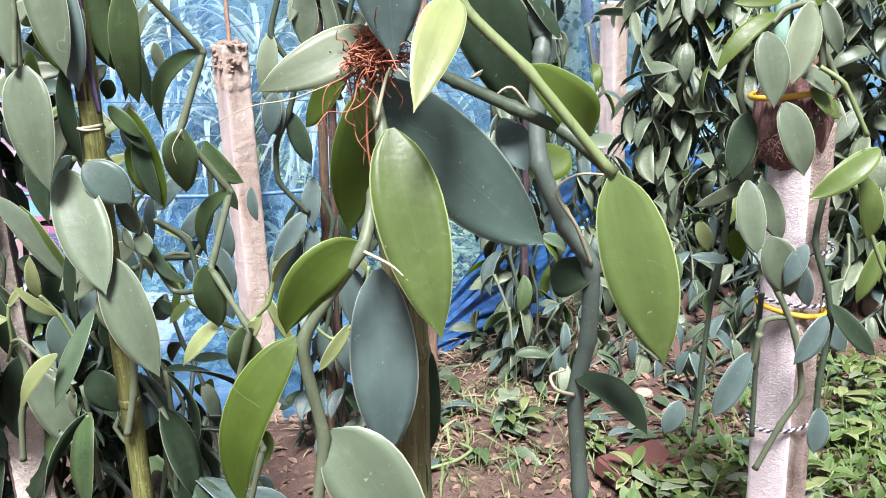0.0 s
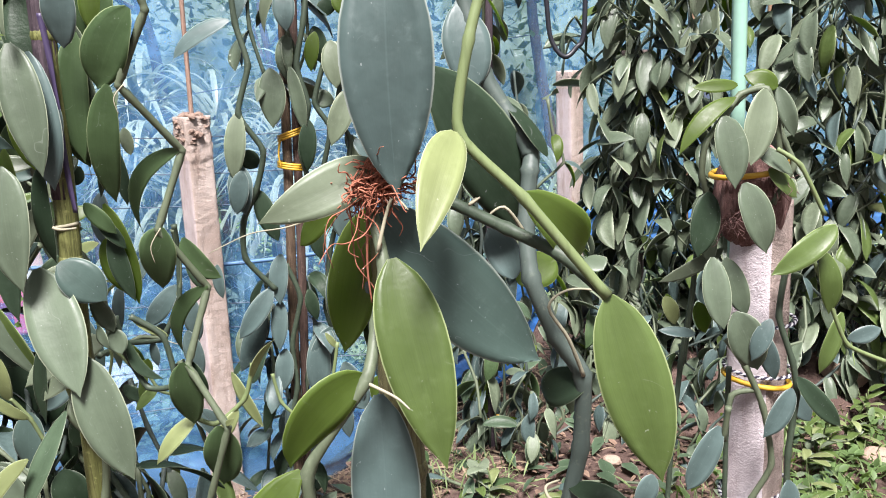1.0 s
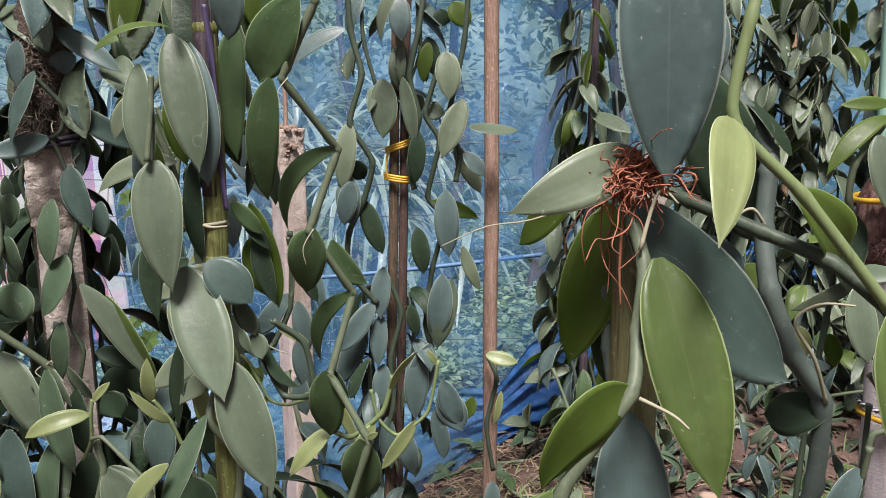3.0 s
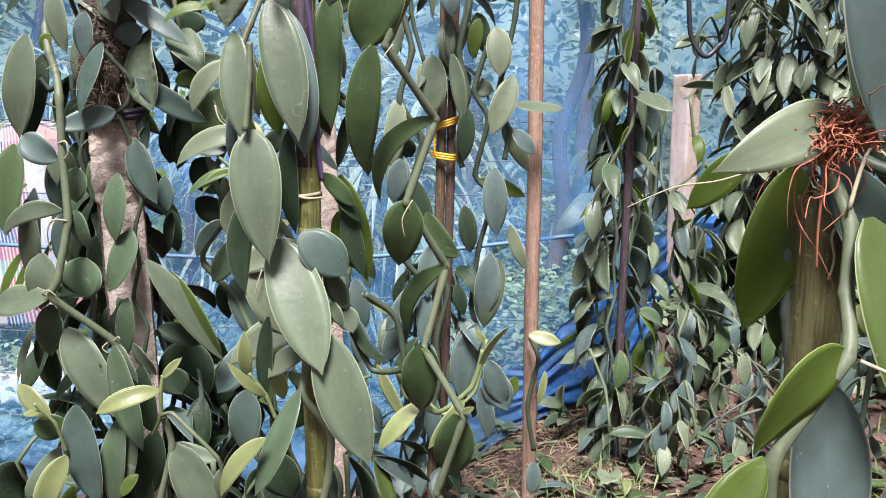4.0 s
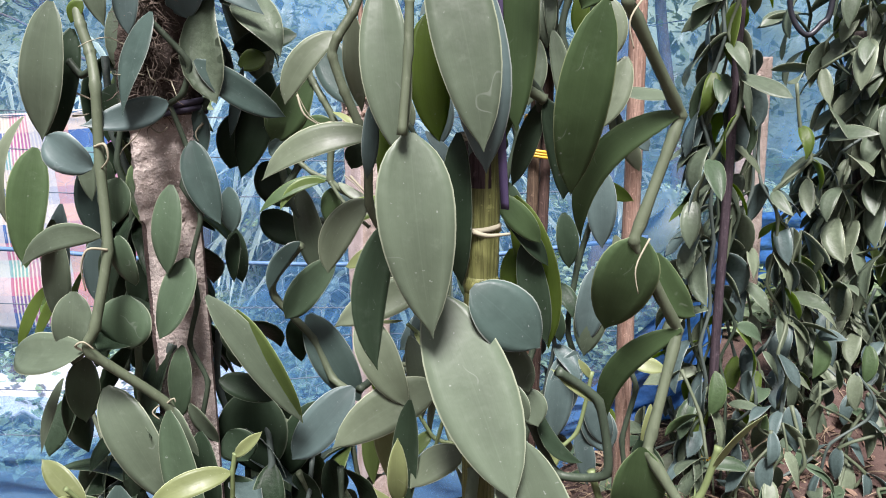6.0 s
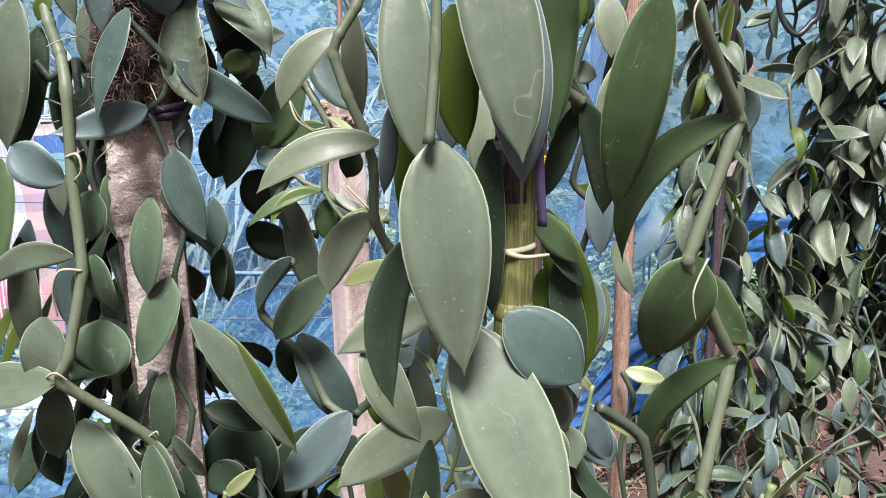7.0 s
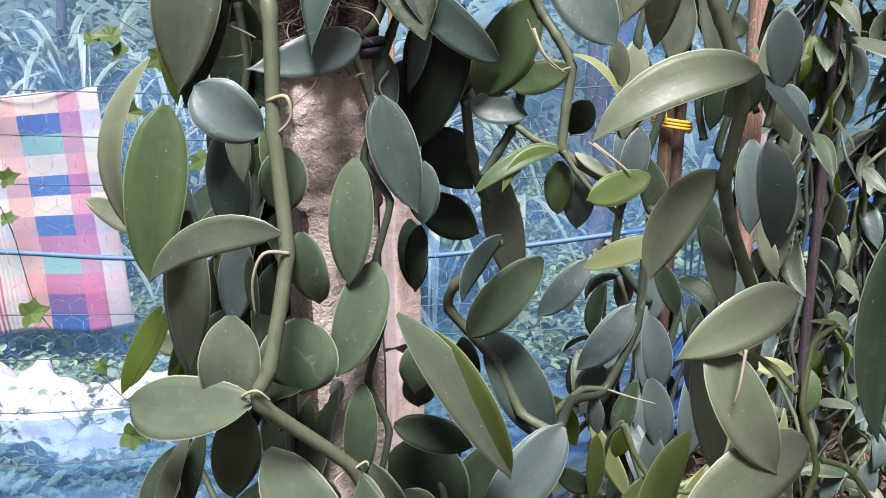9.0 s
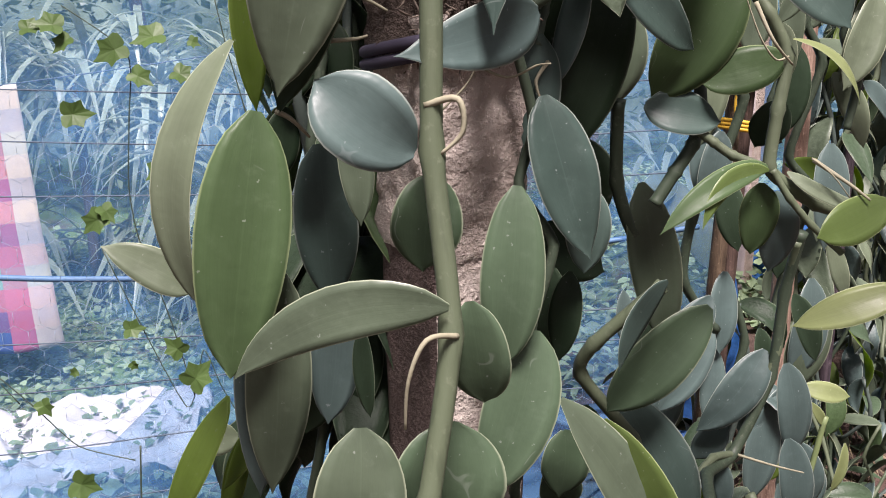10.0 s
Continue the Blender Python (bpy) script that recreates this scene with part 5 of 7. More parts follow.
leaf(vine, "b", (-0.610, 1.600, 1.355), (-0.609, 1.580, 1.255), 0.039, twist=4, full=.45)
leaf(vine, "g", (-0.698, 1.900, 1.457), (-0.653, 1.900, 1.546), 0.026)
leaf(vine, "l", (-0.666, 1.950, 1.458), (-0.656, 1.950, 1.394), 0.030)
leaf(vine, "b", (-0.607, 2.030, 1.060), (-0.694, 2.030, 0.957), 0.053, twist=10)
leaf(vine, "b", (-0.674, 2.050, 1.129), (-0.753, 2.050, 1.041), 0.046, twist=10)
leaf(vine, "b", (-0.643, 2.050, 0.951), (-0.688, 2.050, 0.905), 0.045)
leaf(vine, "b", (-0.583, 2.020, 1.044), (-0.564, 2.020, 0.912), 0.049)
leaf(vine, "b", (-0.585, 2.000, 0.950), (-0.563, 2.000, 0.820), 0.049)
leaf(vine, "b", (-0.582, 2.000, 0.864), (-0.569, 2.000, 0.756), 0.045)
leaf(vine, "b", (-0.673, 2.000, 0.926), (-0.665, 2.000, 0.859), 0.026, twist=10)
leaf(vine, "d", (-0.574, 2.030, 1.131), (-0.535, 2.030, 1.038), 0.035)
leaf(vine, "p", (-0.680, 1.950, 0.884), (-0.694, 1.920, 0.790), 0.029, twist=30)
leaf(vine, "t", (-0.744, 2.000, 0.929), (-0.698, 2.000, 0.842), 0.044)
leaf(vine, "d", (-0.740, 1.950, 0.832), (-0.683, 1.950, 0.791), 0.034)
leaf(vine, "t", (-0.657, 1.900, 0.916), (-0.664, 1.900, 0.872), 0.029)
stem(vine, "y", 0.0043, [(-0.668, 1.860, 0.944), (-0.651, 1.860, 0.901), (-0.621, 1.850, 0.853), (-0.580, 1.840, 0.847), (-0.529, 1.840, 0.862)])
leaf(vine, "p", (-0.626, 1.860, 0.861), (-0.678, 1.840, 0.810), 0.028, twist=20)
leaf(vine, "g", (-0.647, 1.660, 1.110), (-0.629, 1.640, 0.984), 0.037, twist=20)
leaf(vine, "b", (-0.628, 1.700, 1.148), (-0.636, 1.700, 1.053), 0.026)
stem(vine, "y", 0.0032, [(-0.608, 1.500, 0.995), (-0.590, 1.500, 1.064), (-0.608, 1.500, 1.126), (-0.592, 1.520, 1.178), (-0.570, 1.520, 1.197)])
stem(vine, "y", 0.0032, [(-0.585, 1.500, 1.072), (-0.572, 1.480, 1.074), (-0.545, 1.480, 1.038)])
stem(vine, "y", 0.0032, [(-0.615, 1.500, 1.140), (-0.622, 1.530, 1.153), (-0.641, 1.550, 1.163)])
leaf(vine, "y", (-0.570, 1.520, 1.197), (-0.599, 1.520, 1.200), 0.005, twist=20)
leaf(vine, "y", (-0.678, 1.540, 1.170), (-0.645, 1.530, 1.175), 0.005, twist=-20)
leaf(vine, "y", (-0.631, 1.540, 1.155), (-0.615, 1.510, 1.139), 0.006, twist=-30)
root(vine, ROOT_PALE, 0.002, [(-0.651, 2.000, 0.934), (-0.620, 1.970, 0.932), (-0.592, 1.950, 0.930)])
root(vine, ROOT_PALE, 0.0016, [(-0.673, 1.480, 1.191), (-0.681, 1.470, 1.164), (-0.685, 1.470, 1.146)])
root(vine, ROOT_PALE, 0.0022, [(-0.740, 1.760, 1.340), (-0.719, 1.740, 1.322), (-0.705, 1.730, 1.309)])
root(vine, ROOT_PALE, 0.002, [(-0.813, 1.740, 1.468), (-0.802, 1.730, 1.439), (-0.778, 1.740, 1.420)])
leaf(vine, "l", (-0.705, 1.600, 1.579), (-0.706, 1.660, 1.444), 0.039, twist=30)
leaf(vine, "l", (-0.713, 1.510, 1.548), (-0.781, 1.500, 1.463), 0.035, bow=.08, sway=-.12, full=.5)
leaf(vine, "p", (-0.895, 1.900, 1.528), (-0.944, 1.900, 1.515), 0.038)

# ---- the vine on the twine-bound stakes ----
vine = thing("vine", (-0.38, 2.52, 0.0), "slender vanilla vine with small grey-green leaves on brown stakes", "vine", VINES)
stem(vine, "d", 0.0098, [(-0.496, 2.450, 1.922), (-0.485, 2.450, 1.714), (-0.457, 2.440, 1.594), (-0.494, 2.430, 1.459), (-0.434, 2.440, 1.350), (-0.464, 2.450, 1.236), (-0.510, 2.450, 1.141), (-0.516, 2.460, 1.026), (-0.437, 2.480, 0.920)])
stem(vine, "d", 0.0095, [(-0.272, 2.520, 1.875), (-0.297, 2.500, 1.716), (-0.326, 2.500, 1.588), (-0.300, 2.500, 1.472), (-0.334, 2.520, 1.337), (-0.319, 2.520, 1.259)])
stem(vine, "d", 0.0088, [(-0.150, 2.500, 1.852), (-0.166, 2.500, 1.687), (-0.189, 2.500, 1.583), (-0.217, 2.500, 1.452), (-0.183, 2.500, 1.367), (-0.196, 2.500, 1.282)])
stem(vine, "d", 0.009, [(-0.403, 2.500, 0.994), (-0.366, 2.500, 0.884), (-0.402, 2.500, 0.738), (-0.398, 2.500, 0.588), (-0.441, 2.500, 0.435)])
stem(vine, "y", 0.006, [(-0.455, 2.400, 0.676), (-0.435, 2.400, 0.584), (-0.378, 2.400, 0.532), (-0.287, 2.400, 0.605), (-0.252, 2.400, 0.766)])
leaf(vine, "b", (-0.499, 2.440, 1.719), (-0.660, 2.420, 1.618), 0.055, twist=15, sway=-.06)
leaf(vine, "l", (-0.496, 2.430, 1.464), (-0.520, 2.420, 1.268), 0.062)
leaf(vine, "b", (-0.502, 2.430, 1.312), (-0.495, 2.420, 1.166), 0.073, full=.4)
leaf(vine, "d", (-0.463, 2.460, 1.234), (-0.413, 2.460, 1.074), 0.061)
leaf(vine, "b", (-0.447, 2.480, 0.926), (-0.556, 2.460, 0.773), 0.063)
leaf(vine, "g", (-0.406, 2.500, 1.584), (-0.406, 2.480, 1.411), 0.080)
leaf(vine, "g", (-0.346, 2.500, 1.586), (-0.315, 2.500, 1.393), 0.044, twist=10)
leaf(vine, "d", (-0.303, 2.500, 1.431), (-0.316, 2.500, 1.277), 0.054)
leaf(vine, "l", (-0.224, 2.480, 1.656), (-0.211, 2.460, 1.519), 0.072)
leaf(vine, "l", (-0.176, 2.480, 1.517), (-0.237, 2.460, 1.353), 0.070)
leaf(vine, "b", (-0.171, 2.500, 1.366), (-0.110, 2.500, 1.296), 0.051, twist=-20)
leaf(vine, "l", (-0.330, 2.400, 1.841), (-0.395, 2.400, 1.675), 0.044, twist=30, sway=-.1)
leaf(vine, "b", (-0.348, 2.500, 1.813), (-0.344, 2.480, 1.685), 0.065)
leaf(vine, "t", (-0.267, 2.520, 1.684), (-0.286, 2.520, 1.570), 0.043)
leaf(vine, "t", (-0.202, 2.500, 1.792), (-0.153, 2.500, 1.723), 0.065)
leaf(vine, "d", (-0.223, 2.520, 1.730), (-0.234, 2.520, 1.779), 0.056)
leaf(vine, "d", (-0.498, 2.480, 1.348), (-0.465, 2.500, 1.294), 0.057)
leaf(vine, "b", (-0.415, 2.500, 1.027), (-0.426, 2.480, 0.871), 0.059)
leaf(vine, "b", (-0.428, 2.500, 0.878), (-0.440, 2.480, 0.719), 0.053)
leaf(vine, "b", (-0.425, 2.500, 0.721), (-0.438, 2.480, 0.588), 0.060)
leaf(vine, "b", (-0.279, 2.500, 0.785), (-0.330, 2.500, 0.575), 0.082)
leaf(vine, "b", (-0.248, 2.500, 0.638), (-0.183, 2.500, 0.502), 0.090)
leaf(vine, "g", (-0.212, 2.500, 0.986), (-0.258, 2.500, 0.769), 0.088)
leaf(vine, "y", (-0.577, 2.400, 0.690), (-0.493, 2.380, 0.516), 0.041, twist=20)
leaf(vine, "y", (-0.323, 2.400, 0.579), (-0.429, 2.380, 0.431), 0.045, twist=-15)
leaf(vine, "y", (-0.253, 2.400, 0.749), (-0.288, 2.400, 0.800), 0.020)
leaf(vine, "b", (-0.612, 2.500, 1.003), (-0.603, 2.500, 0.894), 0.035)
leaf(vine, "d", (-0.338, 2.500, 0.910), (-0.318, 2.500, 0.809), 0.042)
leaf(vine, "b", (-0.486, 2.520, 0.856), (-0.573, 2.520, 0.644), 0.071)
leaf(vine, "b", (-0.415, 2.500, 0.550), (-0.408, 2.500, 0.375), 0.054)
leaf(vine, "b", (-0.363, 2.500, 0.510), (-0.336, 2.500, 0.353), 0.062)
leaf(vine, "d", (-0.454, 2.500, 0.628), (-0.513, 2.500, 0.438), 0.043)
leaf(vine, "l", (-0.206, 2.500, 1.654), (-0.196, 2.500, 1.530), 0.054)
leaf(vine, "l", (-0.172, 2.500, 1.523), (-0.233, 2.480, 1.366), 0.064)
leaf(vine, "g", (-0.155, 2.700, 1.435), (0.008, 2.740, 1.420), 0.056, twist=-40, full=.35)
leaf(vine, "l", (-0.198, 2.550, 1.382), (-0.121, 2.550, 1.240), 0.053, twist=10)
leaf(vine, "b", (-0.225, 2.500, 1.258), (-0.218, 2.500, 1.054), 0.076)
leaf(vine, "l", (-0.177, 2.550, 1.079), (-0.124, 2.550, 0.939), 0.041)
leaf(vine, "b", (-0.239, 2.500, 1.003), (-0.263, 2.500, 0.797), 0.075)
leaf(vine, "g", (-0.290, 2.550, 1.496), (-0.224, 2.550, 1.479), 0.056)
leaf(vine, "t", (-0.280, 2.550, 1.216), (-0.125, 2.580, 1.160), 0.047)
leaf(vine, "d", (-0.314, 2.520, 1.144), (-0.297, 2.520, 0.999), 0.057)
leaf(vine, "d", (-0.275, 2.550, 1.701), (-0.258, 2.550, 1.591), 0.055)
leaf(vine, "b", (-0.492, 2.400, 1.298), (-0.517, 2.400, 1.171), 0.057)
leaf(vine, "b", (-0.314, 2.500, 0.775), (-0.331, 2.500, 0.539), 0.076)
leaf(vine, "b", (-0.244, 2.500, 0.667), (-0.191, 2.500, 0.520), 0.070)
leaf(vine, "b", (-0.270, 2.500, 0.576), (-0.242, 2.500, 0.407), 0.053)
leaf(vine, "y", (-0.103, 2.700, 0.685), (0.003, 2.680, 0.662), 0.048, twist=-20)
leaf(vine, "y", (-0.058, 2.600, 0.594), (-0.082, 2.600, 0.479), 0.025)
leaf(vine, "t", (-0.147, 2.700, 0.538), (-0.174, 2.700, 0.458), 0.045)
leaf(vine, "b", (-0.084, 2.700, 0.233), (-0.091, 2.700, 0.107), 0.054)
stem(vine, "d", 0.009, [(-0.244, 2.520, 1.606), (-0.283, 2.520, 1.480), (-0.242, 2.520, 1.400), (-0.281, 2.540, 1.234), (-0.230, 2.540, 1.166), (-0.271, 2.540, 1.012), (-0.295, 2.550, 0.833), (-0.277, 2.550, 0.760)])
stem(vine, "d", 0.009, [(-0.093, 2.780, 0.650), (-0.065, 2.760, 0.576), (-0.101, 2.760, 0.413), (-0.078, 2.760, 0.246)])

# ---- the vine on the pale post with the husk ----
vine = thing("vine", (0.82, 1.88, 0.0), "vanilla vine draped over a husk-topped concrete post", "vine", VINES)
stem(vine, "g", 0.0085, [(0.835, 1.850, 1.317), (0.819, 1.840, 1.418), (0.800, 1.860, 1.491), (0.748, 1.880, 1.480), (0.704, 1.860, 1.434), (0.655, 1.840, 1.375), (0.653, 1.850, 1.299), (0.692, 1.870, 1.205)])
stem(vine, "g", 0.008, [(0.698, 1.860, 1.421), (0.745, 1.900, 1.461), (0.806, 1.900, 1.496), (0.850, 1.860, 1.365), (0.867, 1.850, 1.315), (0.826, 1.860, 1.227)])
stem(vine, "y", 0.006, [(0.803, 1.800, 1.361), (0.849, 1.780, 1.325), (0.910, 1.780, 1.212)])
leaf(vine, "t", (0.725, 1.850, 1.476), (0.588, 1.820, 1.353), 0.042, twist=25, bow=.05, sway=-.12)
leaf(vine, "g", (0.679, 1.800, 1.438), (0.699, 1.770, 1.279), 0.075, full=.4)
leaf(vine, "l", (0.779, 1.820, 1.493), (0.740, 1.790, 1.328), 0.073, twist=-4)
leaf(vine, "t", (0.749, 1.900, 1.502), (0.642, 1.900, 1.499), 0.033, twist=10)
leaf(vine, "t", (0.844, 1.900, 1.494), (0.771, 1.920, 1.522), 0.051)
leaf(vine, "g", (0.817, 1.840, 1.495), (0.850, 1.820, 1.384), 0.039, twist=25)
leaf(vine, "g", (0.731, 1.800, 1.288), (0.781, 1.780, 1.127), 0.074, full=.4)
leaf(vine, "d", (0.671, 1.850, 1.263), (0.641, 1.830, 1.114), 0.069)
leaf(vine, "g", (0.680, 1.840, 1.111), (0.698, 1.800, 0.946), 0.064, twist=10)
leaf(vine, "g", (0.711, 1.840, 1.108), (0.759, 1.820, 0.972), 0.059, twist=15)
leaf(vine, "g", (0.773, 1.840, 1.358), (0.852, 1.820, 1.301), 0.049, twist=-20)
leaf(vine, "p", (0.950, 1.800, 1.180), (0.790, 1.770, 1.079), 0.059, twist=10)
leaf(vine, "p", (0.942, 1.840, 1.112), (0.967, 1.840, 0.956), 0.056, full=.45)
leaf(vine, "p", (0.804, 1.840, 1.311), (0.874, 1.840, 1.242), 0.047, twist=-20)
leaf(vine, "g", (0.721, 1.800, 0.987), (0.781, 1.800, 0.842), 0.087, twist=10)
leaf(vine, "b", (0.800, 1.780, 0.972), (0.757, 1.780, 0.872), 0.044, twist=30)
leaf(vine, "b", (0.790, 1.800, 0.932), (0.826, 1.800, 0.815), 0.045, twist=20)
leaf(vine, "b", (0.858, 1.780, 0.799), (0.784, 1.760, 0.687), 0.053)
leaf(vine, "d", (0.880, 1.800, 0.818), (0.994, 1.800, 0.687), 0.049)
leaf(vine, "b", (0.703, 1.820, 0.696), (0.628, 1.820, 0.531), 0.063, twist=5)
leaf(vine, "b", (0.685, 1.950, 0.889), (0.589, 1.950, 0.902), 0.034, twist=40)
leaf(vine, "p", (1.062, 1.950, 0.924), (1.013, 1.950, 0.762), 0.046)
leaf(vine, "t", (0.660, 2.100, 0.953), (0.685, 2.100, 0.865), 0.033)
leaf(vine, "y", (0.620, 2.000, 0.975), (0.651, 2.000, 0.898), 0.041)
leaf(vine, "t", (0.745, 2.100, 0.925), (0.771, 2.100, 0.836), 0.049)
leaf(vine, "b", (0.949, 1.950, 0.707), (0.998, 1.950, 0.633), 0.053)
leaf(vine, "b", (0.583, 1.950, 0.509), (0.547, 1.950, 0.414), 0.059)
leaf(vine, "l", (0.769, 2.000, 1.093), (0.604, 2.000, 1.013), 0.037)
leaf(vine, "g", (0.693, 1.980, 1.230), (0.730, 1.970, 1.058), 0.056, twist=20)
leaf(vine, "b", (0.871, 1.800, 0.553), (0.871, 1.800, 0.431), 0.055)
leaf(vine, "b", (1.052, 1.900, 0.871), (1.137, 1.900, 0.895), 0.042)
stem(vine, "g", 0.0085, [(0.712, 1.820, 0.916), (0.753, 1.800, 0.851), (0.799, 1.800, 0.748), (0.827, 1.800, 0.600), (0.791, 1.820, 0.499), (0.747, 1.840, 0.369)])
stem(vine, "d", 0.0085, [(0.856, 1.840, 1.069), (0.841, 1.830, 0.962), (0.875, 1.820, 0.851), (0.890, 1.820, 0.763), (0.877, 1.820, 0.617), (0.878, 1.820, 0.465)])
stem(vine, "g", 0.008, [(0.716, 1.800, 0.753), (0.714, 1.820, 0.657), (0.731, 1.820, 0.773), (0.783, 1.800, 0.792)])
stem(vine, "d", 0.0075, [(0.738, 1.860, 0.829), (0.745, 1.880, 0.657), (0.748, 1.880, 0.440)])
stem(vine, "d", 0.008, [(0.684, 2.050, 0.826), (0.693, 2.050, 0.778), (0.705, 2.050, 0.903), (0.718, 2.060, 0.992)])
stem(vine, "d", 0.008, [(0.703, 2.000, 1.125), (0.700, 2.020, 0.973), (0.675, 2.020, 0.789), (0.650, 2.000, 0.576), (0.639, 2.000, 0.379)])
stem(vine, "y", 0.006, [(0.933, 1.860, 1.088), (0.971, 1.840, 0.980), (1.019, 1.840, 0.878), (1.118, 1.840, 0.829)])


# ---- vines farther back, grown from a rule ----
def variants(kinds, count=7):
    rng = random.Random(31)
    out = {}
    for k in kinds:
        out[k] = []
        for _ in range(count):
            v, f, uv = leaf_grid((0, 0, 0), (0, 0, -1), rng.uniform(0.34, 0.44), rng.uniform(-12, 12), rng.uniform(0.02, 0.18),
                                 rng.uniform(-0.12, 0.12), rng.uniform(0.05, 0.3), rng.uniform(0.36, 0.5), 9, 4, 0.007, 0.02, rng.uniform(-60, 60))
            out[k].append(data_mesh("leaf", v, f, LEAF[k], uv))
    return out


SHARED = variants("gdbmlpyto")


def hang(par, base, azimuth, droop, roll, size, kind, rng):
    m = Matrix.Translation(base) @ Matrix.Rotation(azimuth, 4, "Z") @ Matrix.Rotation(-droop, 4, "X") @ Matrix.Rotation(roll, 4, "Z") @ Matrix.Scale(size, 4)
    child("leaf", rng.choice(SHARED[kind]), par, "", m)


def column(at, top, stems, radius, seed, label, kinds="gggdbbl", size=(0.11, 0.16), step=0.075, spread=0.0, hangs=0, start=0.0):
    """A vine grown up and round a support: wavy stems with a leaf at each node."""
    rng = random.Random(seed)
    th = thing("vine", at, label, "vine", VINES)
    for s in range(stems):
        a0 = rng.uniform(0, 6.28)
        falling = s < hangs
        pts, z = [], start
        rr = radius * (rng.uniform(0.9, 1.5) if falling else rng.uniform(0.45, 1.1))
        end = top * rng.uniform(0.75, 1.0)
        if falling:
            z = rng.uniform(0.05, 0.5)
        while z < end:
            a0 += rng.uniform(-0.55, 0.65)
            k = rr * (1 + 0.35 * rng.uniform(-1, 1))
            pts.append(Vector((k * math.cos(a0) + rng.gauss(0, 0.012) + spread * rng.uniform(-1, 1), k * math.sin(a0) * 0.8 + rng.gauss(0, 0.012), z)))
            z += rng.uniform(0.8, 1.25) * step * 1.5
        if len(pts) < 3:
            continue
        stem(th, rng.choice("dggb"), rng.uniform(0.0045, 0.0072), [p + Vector(at) for p in pts], per=3, node=0.25)
        for p in pts:
            for _ in range(1 if rng.random() < 0.72 else 2):
                az = math.atan2(p.y, p.x) + math.pi / 2 + rng.gauss(0, 0.9)
                hang(th, p, az, rng.uniform(0.05, 0.95) if rng.random() < 0.86 else rng.uniform(0.9, 1.8), rng.gauss(0, 0.45), rng.uniform(*size), rng.choice(kinds), rng)
    return th


column((0.30, 3.2, 0.0), 2.25, 6, 0.085, 3, "narrow vanilla vine on a thin stake, grey-green leaves", "ggmbbgglt", (0.14, 0.20), 0.075, 0.0, 1)
column((0.65, 3.56, 0.0), 0.98, 5, 0.095, 15, "loose vanilla vine shoots with large pale leaves", "gglbpgl", (0.15, 0.21), 0.075, 0.03, 1)
column((0.46, 3.35, 0.0), 1.75, 4, 0.075, 14, "thin vanilla vine with yellowish leaves beside a stake", "glbgblt", (0.12, 0.17), 0.078, 0.03, 2)
column((1.15, 3.93, -0.08), 2.3, 22, 0.22, 4, "thick mass of vanilla vine hiding its post", "glgplgbgll", (0.15, 0.22), 0.075, 0.04, 4)
column((1.42, 3.75, -0.08), 2.3, 11, 0.15, 6, "tangled vanilla vine with overlapping leaves", "glgplbggl", (0.145, 0.21), 0.075, 0.05, 3)
column((1.85, 3.55, -0.08), 2.4, 24, 0.24, 7, "broad vanilla vine hedge of grey-green leaves", "gglgbpgl", (0.14, 0.20), 0.075, 0.06, 4)
column((2.35, 3.3, -0.08), 2.4, 22, 0.26, 8, "broad vanilla vine hedge, some leaves yellowing", "gglgbpgly", (0.14, 0.20), 0.075, 0.06, 4)
column((2.2, 4.1, -0.08), 2.6, 12, 0.3, 9, "vanilla vine at the back of the bed, many of its leaves dark", "gddbb", (0.12, 0.17), 0.09, 0.08, 3)
column((2.9, 3.6, -0.08), 2.6, 12, 0.3, 10, "vanilla vine at the end of the row, many of its leaves dark", "gddbb", (0.12, 0.17), 0.09, 0.08, 3)

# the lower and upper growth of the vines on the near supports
# mostly kind d at the two nearest feet: shade there is put into leaf colour
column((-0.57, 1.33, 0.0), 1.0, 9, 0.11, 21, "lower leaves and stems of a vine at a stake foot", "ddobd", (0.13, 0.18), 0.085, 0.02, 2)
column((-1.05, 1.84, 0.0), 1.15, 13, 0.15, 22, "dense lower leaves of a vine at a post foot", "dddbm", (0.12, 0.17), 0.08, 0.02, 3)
column((-0.70, 1.98, 0.0), 0.95, 5, 0.10, 23, "lower leaves of a young hanging vine", "gbblp", (0.11, 0.16), 0.085, 0.03, 2)
column((-0.43, 2.60, 0.0), 1.0, 8, 0.085, 24, "lower leaves of a slender vine on stakes", "gdbb", (0.10, 0.14), 0.085, 0.02, 1)
column((-1.06, 1.86, 0.0), 2.15, 7, 0.13, 25, "upper leaves of a vine above its post", "ggdbb", (0.13, 0.18), 0.085, 0.02, 0, 1.62)
column((-0.56, 1.34, 0.0), 2.2, 5, 0.09, 26, "upper leaves of a vine on a bamboo stake", "ggdt", (0.13, 0.18), 0.085, 0.02, 0, 1.72)
column((-0.38, 2.58, 0.0), 2.25, 5, 0.085, 27, "upper leaves of a slender vine on stakes", "ggdbl", (0.10, 0.14), 0.085, 0.02, 0, 1.55)

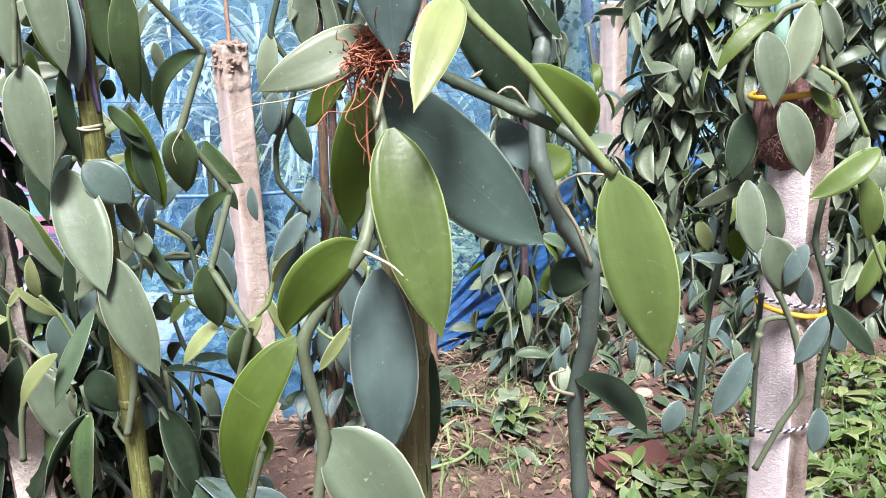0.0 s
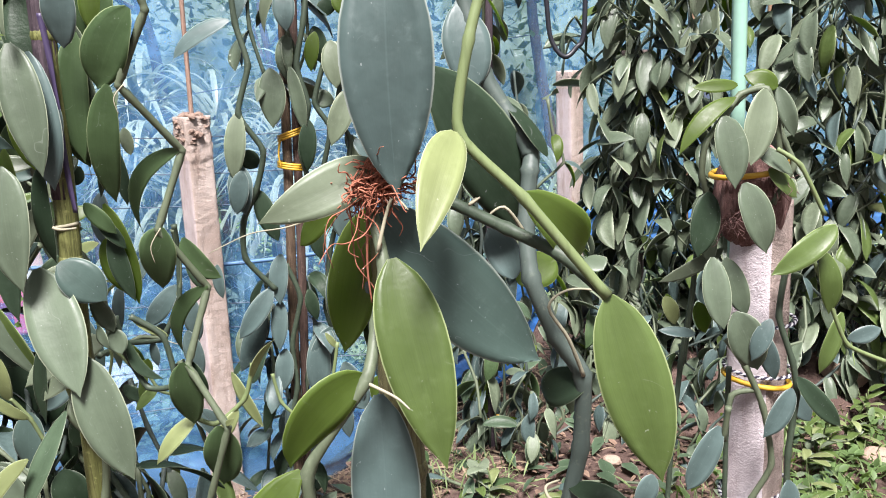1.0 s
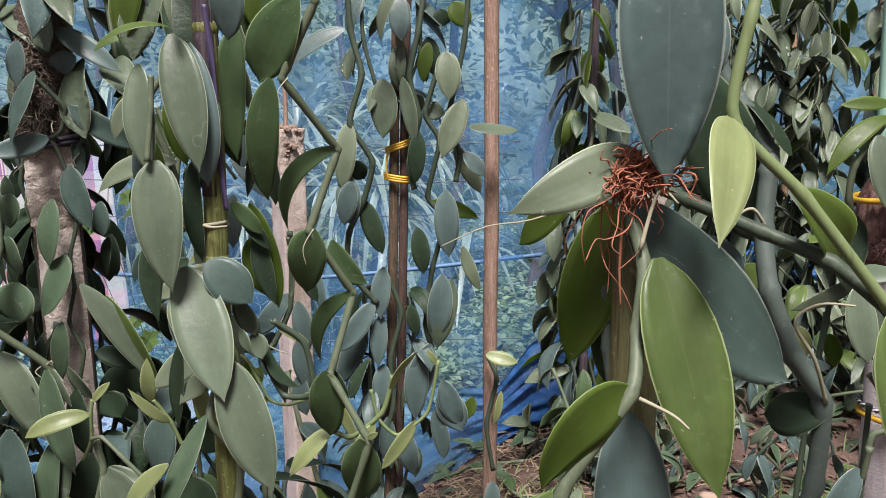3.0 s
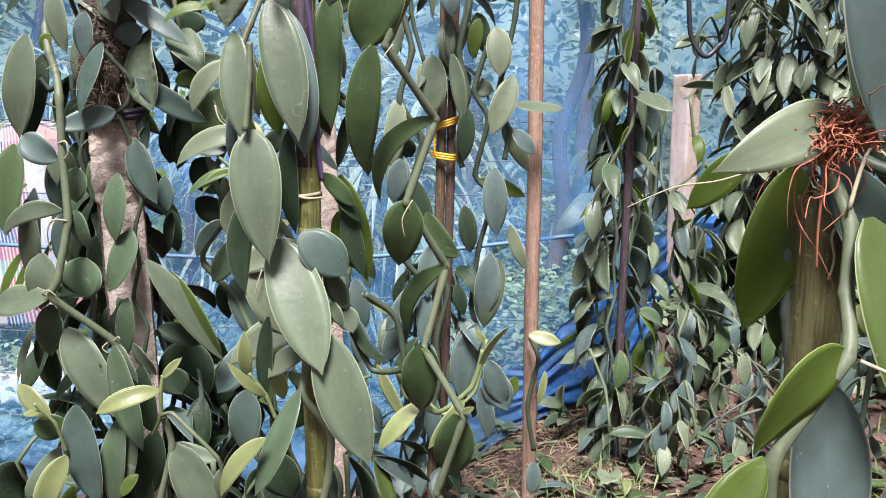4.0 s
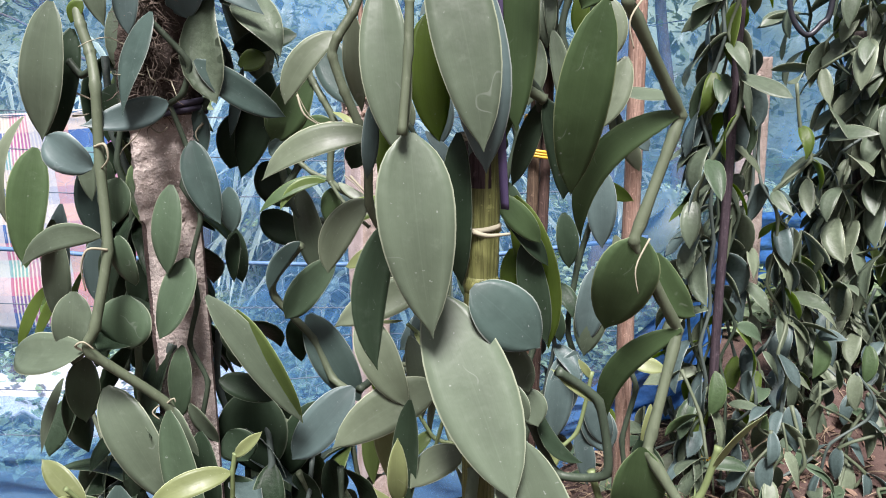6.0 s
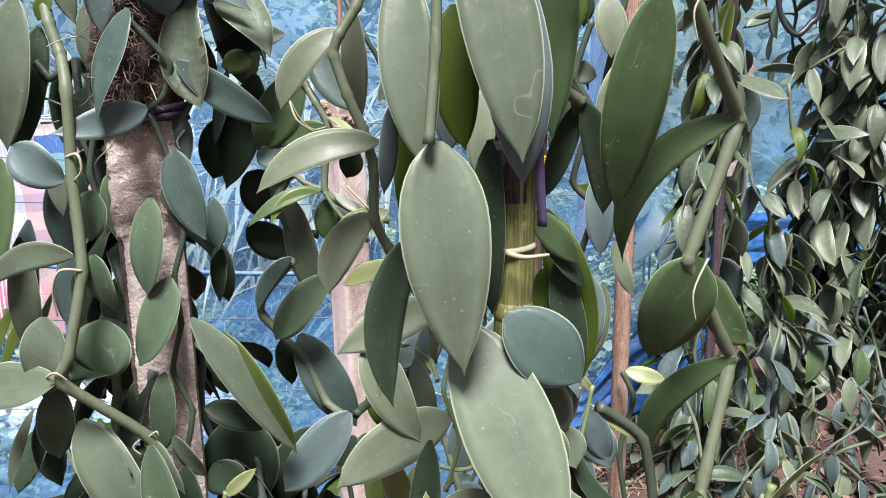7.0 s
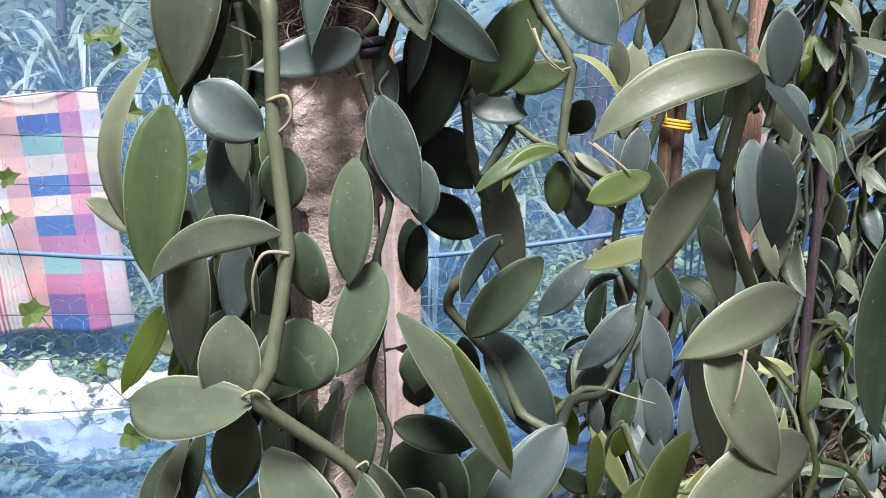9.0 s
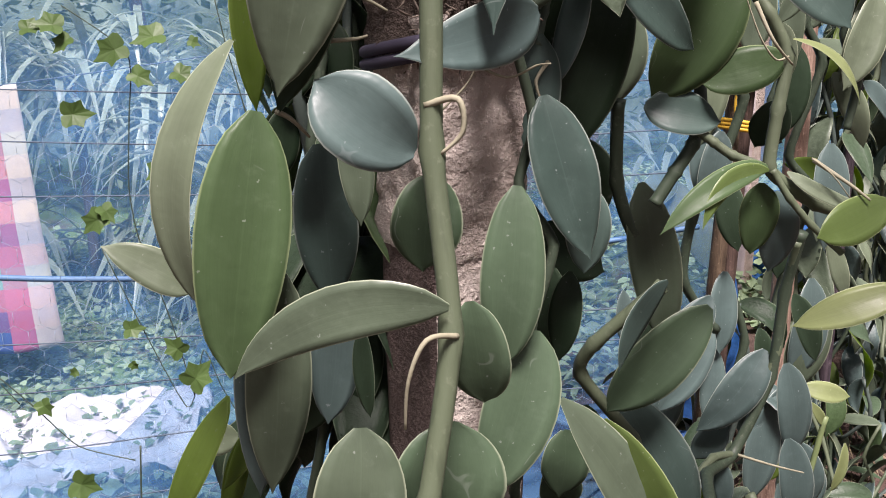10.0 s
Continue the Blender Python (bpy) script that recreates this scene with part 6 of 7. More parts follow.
# filler leaves coloured near-black in place of the shade in these gaps
column((-0.90, 2.10, 0.0), 0.82, 9, 0.13, 48, "near-black filler leaves between a post and a stake, shade put into their colour", "dddmd", (0.13, 0.18), 0.08, 0.04, 2)
column((-0.83, 1.82, 0.0), 0.90, 7, 0.075, 61, "near-black filler leaves low by a bamboo stake, coloured dark in place of shade", "dddod", (0.12, 0.17), 0.07, 0.03, 1)
column((-1.13, 1.95, 0.0), 1.78, 8, 0.045, 49, "near-black filler leaves behind a weathered post, shade put into their colour", "dddo", (0.13, 0.18), 0.075, 0.02, 0, 1.05)
column((0.33, 3.13, 0.0), 0.55, 5, 0.13, 41, "low tangle of leaves at a stake foot", "gmobb", (0.11, 0.16), 0.085, 0.03, 3)
column((0.98, 3.72, -0.08), 0.75, 8, 0.22, 42, "low tangle of leaves at the foot of a vine hedge", "gmobb", (0.12, 0.17), 0.085, 0.05, 4)
column((1.42, 3.45, -0.06), 0.75, 8, 0.20, 43, "low tangle of leaves beside a vine hedge", "gmobb", (0.12, 0.17), 0.085, 0.05, 4)
column((0.44, 3.02, 0.0), 0.42, 5, 0.10, 44, "low grey-green vine shoots trailing on the soil", "gbbml", (0.11, 0.16), 0.055, 0.05, 0)
column((0.74, 3.30, 0.0), 0.48, 6, 0.14, 45, "low leafy vine shoots before the hedge", "gbbml", (0.11, 0.16), 0.055, 0.06, 0)
column((0.18, 3.42, 0.0), 0.34, 4, 0.10, 46, "low vine shoots among the straw", "gbbpl", (0.10, 0.14), 0.055, 0.05, 0)
column((1.05, 3.05, 0.0), 0.40, 5, 0.13, 47, "low vine shoots on bare soil", "gbbml", (0.11, 0.16), 0.055, 0.06, 0)
band(stake_h, YELLOW, (0.294, 3.2, 0.13), 0.026, 0.004, "twine", 2, (0.1, 0.0))

# creeping weed on the wires
CREEPER = leaf_mat("creeper_leaf", (0.060, 0.105, 0.028), (0.20, 0.34, 0.03), 0.35, 0.45, (0.12, 0.19, 0.04))


def lobed_leaf(par, b, t, w):
    """A small leaf with five pointed lobes, cupped along its midrib."""
    o = place(par)
    b, t = Vector(b) - o, Vector(t) - o
    a = t - b
    ln = max(a.length, w)
    a.normalize()
    n = Vector((0.3 * math.sin(b.x * 90), -1, 0.5 + 0.4 * math.sin(b.z * 70)))
    n = (n - a * n.dot(a)).normalized()
    sd = n.cross(a)
    c = b + a * ln * 0.40
    half = ((0, 0.60), (12, 0.44), (28, 0.36), (40, 0.38), (58, 0.50), (72, 0.36), (90, 0.33), (112, 0.44), (128, 0.42), (150, 0.34), (172, 0.28))
    ring = [(radians(d), r) for d, r in half] + [(radians(180), 0.22)] + [(-radians(d), r) for d, r in half[:0:-1]]
    verts, faces, uv = [c, c - n * 0.0008], [], [(0.5, 0.42)] * 2
    k = len(ring)
    for an, r in ring:
        p = c + a * (r * math.cos(an) * ln) + sd * (r * math.sin(an) * max(w, ln * 0.8) * 1.1) + n * (0.10 * ln * abs(math.sin(an)) - 0.12 * ln * max(0, math.cos(an)) ** 2)
        verts += [p + n * 0.0004, p - n * 0.0004]
        uv += [(0.5 + 0.36 * math.sin(an), 0.5 + 0.4 * math.cos(an))] * 2
    for i in range(k):
        j = (i + 1) % k
        faces += [(0, 2 + 2 * i, 2 + 2 * j), (1, 3 + 2 * j, 3 + 2 * i), (2 + 2 * i, 3 + 2 * i, 3 + 2 * j, 2 + 2 * j)]
    return child("leaf", data_mesh("leaf", verts, faces, CREEPER, uv, False), par)


vine = thing("climbing_weed", (-1.7, 3.5, ground_z(-1.7, 3.5)), "thin creeper with small lobed bright green leaves on wires", "weed")
stem(vine, "d", 0.0019, [(-1.792, 3.500, 1.570), (-1.639, 3.500, 1.444), (-1.652, 3.500, 1.271), (-1.672, 3.500, 1.085), (-1.661, 3.500, 0.939), (-1.599, 3.500, 0.700), (-1.549, 3.500, 0.448)])
stem(vine, "d", 0.0019, [(-1.399, 3.500, 1.580), (-1.379, 3.500, 1.462), (-1.339, 3.500, 1.277), (-1.323, 3.500, 1.182)])
stem(vine, "d", 0.0019, [(-2.081, 3.500, 0.547), (-2.002, 3.500, 0.453), (-1.893, 3.500, 0.316), (-1.739, 3.500, 0.255)])
stem(vine, "d", 0.0018, [(-1.763, 3.500, 0.912), (-1.576, 3.500, 0.414), (-1.512, 3.500, 0.589), (-1.472, 3.500, 0.478), (-1.430, 3.500, 0.383)])
lobed_leaf(vine, (-1.782, 3.500, 1.512), (-1.871, 3.480, 1.534), 0.062)
lobed_leaf(vine, (-1.770, 3.500, 1.495), (-1.826, 3.480, 1.452), 0.051)
lobed_leaf(vine, (-1.629, 3.500, 1.473), (-1.727, 3.480, 1.427), 0.090)
lobed_leaf(vine, (-1.524, 3.500, 1.494), (-1.631, 3.480, 1.477), 0.060)
lobed_leaf(vine, (-1.482, 3.500, 1.478), (-1.453, 3.500, 1.466), 0.040)
lobed_leaf(vine, (-1.643, 3.500, 1.400), (-1.575, 3.480, 1.361), 0.061)
lobed_leaf(vine, (-1.838, 3.500, 1.285), (-1.736, 3.500, 1.289), 0.034)
lobed_leaf(vine, (-1.533, 3.500, 1.397), (-1.466, 3.480, 1.374), 0.071)
lobed_leaf(vine, (-1.549, 3.500, 1.151), (-1.625, 3.480, 1.105), 0.066)
lobed_leaf(vine, (-1.736, 3.500, 1.021), (-1.805, 3.480, 0.959), 0.072)
lobed_leaf(vine, (-1.756, 3.500, 1.041), (-1.713, 3.480, 0.987), 0.053)
lobed_leaf(vine, (-1.736, 3.500, 0.667), (-1.663, 3.480, 0.677), 0.033)
lobed_leaf(vine, (-1.562, 3.500, 0.575), (-1.617, 3.480, 0.639), 0.059)
lobed_leaf(vine, (-1.722, 3.500, 0.570), (-1.701, 3.500, 0.542), 0.033)
lobed_leaf(vine, (-1.865, 3.500, 0.555), (-1.885, 3.500, 0.545), 0.033)
lobed_leaf(vine, (-1.983, 3.500, 0.478), (-1.953, 3.480, 0.422), 0.059)
lobed_leaf(vine, (-1.937, 3.500, 0.210), (-1.840, 3.480, 0.174), 0.101)
lobed_leaf(vine, (-1.571, 3.500, 0.468), (-1.496, 3.480, 0.560), 0.100)
lobed_leaf(vine, (-1.911, 3.500, 1.507), (-1.836, 3.500, 1.523), 0.049)
lobed_leaf(vine, (-2.217, 3.500, 1.081), (-2.143, 3.480, 1.111), 0.058)
lobed_leaf(vine, (-2.234, 3.500, 1.091), (-2.260, 3.480, 1.114), 0.046)
lobed_leaf(vine, (-2.234, 3.500, 0.954), (-2.170, 3.500, 0.972), 0.027)
stem(vine, "d", 0.0019, [(-2.255, 3.500, 1.082), (-2.199, 3.500, 0.923), (-2.155, 3.500, 0.658), (-2.039, 3.500, 0.464)])
lobed_leaf(vine, (-2.218, 3.500, 0.628), (-2.106, 3.480, 0.672), 0.052)
stem(vine, "d", 0.003, [(-1.72, 3.5, 0.3), (-1.74, 3.5, 0.0), (-1.7, 3.5, ground_z(-1.7, 3.5) - 0.02)])


# ---- wires and the hose ----
def wire(name, pts, r, material, label, category="wire"):
    o = Vector(pts[0])
    th = thing(name, o, label, category)
    v, f = tube_data(smooth_line([Vector(p) - o for p in pts], 10), r, 6)
    child("strand", data_mesh("strand", v, f, material), th)


wire("rope", [(-3.4, 3.96, 0.80), (-2.5, 3.93, 0.763), (-1.9, 3.93, 0.713), (-0.9, 3.90, 0.69), (0.2, 3.85, 0.80)], 0.010, WIRE, "taut blue plastic rope along the netting", "rope")
for z0, z1 in ((1.36, 1.30), (1.20, 1.13), (1.02, 0.98), (0.52, 0.50), (0.34, 0.38), (0.12, 0.2), (-0.1, 0.0)):
    wire("fence_wire", [(-3.4, 3.93, z0 + 0.05), (-2.4, 3.90, z0), (-1.6, 3.90, (z0 + z1) / 2 - 0.01), (-0.9, 3.88, z1), (0.1, 3.80, z1 + 0.03)], 0.0024, WIRE_GREY, "thin grey fence wire strung along the netting")
wire("hose", [(0.58, 3.6, 2.1), (0.611, 3.6, 1.843), (0.63, 3.6, 1.677), (0.683, 3.59, 1.598), (0.738, 3.6, 1.632), (0.774, 3.6, 1.71), (0.78, 3.6, 2.1)], 0.011, BLACK, "loop of black hose hanging from above", "hose")


def hex_fence():
    """Chicken wire: hexagons of thin wire."""
    chunks = []
    a = 0.047
    for j in range(23):
        for i in range(38):
            cx = -3.1 + i * a * math.sqrt(3) + (a * math.sqrt(3) / 2 if j % 2 else 0)
            cz = -0.1 + j * a * 1.5
            y = 3.89 + 0.01 * noise.noise((cx * 3, cz * 3, 0))
            p = [Vector((cx + a * math.sin(k * math.pi / 3), y, cz + a * math.cos(k * math.pi / 3))) for k in range(6)]
            for k in (0, 1, 2):
                chunks.append(tube_data([p[k], p[k + 1] if k < 5 else p[0]], 0.0007, 3))
    ob = joined("chicken_wire", chunks, MESH_WIRE)
    tagged(ob, "hexagonal chicken wire stretched before the blue netting", "fence")


hex_fence()


# ---- on the ground ----
def scatter_leaves(name, n, where, size, kinds_mat, seed, label, category, flat=0.5, tilt=0.5, stand=0.0, width=0.4, kind="stuff"):
    rng = random.Random(seed)
    chunks = []
    for _ in range(n):
        x, y = where(rng)
        z = ground_z(x, y) + 0.012 + rng.random() * stand
        an = rng.uniform(0, 6.28)
        ln = rng.uniform(*size)
        up = rng.gauss(flat, tilt)
        d = Vector((math.cos(an) * math.cos(up), math.sin(an) * math.cos(up), math.sin(up)))
        s = Vector((-math.sin(an), math.cos(an), rng.gauss(0, 0.3))).normalized()
        b = Vector((x, y, z))
        w = ln * width * rng.uniform(0.7, 1.2)
        nn = d.cross(s)
        if nn.z < 0:
            nn = -nn
        v, uv = [], []
        for i, q in enumerate((0.0, 0.3, 0.65, 1.0)):
            hw = (0.08, 0.5, 0.42, 0.03)[i] * w
            c = b + d * (ln * q) + Vector((0, 0, -0.25 * ln * q * q))
            v += [c - s * hw + nn * hw * 0.25, c, c + s * hw + nn * hw * 0.25]
            uv += [(0.0, q), (0.5, q), (1.0, q)]
        f = []
        for i in range(3):
            for j in range(2):
                f.append((i * 3 + j, i * 3 + j + 1, i * 3 + j + 4, i * 3 + j + 3))
        chunks.append((v, f, uv))
    ob = joined(name, chunks, kinds_mat, uvs=True)
    return tagged(ob, label, category, kind=kind)


WEED = leaf_mat("weed_leaf", (0.062, 0.105, 0.034), (0.18, 0.28, 0.04), 0.3, 0.5, (0.2, 0.32, 0.1), 0.3, True)
WEED_PALE = leaf_mat("weed_pale", (0.11, 0.15, 0.06), (0.2, 0.3, 0.08), 0.3, 0.55, (0.35, 0.45, 0.2), 0.3, True)
STRAW = leaf_mat("straw", (0.18, 0.137, 0.09), (0.18, 0.14, 0.08), 0.15, 0.8, (0.4, 0.33, 0.2), 0.4, True)
LITTER = leaf_mat("dry_leaf", (0.12, 0.078, 0.055), (0.18, 0.12, 0.07), 0.12, 0.8, (0.3, 0.2, 0.13), 0.45, True)
OUTSIDE = leaf_mat("outside_leaf", (0.20, 0.27, 0.16), (0.28, 0.38, 0.17), 0.3, 0.45, (0.17, 0.24, 0.13), 0.4, True)
HEDGE = leaf_mat("hedge_leaf", (0.085, 0.13, 0.075), (0.22, 0.33, 0.10), 0.3, 0.5, (0.1, 0.16, 0.07), 0.5, True)


def patches(spots, r):
    def where(rng):
        cx, cy = rng.choice(spots)
        return cx + rng.gauss(0, r), cy + rng.gauss(0, r)
    return where


def area(x0, x1, y0, y1):
    return lambda rng: (rng.uniform(x0, x1), rng.uniform(y0, y1))


scatter_leaves("leaf_litter", 3400, area(-0.9, 1.9, 1.9, 3.9), (0.015, 0.055), LITTER, 41, "dry brown leaf litter on the soil", "litter", 0.0, 0.25)
scatter_leaves("straw", 1600, patches([(0.1, 3.35), (0.3, 3.55), (0.0, 3.15), (0.45, 3.7), (-0.15, 3.0), (0.6, 3.5), (-0.3, 2.8)], 0.19), (0.03, 0.12), STRAW, 42, "pale chopped straw and dry stalks", "mulch", 0.08, 0.25, 0.015, 0.07)
scatter_leaves("weeds", 900, patches([(0.95, 2.25), (1.25, 2.35), (1.5, 2.5), (1.2, 2.7), (1.7, 2.8), (0.65, 2.15), (1.0, 2.0), (1.9, 3.0), (1.5, 3.1), (0.8, 2.45)], 0.13), (0.04, 0.09), WEED, 43, "low bright green weeds on the bed", "weeds", 0.7, 0.4, 0.05)
scatter_leaves("grass", 1100, patches([(1.3, 2.4), (1.1, 2.1), (1.6, 2.6), (1.4, 2.9), (1.8, 3.1), (1.0, 2.6), (0.2, 2.55), (0.0, 2.4), (0.15, 3.0)], 0.16), (0.05, 0.13), WEED_PALE, 44, "thin fresh grass blades in the soil", "grass", 1.0, 0.35, 0.0, 0.07)
scatter_leaves("fallen_leaves", 140, area(-0.3, 1.6, 2.5, 3.8), (0.09, 0.15), LEAF["m"], 45, "fallen green vine leaves lying on the soil", "leaves", 0.15, 0.25, 0.03, 0.38)


def weed_rosette(at, n, size, seed):
    rng = random.Random(seed)
    th = thing("weed_plant", (at[0], at[1], ground_z(*at)), "leafy pale green weed growing in a rosette", "weed", "weeds by the posts")
    stalks = rng.randint(2, 4)
    for s in range(stalks):
        foot = Vector((rng.gauss(0, 0.03), rng.gauss(0, 0.03), 0))
        tip = foot + Vector((rng.gauss(0, 0.04), rng.gauss(0, 0.04), rng.uniform(0.06, 0.15)))
        o = place(th)
        stem(th, "y", 0.003, [foot + o, foot.lerp(tip, 0.5) + o, tip + o], per=3, node=0.0)
        for k in range(n // stalks):
            q = rng.uniform(0.35, 1.0)
            m = Matrix.Translation(foot.lerp(tip, q)) @ Matrix.Rotation(k * 2.4 + rng.random(), 4, "Z") @ Matrix.Rotation(-rng.uniform(1.3, 2.0), 4, "X") @ Matrix.Scale(rng.uniform(*size), 4)
            child("leaf", rng.choice(SHARED[rng.choice("pply")]), th, "", m)


for i, at in enumerate([(0.62, 2.05), (0.75, 2.2), (0.98, 2.12), (1.15, 2.25), (0.55, 2.3), (1.35, 2.5), (1.6, 2.9), (1.75, 3.0), (1.9, 3.2), (1.45, 2.8), (1.05, 2.5), (0.25, 2.75), (0.45, 2.55)]):
    weed_rosette(at, 16, (0.06, 0.11), 60 + i)


def boulder(at, r, seed, label, material):
    bm = bmesh.new()
    bmesh.ops.create_icosphere(bm, subdivisions=4, radius=1.0)
    for v in bm.verts:
        k = 1 + 0.16 * noise.noise(v.co * 1.5 + Vector((seed, 0, 0))) + 0.05 * noise.noise(v.co * 5 + Vector((0, seed, 0)))
        v.co = Vector((v.co.x * r[0], v.co.y * r[1], v.co.z * r[2])) * k
    me = bpy.data.meshes.new("stone")
    bm.to_mesh(me)
    bm.free()
    me.materials.append(material)
    me.polygons.foreach_set("use_smooth", [True] * len(me.polygons))
    ob = new("stone", me)
    ob.matrix_world = pose(at[0], at[1], ground_z(at[0], at[1]) + r[2] * 0.6, 0, 0, seed * 40)
    tagged(ob, label, "stone")


boulder((1.98, 3.50), (0.13, 0.11, 0.10), 1, "large rounded tan stone on the soil", STONE)
boulder((1.75, 2.85), (0.07, 0.06, 0.045), 2, "small pale stone half sunk in the soil", STONE)
boulder((0.75, 3.0), (0.04, 0.035, 0.02), 3, "small pinkish stone on the soil", STONE)
boulder((0.95, 3.15), (0.05, 0.04, 0.02), 4, "small pinkish stone on the soil", STONE)


def clay_slab():
    bm = bmesh.new()
    bmesh.ops.create_cube(bm, size=1.0)
    bmesh.ops.scale(bm, verts=bm.verts, vec=(0.28, 0.15, 0.07))
    bmesh.ops.bevel(bm, geom=bm.edges[:], offset=0.012, segments=3, affect="EDGES")
    me = bpy.data.meshes.new("clay_slab")
    bm.to_mesh(me)
    bm.free()
    me.materials.append(CLAY)
    ob = new("clay_slab", me)
    ob.matrix_world = pose(0.60, 2.43, 0.03, 8, 6, 35)
    tagged(ob, "broken red clay slab lying on the soil", "slab")


clay_slab()

# loose runner stems lying over the soil
rng0 = random.Random(77)
for i in range(10):
    x, y = rng0.uniform(0.0, 1.5), rng0.uniform(2.6, 3.8)
    pts, an = [], rng0.uniform(0, 6.28)
    for k in range(6):
        pts.append(Vector((x, y, ground_z(x, y) + 0.018 + rng0.random() * 0.02)))
        an += rng0.gauss(0, 0.5)
        x += 0.11 * math.cos(an)
        y += 0.08 * math.sin(an)
    th = thing("runner", pts[0], "vine runner trailing over the soil with a few leaves", "vine", "runners on the soil")
    stem(th, rng0.choice("ggdy"), rng0.uniform(0.005, 0.008), pts, per=4, node=0.25)
    for p in pts[1::2]:
        hang(th, p - pts[0], rng0.uniform(0, 6.28), rng0.uniform(1.2, 1.7), 0, rng0.uniform(0.1, 0.15), rng0.choice("gmob"), rng0)

# ---- beyond the netting ----
scatter_leaves("ground_cover", 22000, lambda r: (r.uniform(-6, 4.5), 4.3 + 5.2 * r.random() ** 1.3), (0.03, 0.09), OUTSIDE, 51, "leafy ground cover outside the netting", "ground cover", 0.3, 0.4, 0.12, 0.75)


STRAP = leaf_mat("strap_leaf", (0.20, 0.25, 0.20), (0.28, 0.36, 0.26), 0.25, 0.28, (0.5, 0.55, 0.45), 0.2)


def strap_plant(at, n, length, seed, trunk=0.0):
    rng = random.Random(seed)
    th = thing("strap_plant", (at[0], at[1], ground_z(*at)), "clump of long arching pale strap leaves", "plant", "strap-leaved plants outside")
    meshes = []
    for k in range(6):
        reach, rise, fall = length * rng.uniform(0.7, 1.0), length * rng.uniform(0.9, 1.5), length * rng.uniform(1.0, 1.8)
        v, f, uv = [], [], []
        for i in range(13):
            q = i / 12
            hw = 0.030 * min(1.0, 0.45 + 3 * q) * (1 - q ** 3) + 0.001
            c = Vector((0.06 * length * math.sin(q * 2 + k), -reach * q, rise * q - fall * q * q))
            for u in (-1, 0, 1):
                v.append(c + Vector((hw * u, 0, 0.35 * hw * abs(u))))
                uv.append((0.5 + 0.5 * u, q))
        for i in range(12):
            for j in range(2):
                f.append((i * 3 + j, i * 3 + j + 1, i * 3 + j + 4, i * 3 + j + 3))
        meshes.append(data_mesh("leaf", v, f, STRAP, uv))
    if trunk:
        joined("trunk", [tube_data([Vector((0, 0, -0.05)), Vector((0.02, 0, trunk * 0.5)), Vector((0, 0.02, trunk + 0.5))], [0.05, 0.045, 0.03], 9)], BARK, th)
    for k in range(n):
        m = Matrix.Translation((rng.gauss(0, 0.04), rng.gauss(0, 0.04), trunk + rng.uniform(0.0, 0.5))) @ Matrix.Rotation(rng.uniform(0, 6.28), 4, "Z") @ Matrix.Rotation(rng.gauss(0.0, 0.18), 4, "X") @ Matrix.Scale(rng.uniform(0.75, 1.2), 4)
        child("leaf", rng.choice(meshes), th, "", m)


for i, at in enumerate([(-2.4, 7.7), (-1.5, 6.9), (-0.9, 7.0), (-0.2, 6.6), (-3.6, 8.0), (0.6, 7.0), (-4.6, 7.9), (-2.9, 8.2), (-1.9, 8.0), (0.1, 8.2), (1.3, 6.8), (-1.15, 5.9)]):
    strap_plant(at, 22, 0.9, 80 + i)
for i, (x, y, h) in enumerate([(-2.2, 7.4, 1.25), (-1.6, 7.2, 1.3), (-1.1, 6.7, 1.05), (-0.5, 7.1, 1.2), (-2.9, 7.7, 1.35), (-3.5, 7.6, 1.5), (-4.1, 7.9, 1.45), (-4.8, 7.8, 1.5), (-1.75, 6.6, 0.8), (-2.4, 7.9, 1.5), (-0.8, 6.2, 0.8)]):
    strap_plant((x, y), 46, 1.0, 180 + i, h)


def tree(at, height, r, seed):
    rng = random.Random(seed)
    th = thing("tree", (at[0], at[1], ground_z(*at)), "slim tree with a leafy crown outside the netting", "tree", "trees outside")
    pts = [Vector((0, 0, -0.1))]
    for k in range(6):
        pts.append(pts[-1] + Vector((rng.gauss(0, 0.08), rng.gauss(0, 0.08), height / 6)))
    line = smooth_line(pts, 5)
    chunks = [tube_data(line, [r * (1 - 0.6 * i / len(line)) for i in range(len(line))], 9)]
    tips = [pts[-1]]
    for k in range(9):
        p = line[rng.randint(len(line) // 2, len(line) - 1)]
        d = Vector((rng.gauss(0, 1), rng.gauss(0, 1), 0.7)).normalized()
        q = [p, p + d * 0.4, p + d * 0.85 + Vector((0, 0, 0.15)), p + d * 1.2 + Vector((0, 0, 0.2))]
        chunks.append(tube_data(smooth_line(q, 3), [r * 0.35 * (1 - 0.07 * i) for i in range(10)], 6))
        tips += q[1:]
    joined("trunk", chunks, BARK, th)
    lv = []
    for _ in range(900):
        c = rng.choice(tips) + Vector((rng.gauss(0, 0.28), rng.gauss(0, 0.28), rng.gauss(0, 0.25)))
        d = Vector((rng.gauss(0, 1), rng.gauss(0, 1), rng.gauss(-0.3, 0.6))).normalized()
        s = d.cross(Vector((rng.gauss(0, 0.4), rng.gauss(0, 0.4), 1))).normalized()
        ln = rng.uniform(0.09, 0.16)
        lv.append(([c, c + d * ln * 0.5 + s * ln * 0.25, c + d * ln, c + d * ln * 0.5 - s * ln * 0.25], [(0, 1, 2, 3)], [(0.5, 0), (0.9, 0.5), (0.5, 1), (0.1, 0.5)]))
    joined("crown", lv, HEDGE, th, uvs=True)


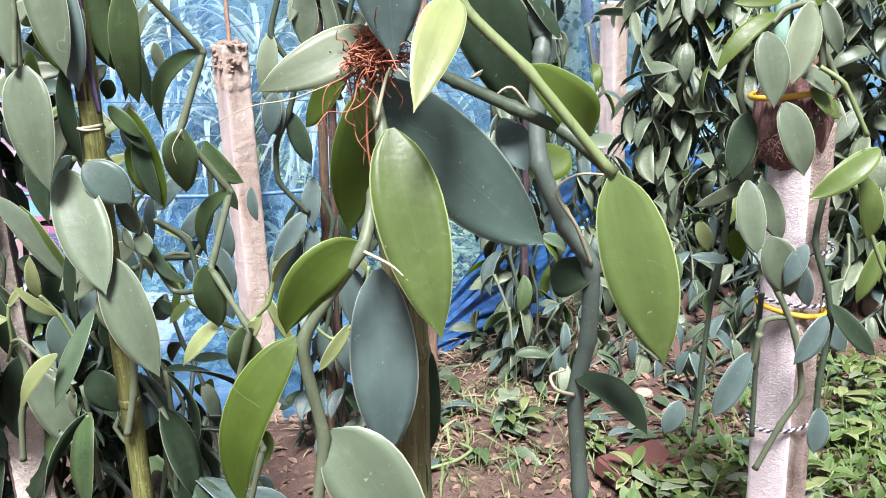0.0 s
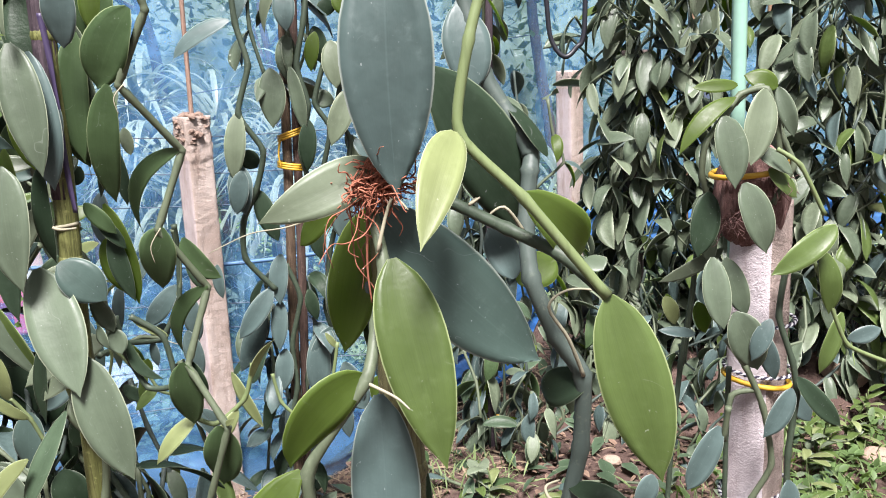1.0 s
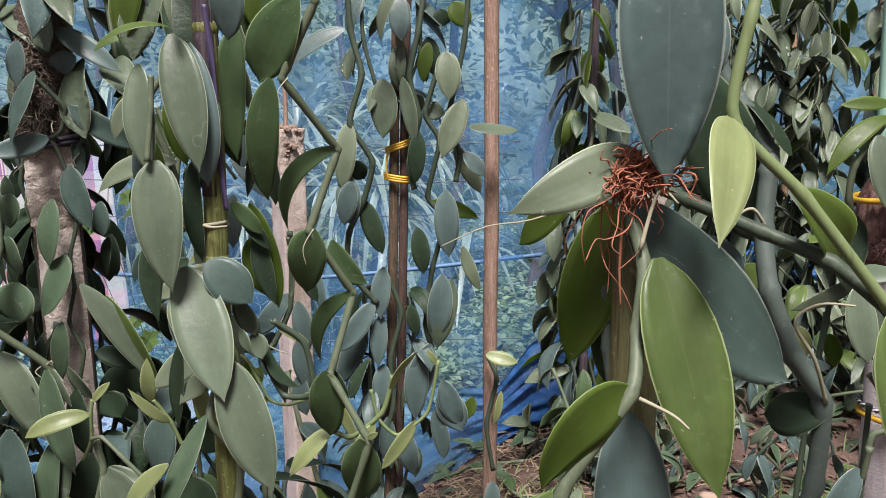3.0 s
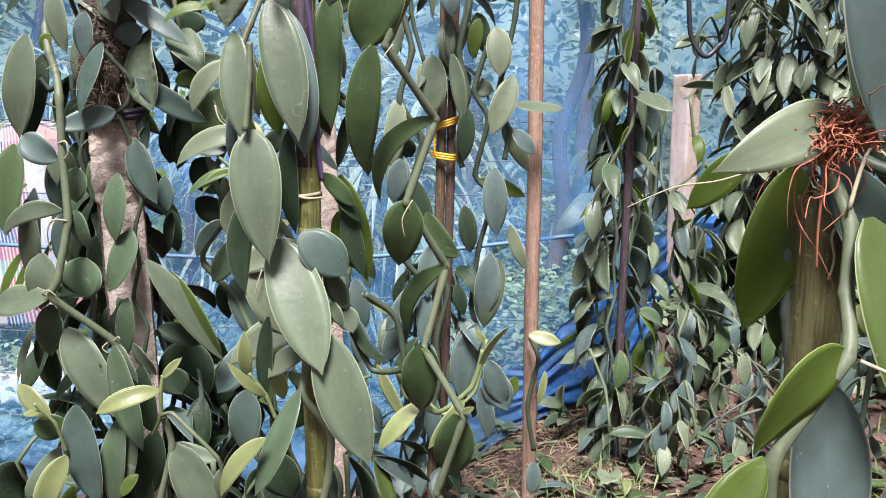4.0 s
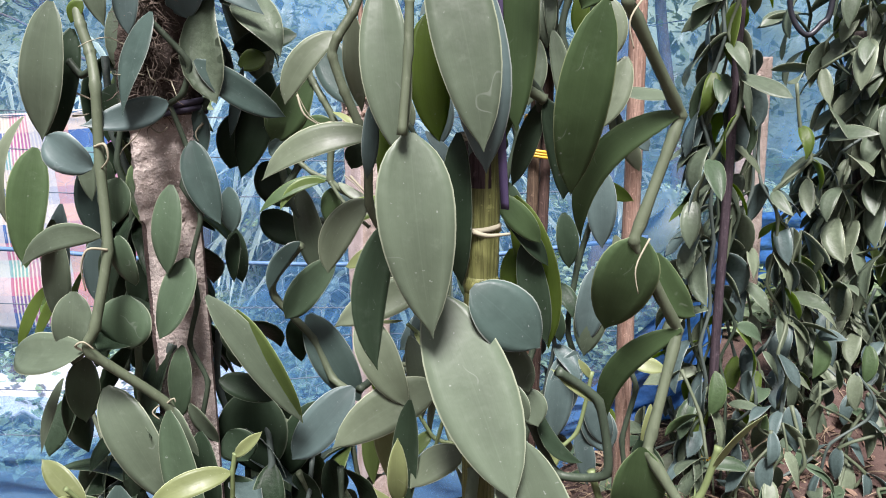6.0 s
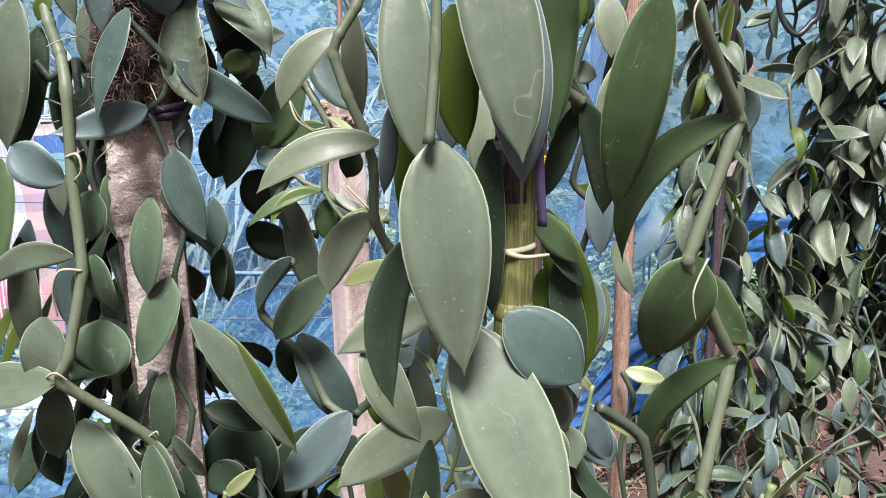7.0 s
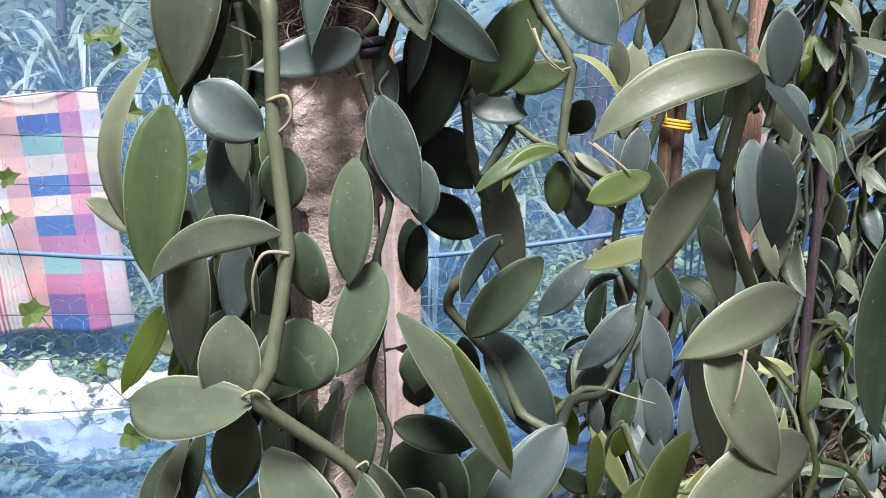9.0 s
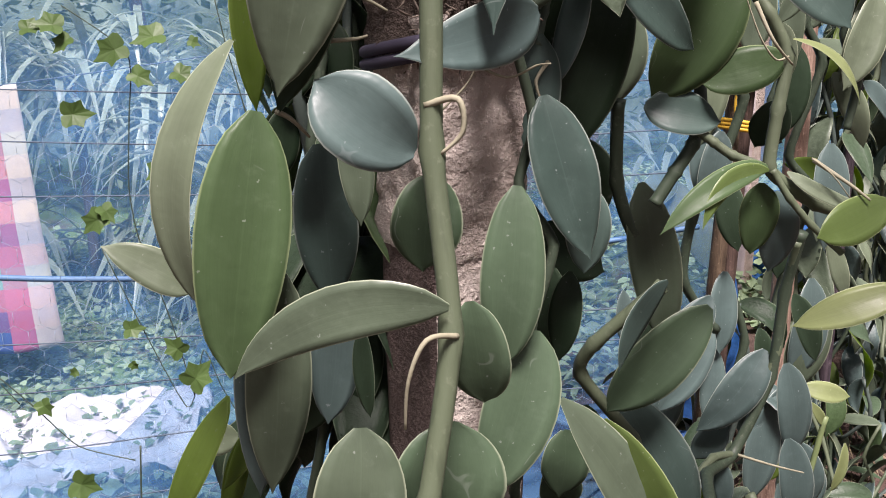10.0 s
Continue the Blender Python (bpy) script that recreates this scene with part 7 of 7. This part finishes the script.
for i, (x, y, h, r) in enumerate([(-5.0, 9.6, 4.2, 0.08), (-3.9, 8.9, 4.0, 0.07), (-2.6, 9.8, 4.4, 0.09), (-1.4, 9.2, 4.0, 0.06), (-0.3, 9.9, 4.3, 0.08), (0.9, 8.8, 4.2, 0.09), (1.8, 9.5, 4.5, 0.08), (0.35, 6.3, 3.6, 0.07), (3.2, 8.8, 4.2, 0.09), (4.6, 8.4, 4.2, 0.09), (6.2, 8.2, 4.4, 0.1), (-6.6, 9.0, 4.4, 0.1)]):
    tree((x, y), h, r, 120 + i)


def hedge():
    rng = random.Random(9)
    lv = []
    for _ in range(34000):
        a = rng.uniform(-1.15, 1.15)
        d = rng.uniform(10.2, 12.5)
        c = Vector((math.sin(a) * d * 1.25, math.cos(a) * d, 0))
        top = 6.5 + 1.2 * noise.noise((c.x * 0.5, c.y * 0.5, 2.0))
        c.z = rng.uniform(-0.2, top)
        v = Vector((rng.gauss(0, 1), rng.gauss(0, 1), rng.gauss(-0.2, 0.6))).normalized()
        s = v.cross(Vector((rng.gauss(0, 0.4), rng.gauss(0, 0.4), 1))).normalized()
        ln = rng.uniform(0.09, 0.22)
        lv.append(([c, c + v * ln * 0.5 + s * ln * 0.28, c + v * ln, c + v * ln * 0.5 - s * ln * 0.28], [(0, 1, 2, 3)], [(0.5, 0), (0.9, 0.5), (0.5, 1), (0.1, 0.5)]))
    ob = joined("hedge", lv, HEDGE, uvs=True)
    tagged(ob, "dense dark green woodland edge in the distance", "hedge", kind="stuff")


hedge()


def far_backdrop():
    """A plain mottled green distance that closes the view."""
    k = Mat("distance", 0.9, 0.1)
    c = k.mix(k.step(k.noise(0.9, 6.0, 0.7), 0.3, 0.7), (0.07, 0.11, 0.085), (0.26, 0.34, 0.27))
    # near-white patches paint bright sky gaps between the trees
    k.colour(k.mix(k.step(k.noise(3.5, 6.0, 0.75), 0.55, 0.75, 0.0, 0.8), c, (0.70, 0.74, 0.70)))
    verts, faces = [], []
    n = 40
    for j in range(9):
        for i in range(n + 1):
            a = -1.5 + 3.0 * i / n
            d = 14.5 + 0.6 * noise.noise((i * 0.7, j * 0.8, 3.0))
            verts.append((math.sin(a) * d * 1.3, math.cos(a) * d, -0.3 + j * 0.95 + (0.8 * noise.noise((i * 0.9, 0, 7.0)) if j == 8 else 0)))
    for j in range(8):
        for i in range(n):
            p = j * (n + 1) + i
            faces.append((p, p + 1, p + n + 2, p + n + 1))
    ob = new("backdrop", data_mesh("backdrop", verts, faces, k.m))
    tagged(ob, "dim green woodland far behind the garden", "backdrop", kind="structure")


far_backdrop()


vine = thing("broadleaf_plant", (0.47, 4.66, ground_z(0.47, 4.66)), "plant with broad heart-shaped pale leaves outside the netting", "plant")
leaf(vine, "l", (0.478, 4.620, 0.831), (0.336, 4.500, 0.541), 0.237, twist=8, bow=.06, full=.3)
leaf(vine, "l", (0.454, 4.660, 0.866), (0.189, 4.520, 0.690), 0.140, twist=20, bow=.12, full=.35)
leaf(vine, "l", (0.522, 4.600, 0.680), (0.608, 4.520, 0.432), 0.202, twist=-10, bow=.06, full=.3)
stem(vine, "g", 0.007, [(0.476, 4.660, -0.019), (0.478, 4.680, 0.457), (0.472, 4.620, 0.828)])
stem(vine, "g", 0.006, [(0.492, 4.660, -0.019), (0.515, 4.660, 0.462), (0.522, 4.600, 0.677)])
stem(vine, "g", 0.006, [(0.460, 4.660, -0.019), (0.454, 4.700, 0.517), (0.454, 4.660, 0.866)])



# ---- the checked cloth hung outside and the sheet on the ground ----
def cloth_mat():
    k = Mat("checked_cloth", 0.85, 0.1)
    uv = k.n("ShaderNodeTexCoord").outputs["UV"]
    sep = k.n("ShaderNodeSeparateXYZ")
    k.link(uv, sep.inputs[0])

    def stripes(v, cols):
        ramp = k.n("ShaderNodeValToRGB")
        ramp.color_ramp.interpolation = "CONSTANT"
        e = ramp.color_ramp.elements
        e[0].position, e[0].color = 0.0, (*cols[0], 1)
        e[1].position, e[1].color = 1.0 / len(cols), (*cols[1], 1)
        for i, c in enumerate(cols[2:], 2):
            el = e.new(i / len(cols))
            el.color = (*c, 1)
        k.link(v, ramp.inputs[0])
        return ramp.outputs[0]

    blue, mint, purple, pale, rose = (0.025, 0.065, 0.25), (0.20, 0.38, 0.28), (0.20, 0.06, 0.20), (0.62, 0.48, 0.33), (0.50, 0.08, 0.12)
    down = stripes(sep.outputs[1], (pale, blue, mint, pale, blue, pale, blue, rose, mint, rose, purple, blue))
    none, white, peach, pink = (0.0, 0.0, 0.0), (1.0, 0.0, 0.0), (0.0, 1.0, 0.0), (0.0, 0.0, 1.0)
    cols = stripes(sep.outputs[0], (peach, white, none, none, pink, white, none, peach, none, white, none, pink, white, peach, none, none, pink, white))
    rgb = k.n("ShaderNodeSeparateColor")
    k.link(cols, rgb.inputs[0])
    c = k.mix(k.math("MULTIPLY", rgb.outputs[0], 0.72), down, (0.70, 0.60, 0.49))
    c = k.mix(k.math("MULTIPLY", rgb.outputs[1], 0.72), c, (0.74, 0.31, 0.15))
    c = k.mix(k.math("MULTIPLY", rgb.outputs[2], 0.66), c, (0.62, 0.08, 0.15))
    wave = k.math("SINE", k.math("MULTIPLY", sep.outputs[0], 620.0))
    band_on = k.math("MULTIPLY", k.step(sep.outputs[0], 0.560, 0.565), k.step(sep.outputs[0], 0.700, 0.705, 1.0, 0.0))
    c = k.mix(k.math("MULTIPLY", band_on, k.step(wave, 0.0, 0.4, 0.0, 0.85)), c, (0.72, 0.60, 0.42))
    bright = k.n("ShaderNodeHueSaturation", Saturation=0.88, Value=1.12)
    k.link(c, bright.inputs["Color"])
    k.colour(bright.outputs[0])
    k.bump(k.noise(60.0, 3.0), 0.2, 0.004)
    tl = k.n("ShaderNodeBsdfTranslucent")
    k.link(bright.outputs[0], tl.inputs[0])
    mx = k.n("ShaderNodeMixShader")
    mx.inputs[0].default_value = 0.4
    k.link(k.b.outputs[0], mx.inputs[1])
    k.link(tl.outputs[0], mx.inputs[2])
    k.link(mx.outputs[0], k.t.nodes["Material Output"].inputs["Surface"])
    return k.m


def sheet(name, nx, ny, fn, material, label, category):
    verts, faces, uv = [], [], []
    for j in range(ny + 1):
        for i in range(nx + 1):
            verts.append(fn(i / nx, j / ny))
            uv.append((i / nx, j / ny))
    n = nx + 1
    for j in range(ny):
        for i in range(nx):
            faces.append((j * n + i, j * n + i + 1, (j + 1) * n + i + 1, (j + 1) * n + i))
    ob = new(name, data_mesh(name, verts, faces, material, uv))
    solid = ob.modifiers.new("thickness", "SOLIDIFY")
    solid.thickness = 0.004
    return tagged(ob, label, category)


def cloth_at(u, v):
    x = -5.2 + 2.40 * u + 0.10 * v * (u - 0.3)
    z = 1.30 - 1.52 * v - 0.06 * math.sin(u * 3.1) - 0.05 * u * v
    return (x, 6.2 + 0.05 * math.sin(u * 17 + v * 2) * (0.3 + v) + 0.03 * noise.noise((u * 9, v * 5, 1)), z)


sheet("checked_cloth", 90, 50, cloth_at, cloth_mat(), "checked cotton cloth in white, blue, mint and pink, hung out", "cloth")
wire("clothes_line", [(-7.5, 6.2, 1.42), (-5.2, 6.2, 1.31), (-4.0, 6.2, 1.24), (-2.8, 6.2, 1.30), (1.0, 6.5, 1.8)], 0.004, WIRE_GREY, "thin line that carries the cloth", "line")
TARP = plain_mat("white_sheet", (0.52, 0.48, 0.48), 0.6, 0.08, 5.0)


def tarp_at(u, v):
    x, y = -3.9 + 2.1 * u + 0.15 * noise.noise((u * 3, v * 3, 5)), 4.75 + 0.95 * v + 0.2 * noise.noise((u * 4, v, 9))
    return (x, y, ground_z(x, y) + 0.06 + 0.24 * abs(noise.noise((u * 7, v * 6, 2))) + 0.05 * noise.noise((u * 22, v * 16, 7)))


sheet("white_sheet", 60, 40, tarp_at, TARP, "crumpled white plastic sheet lying outside the netting", "sheet")
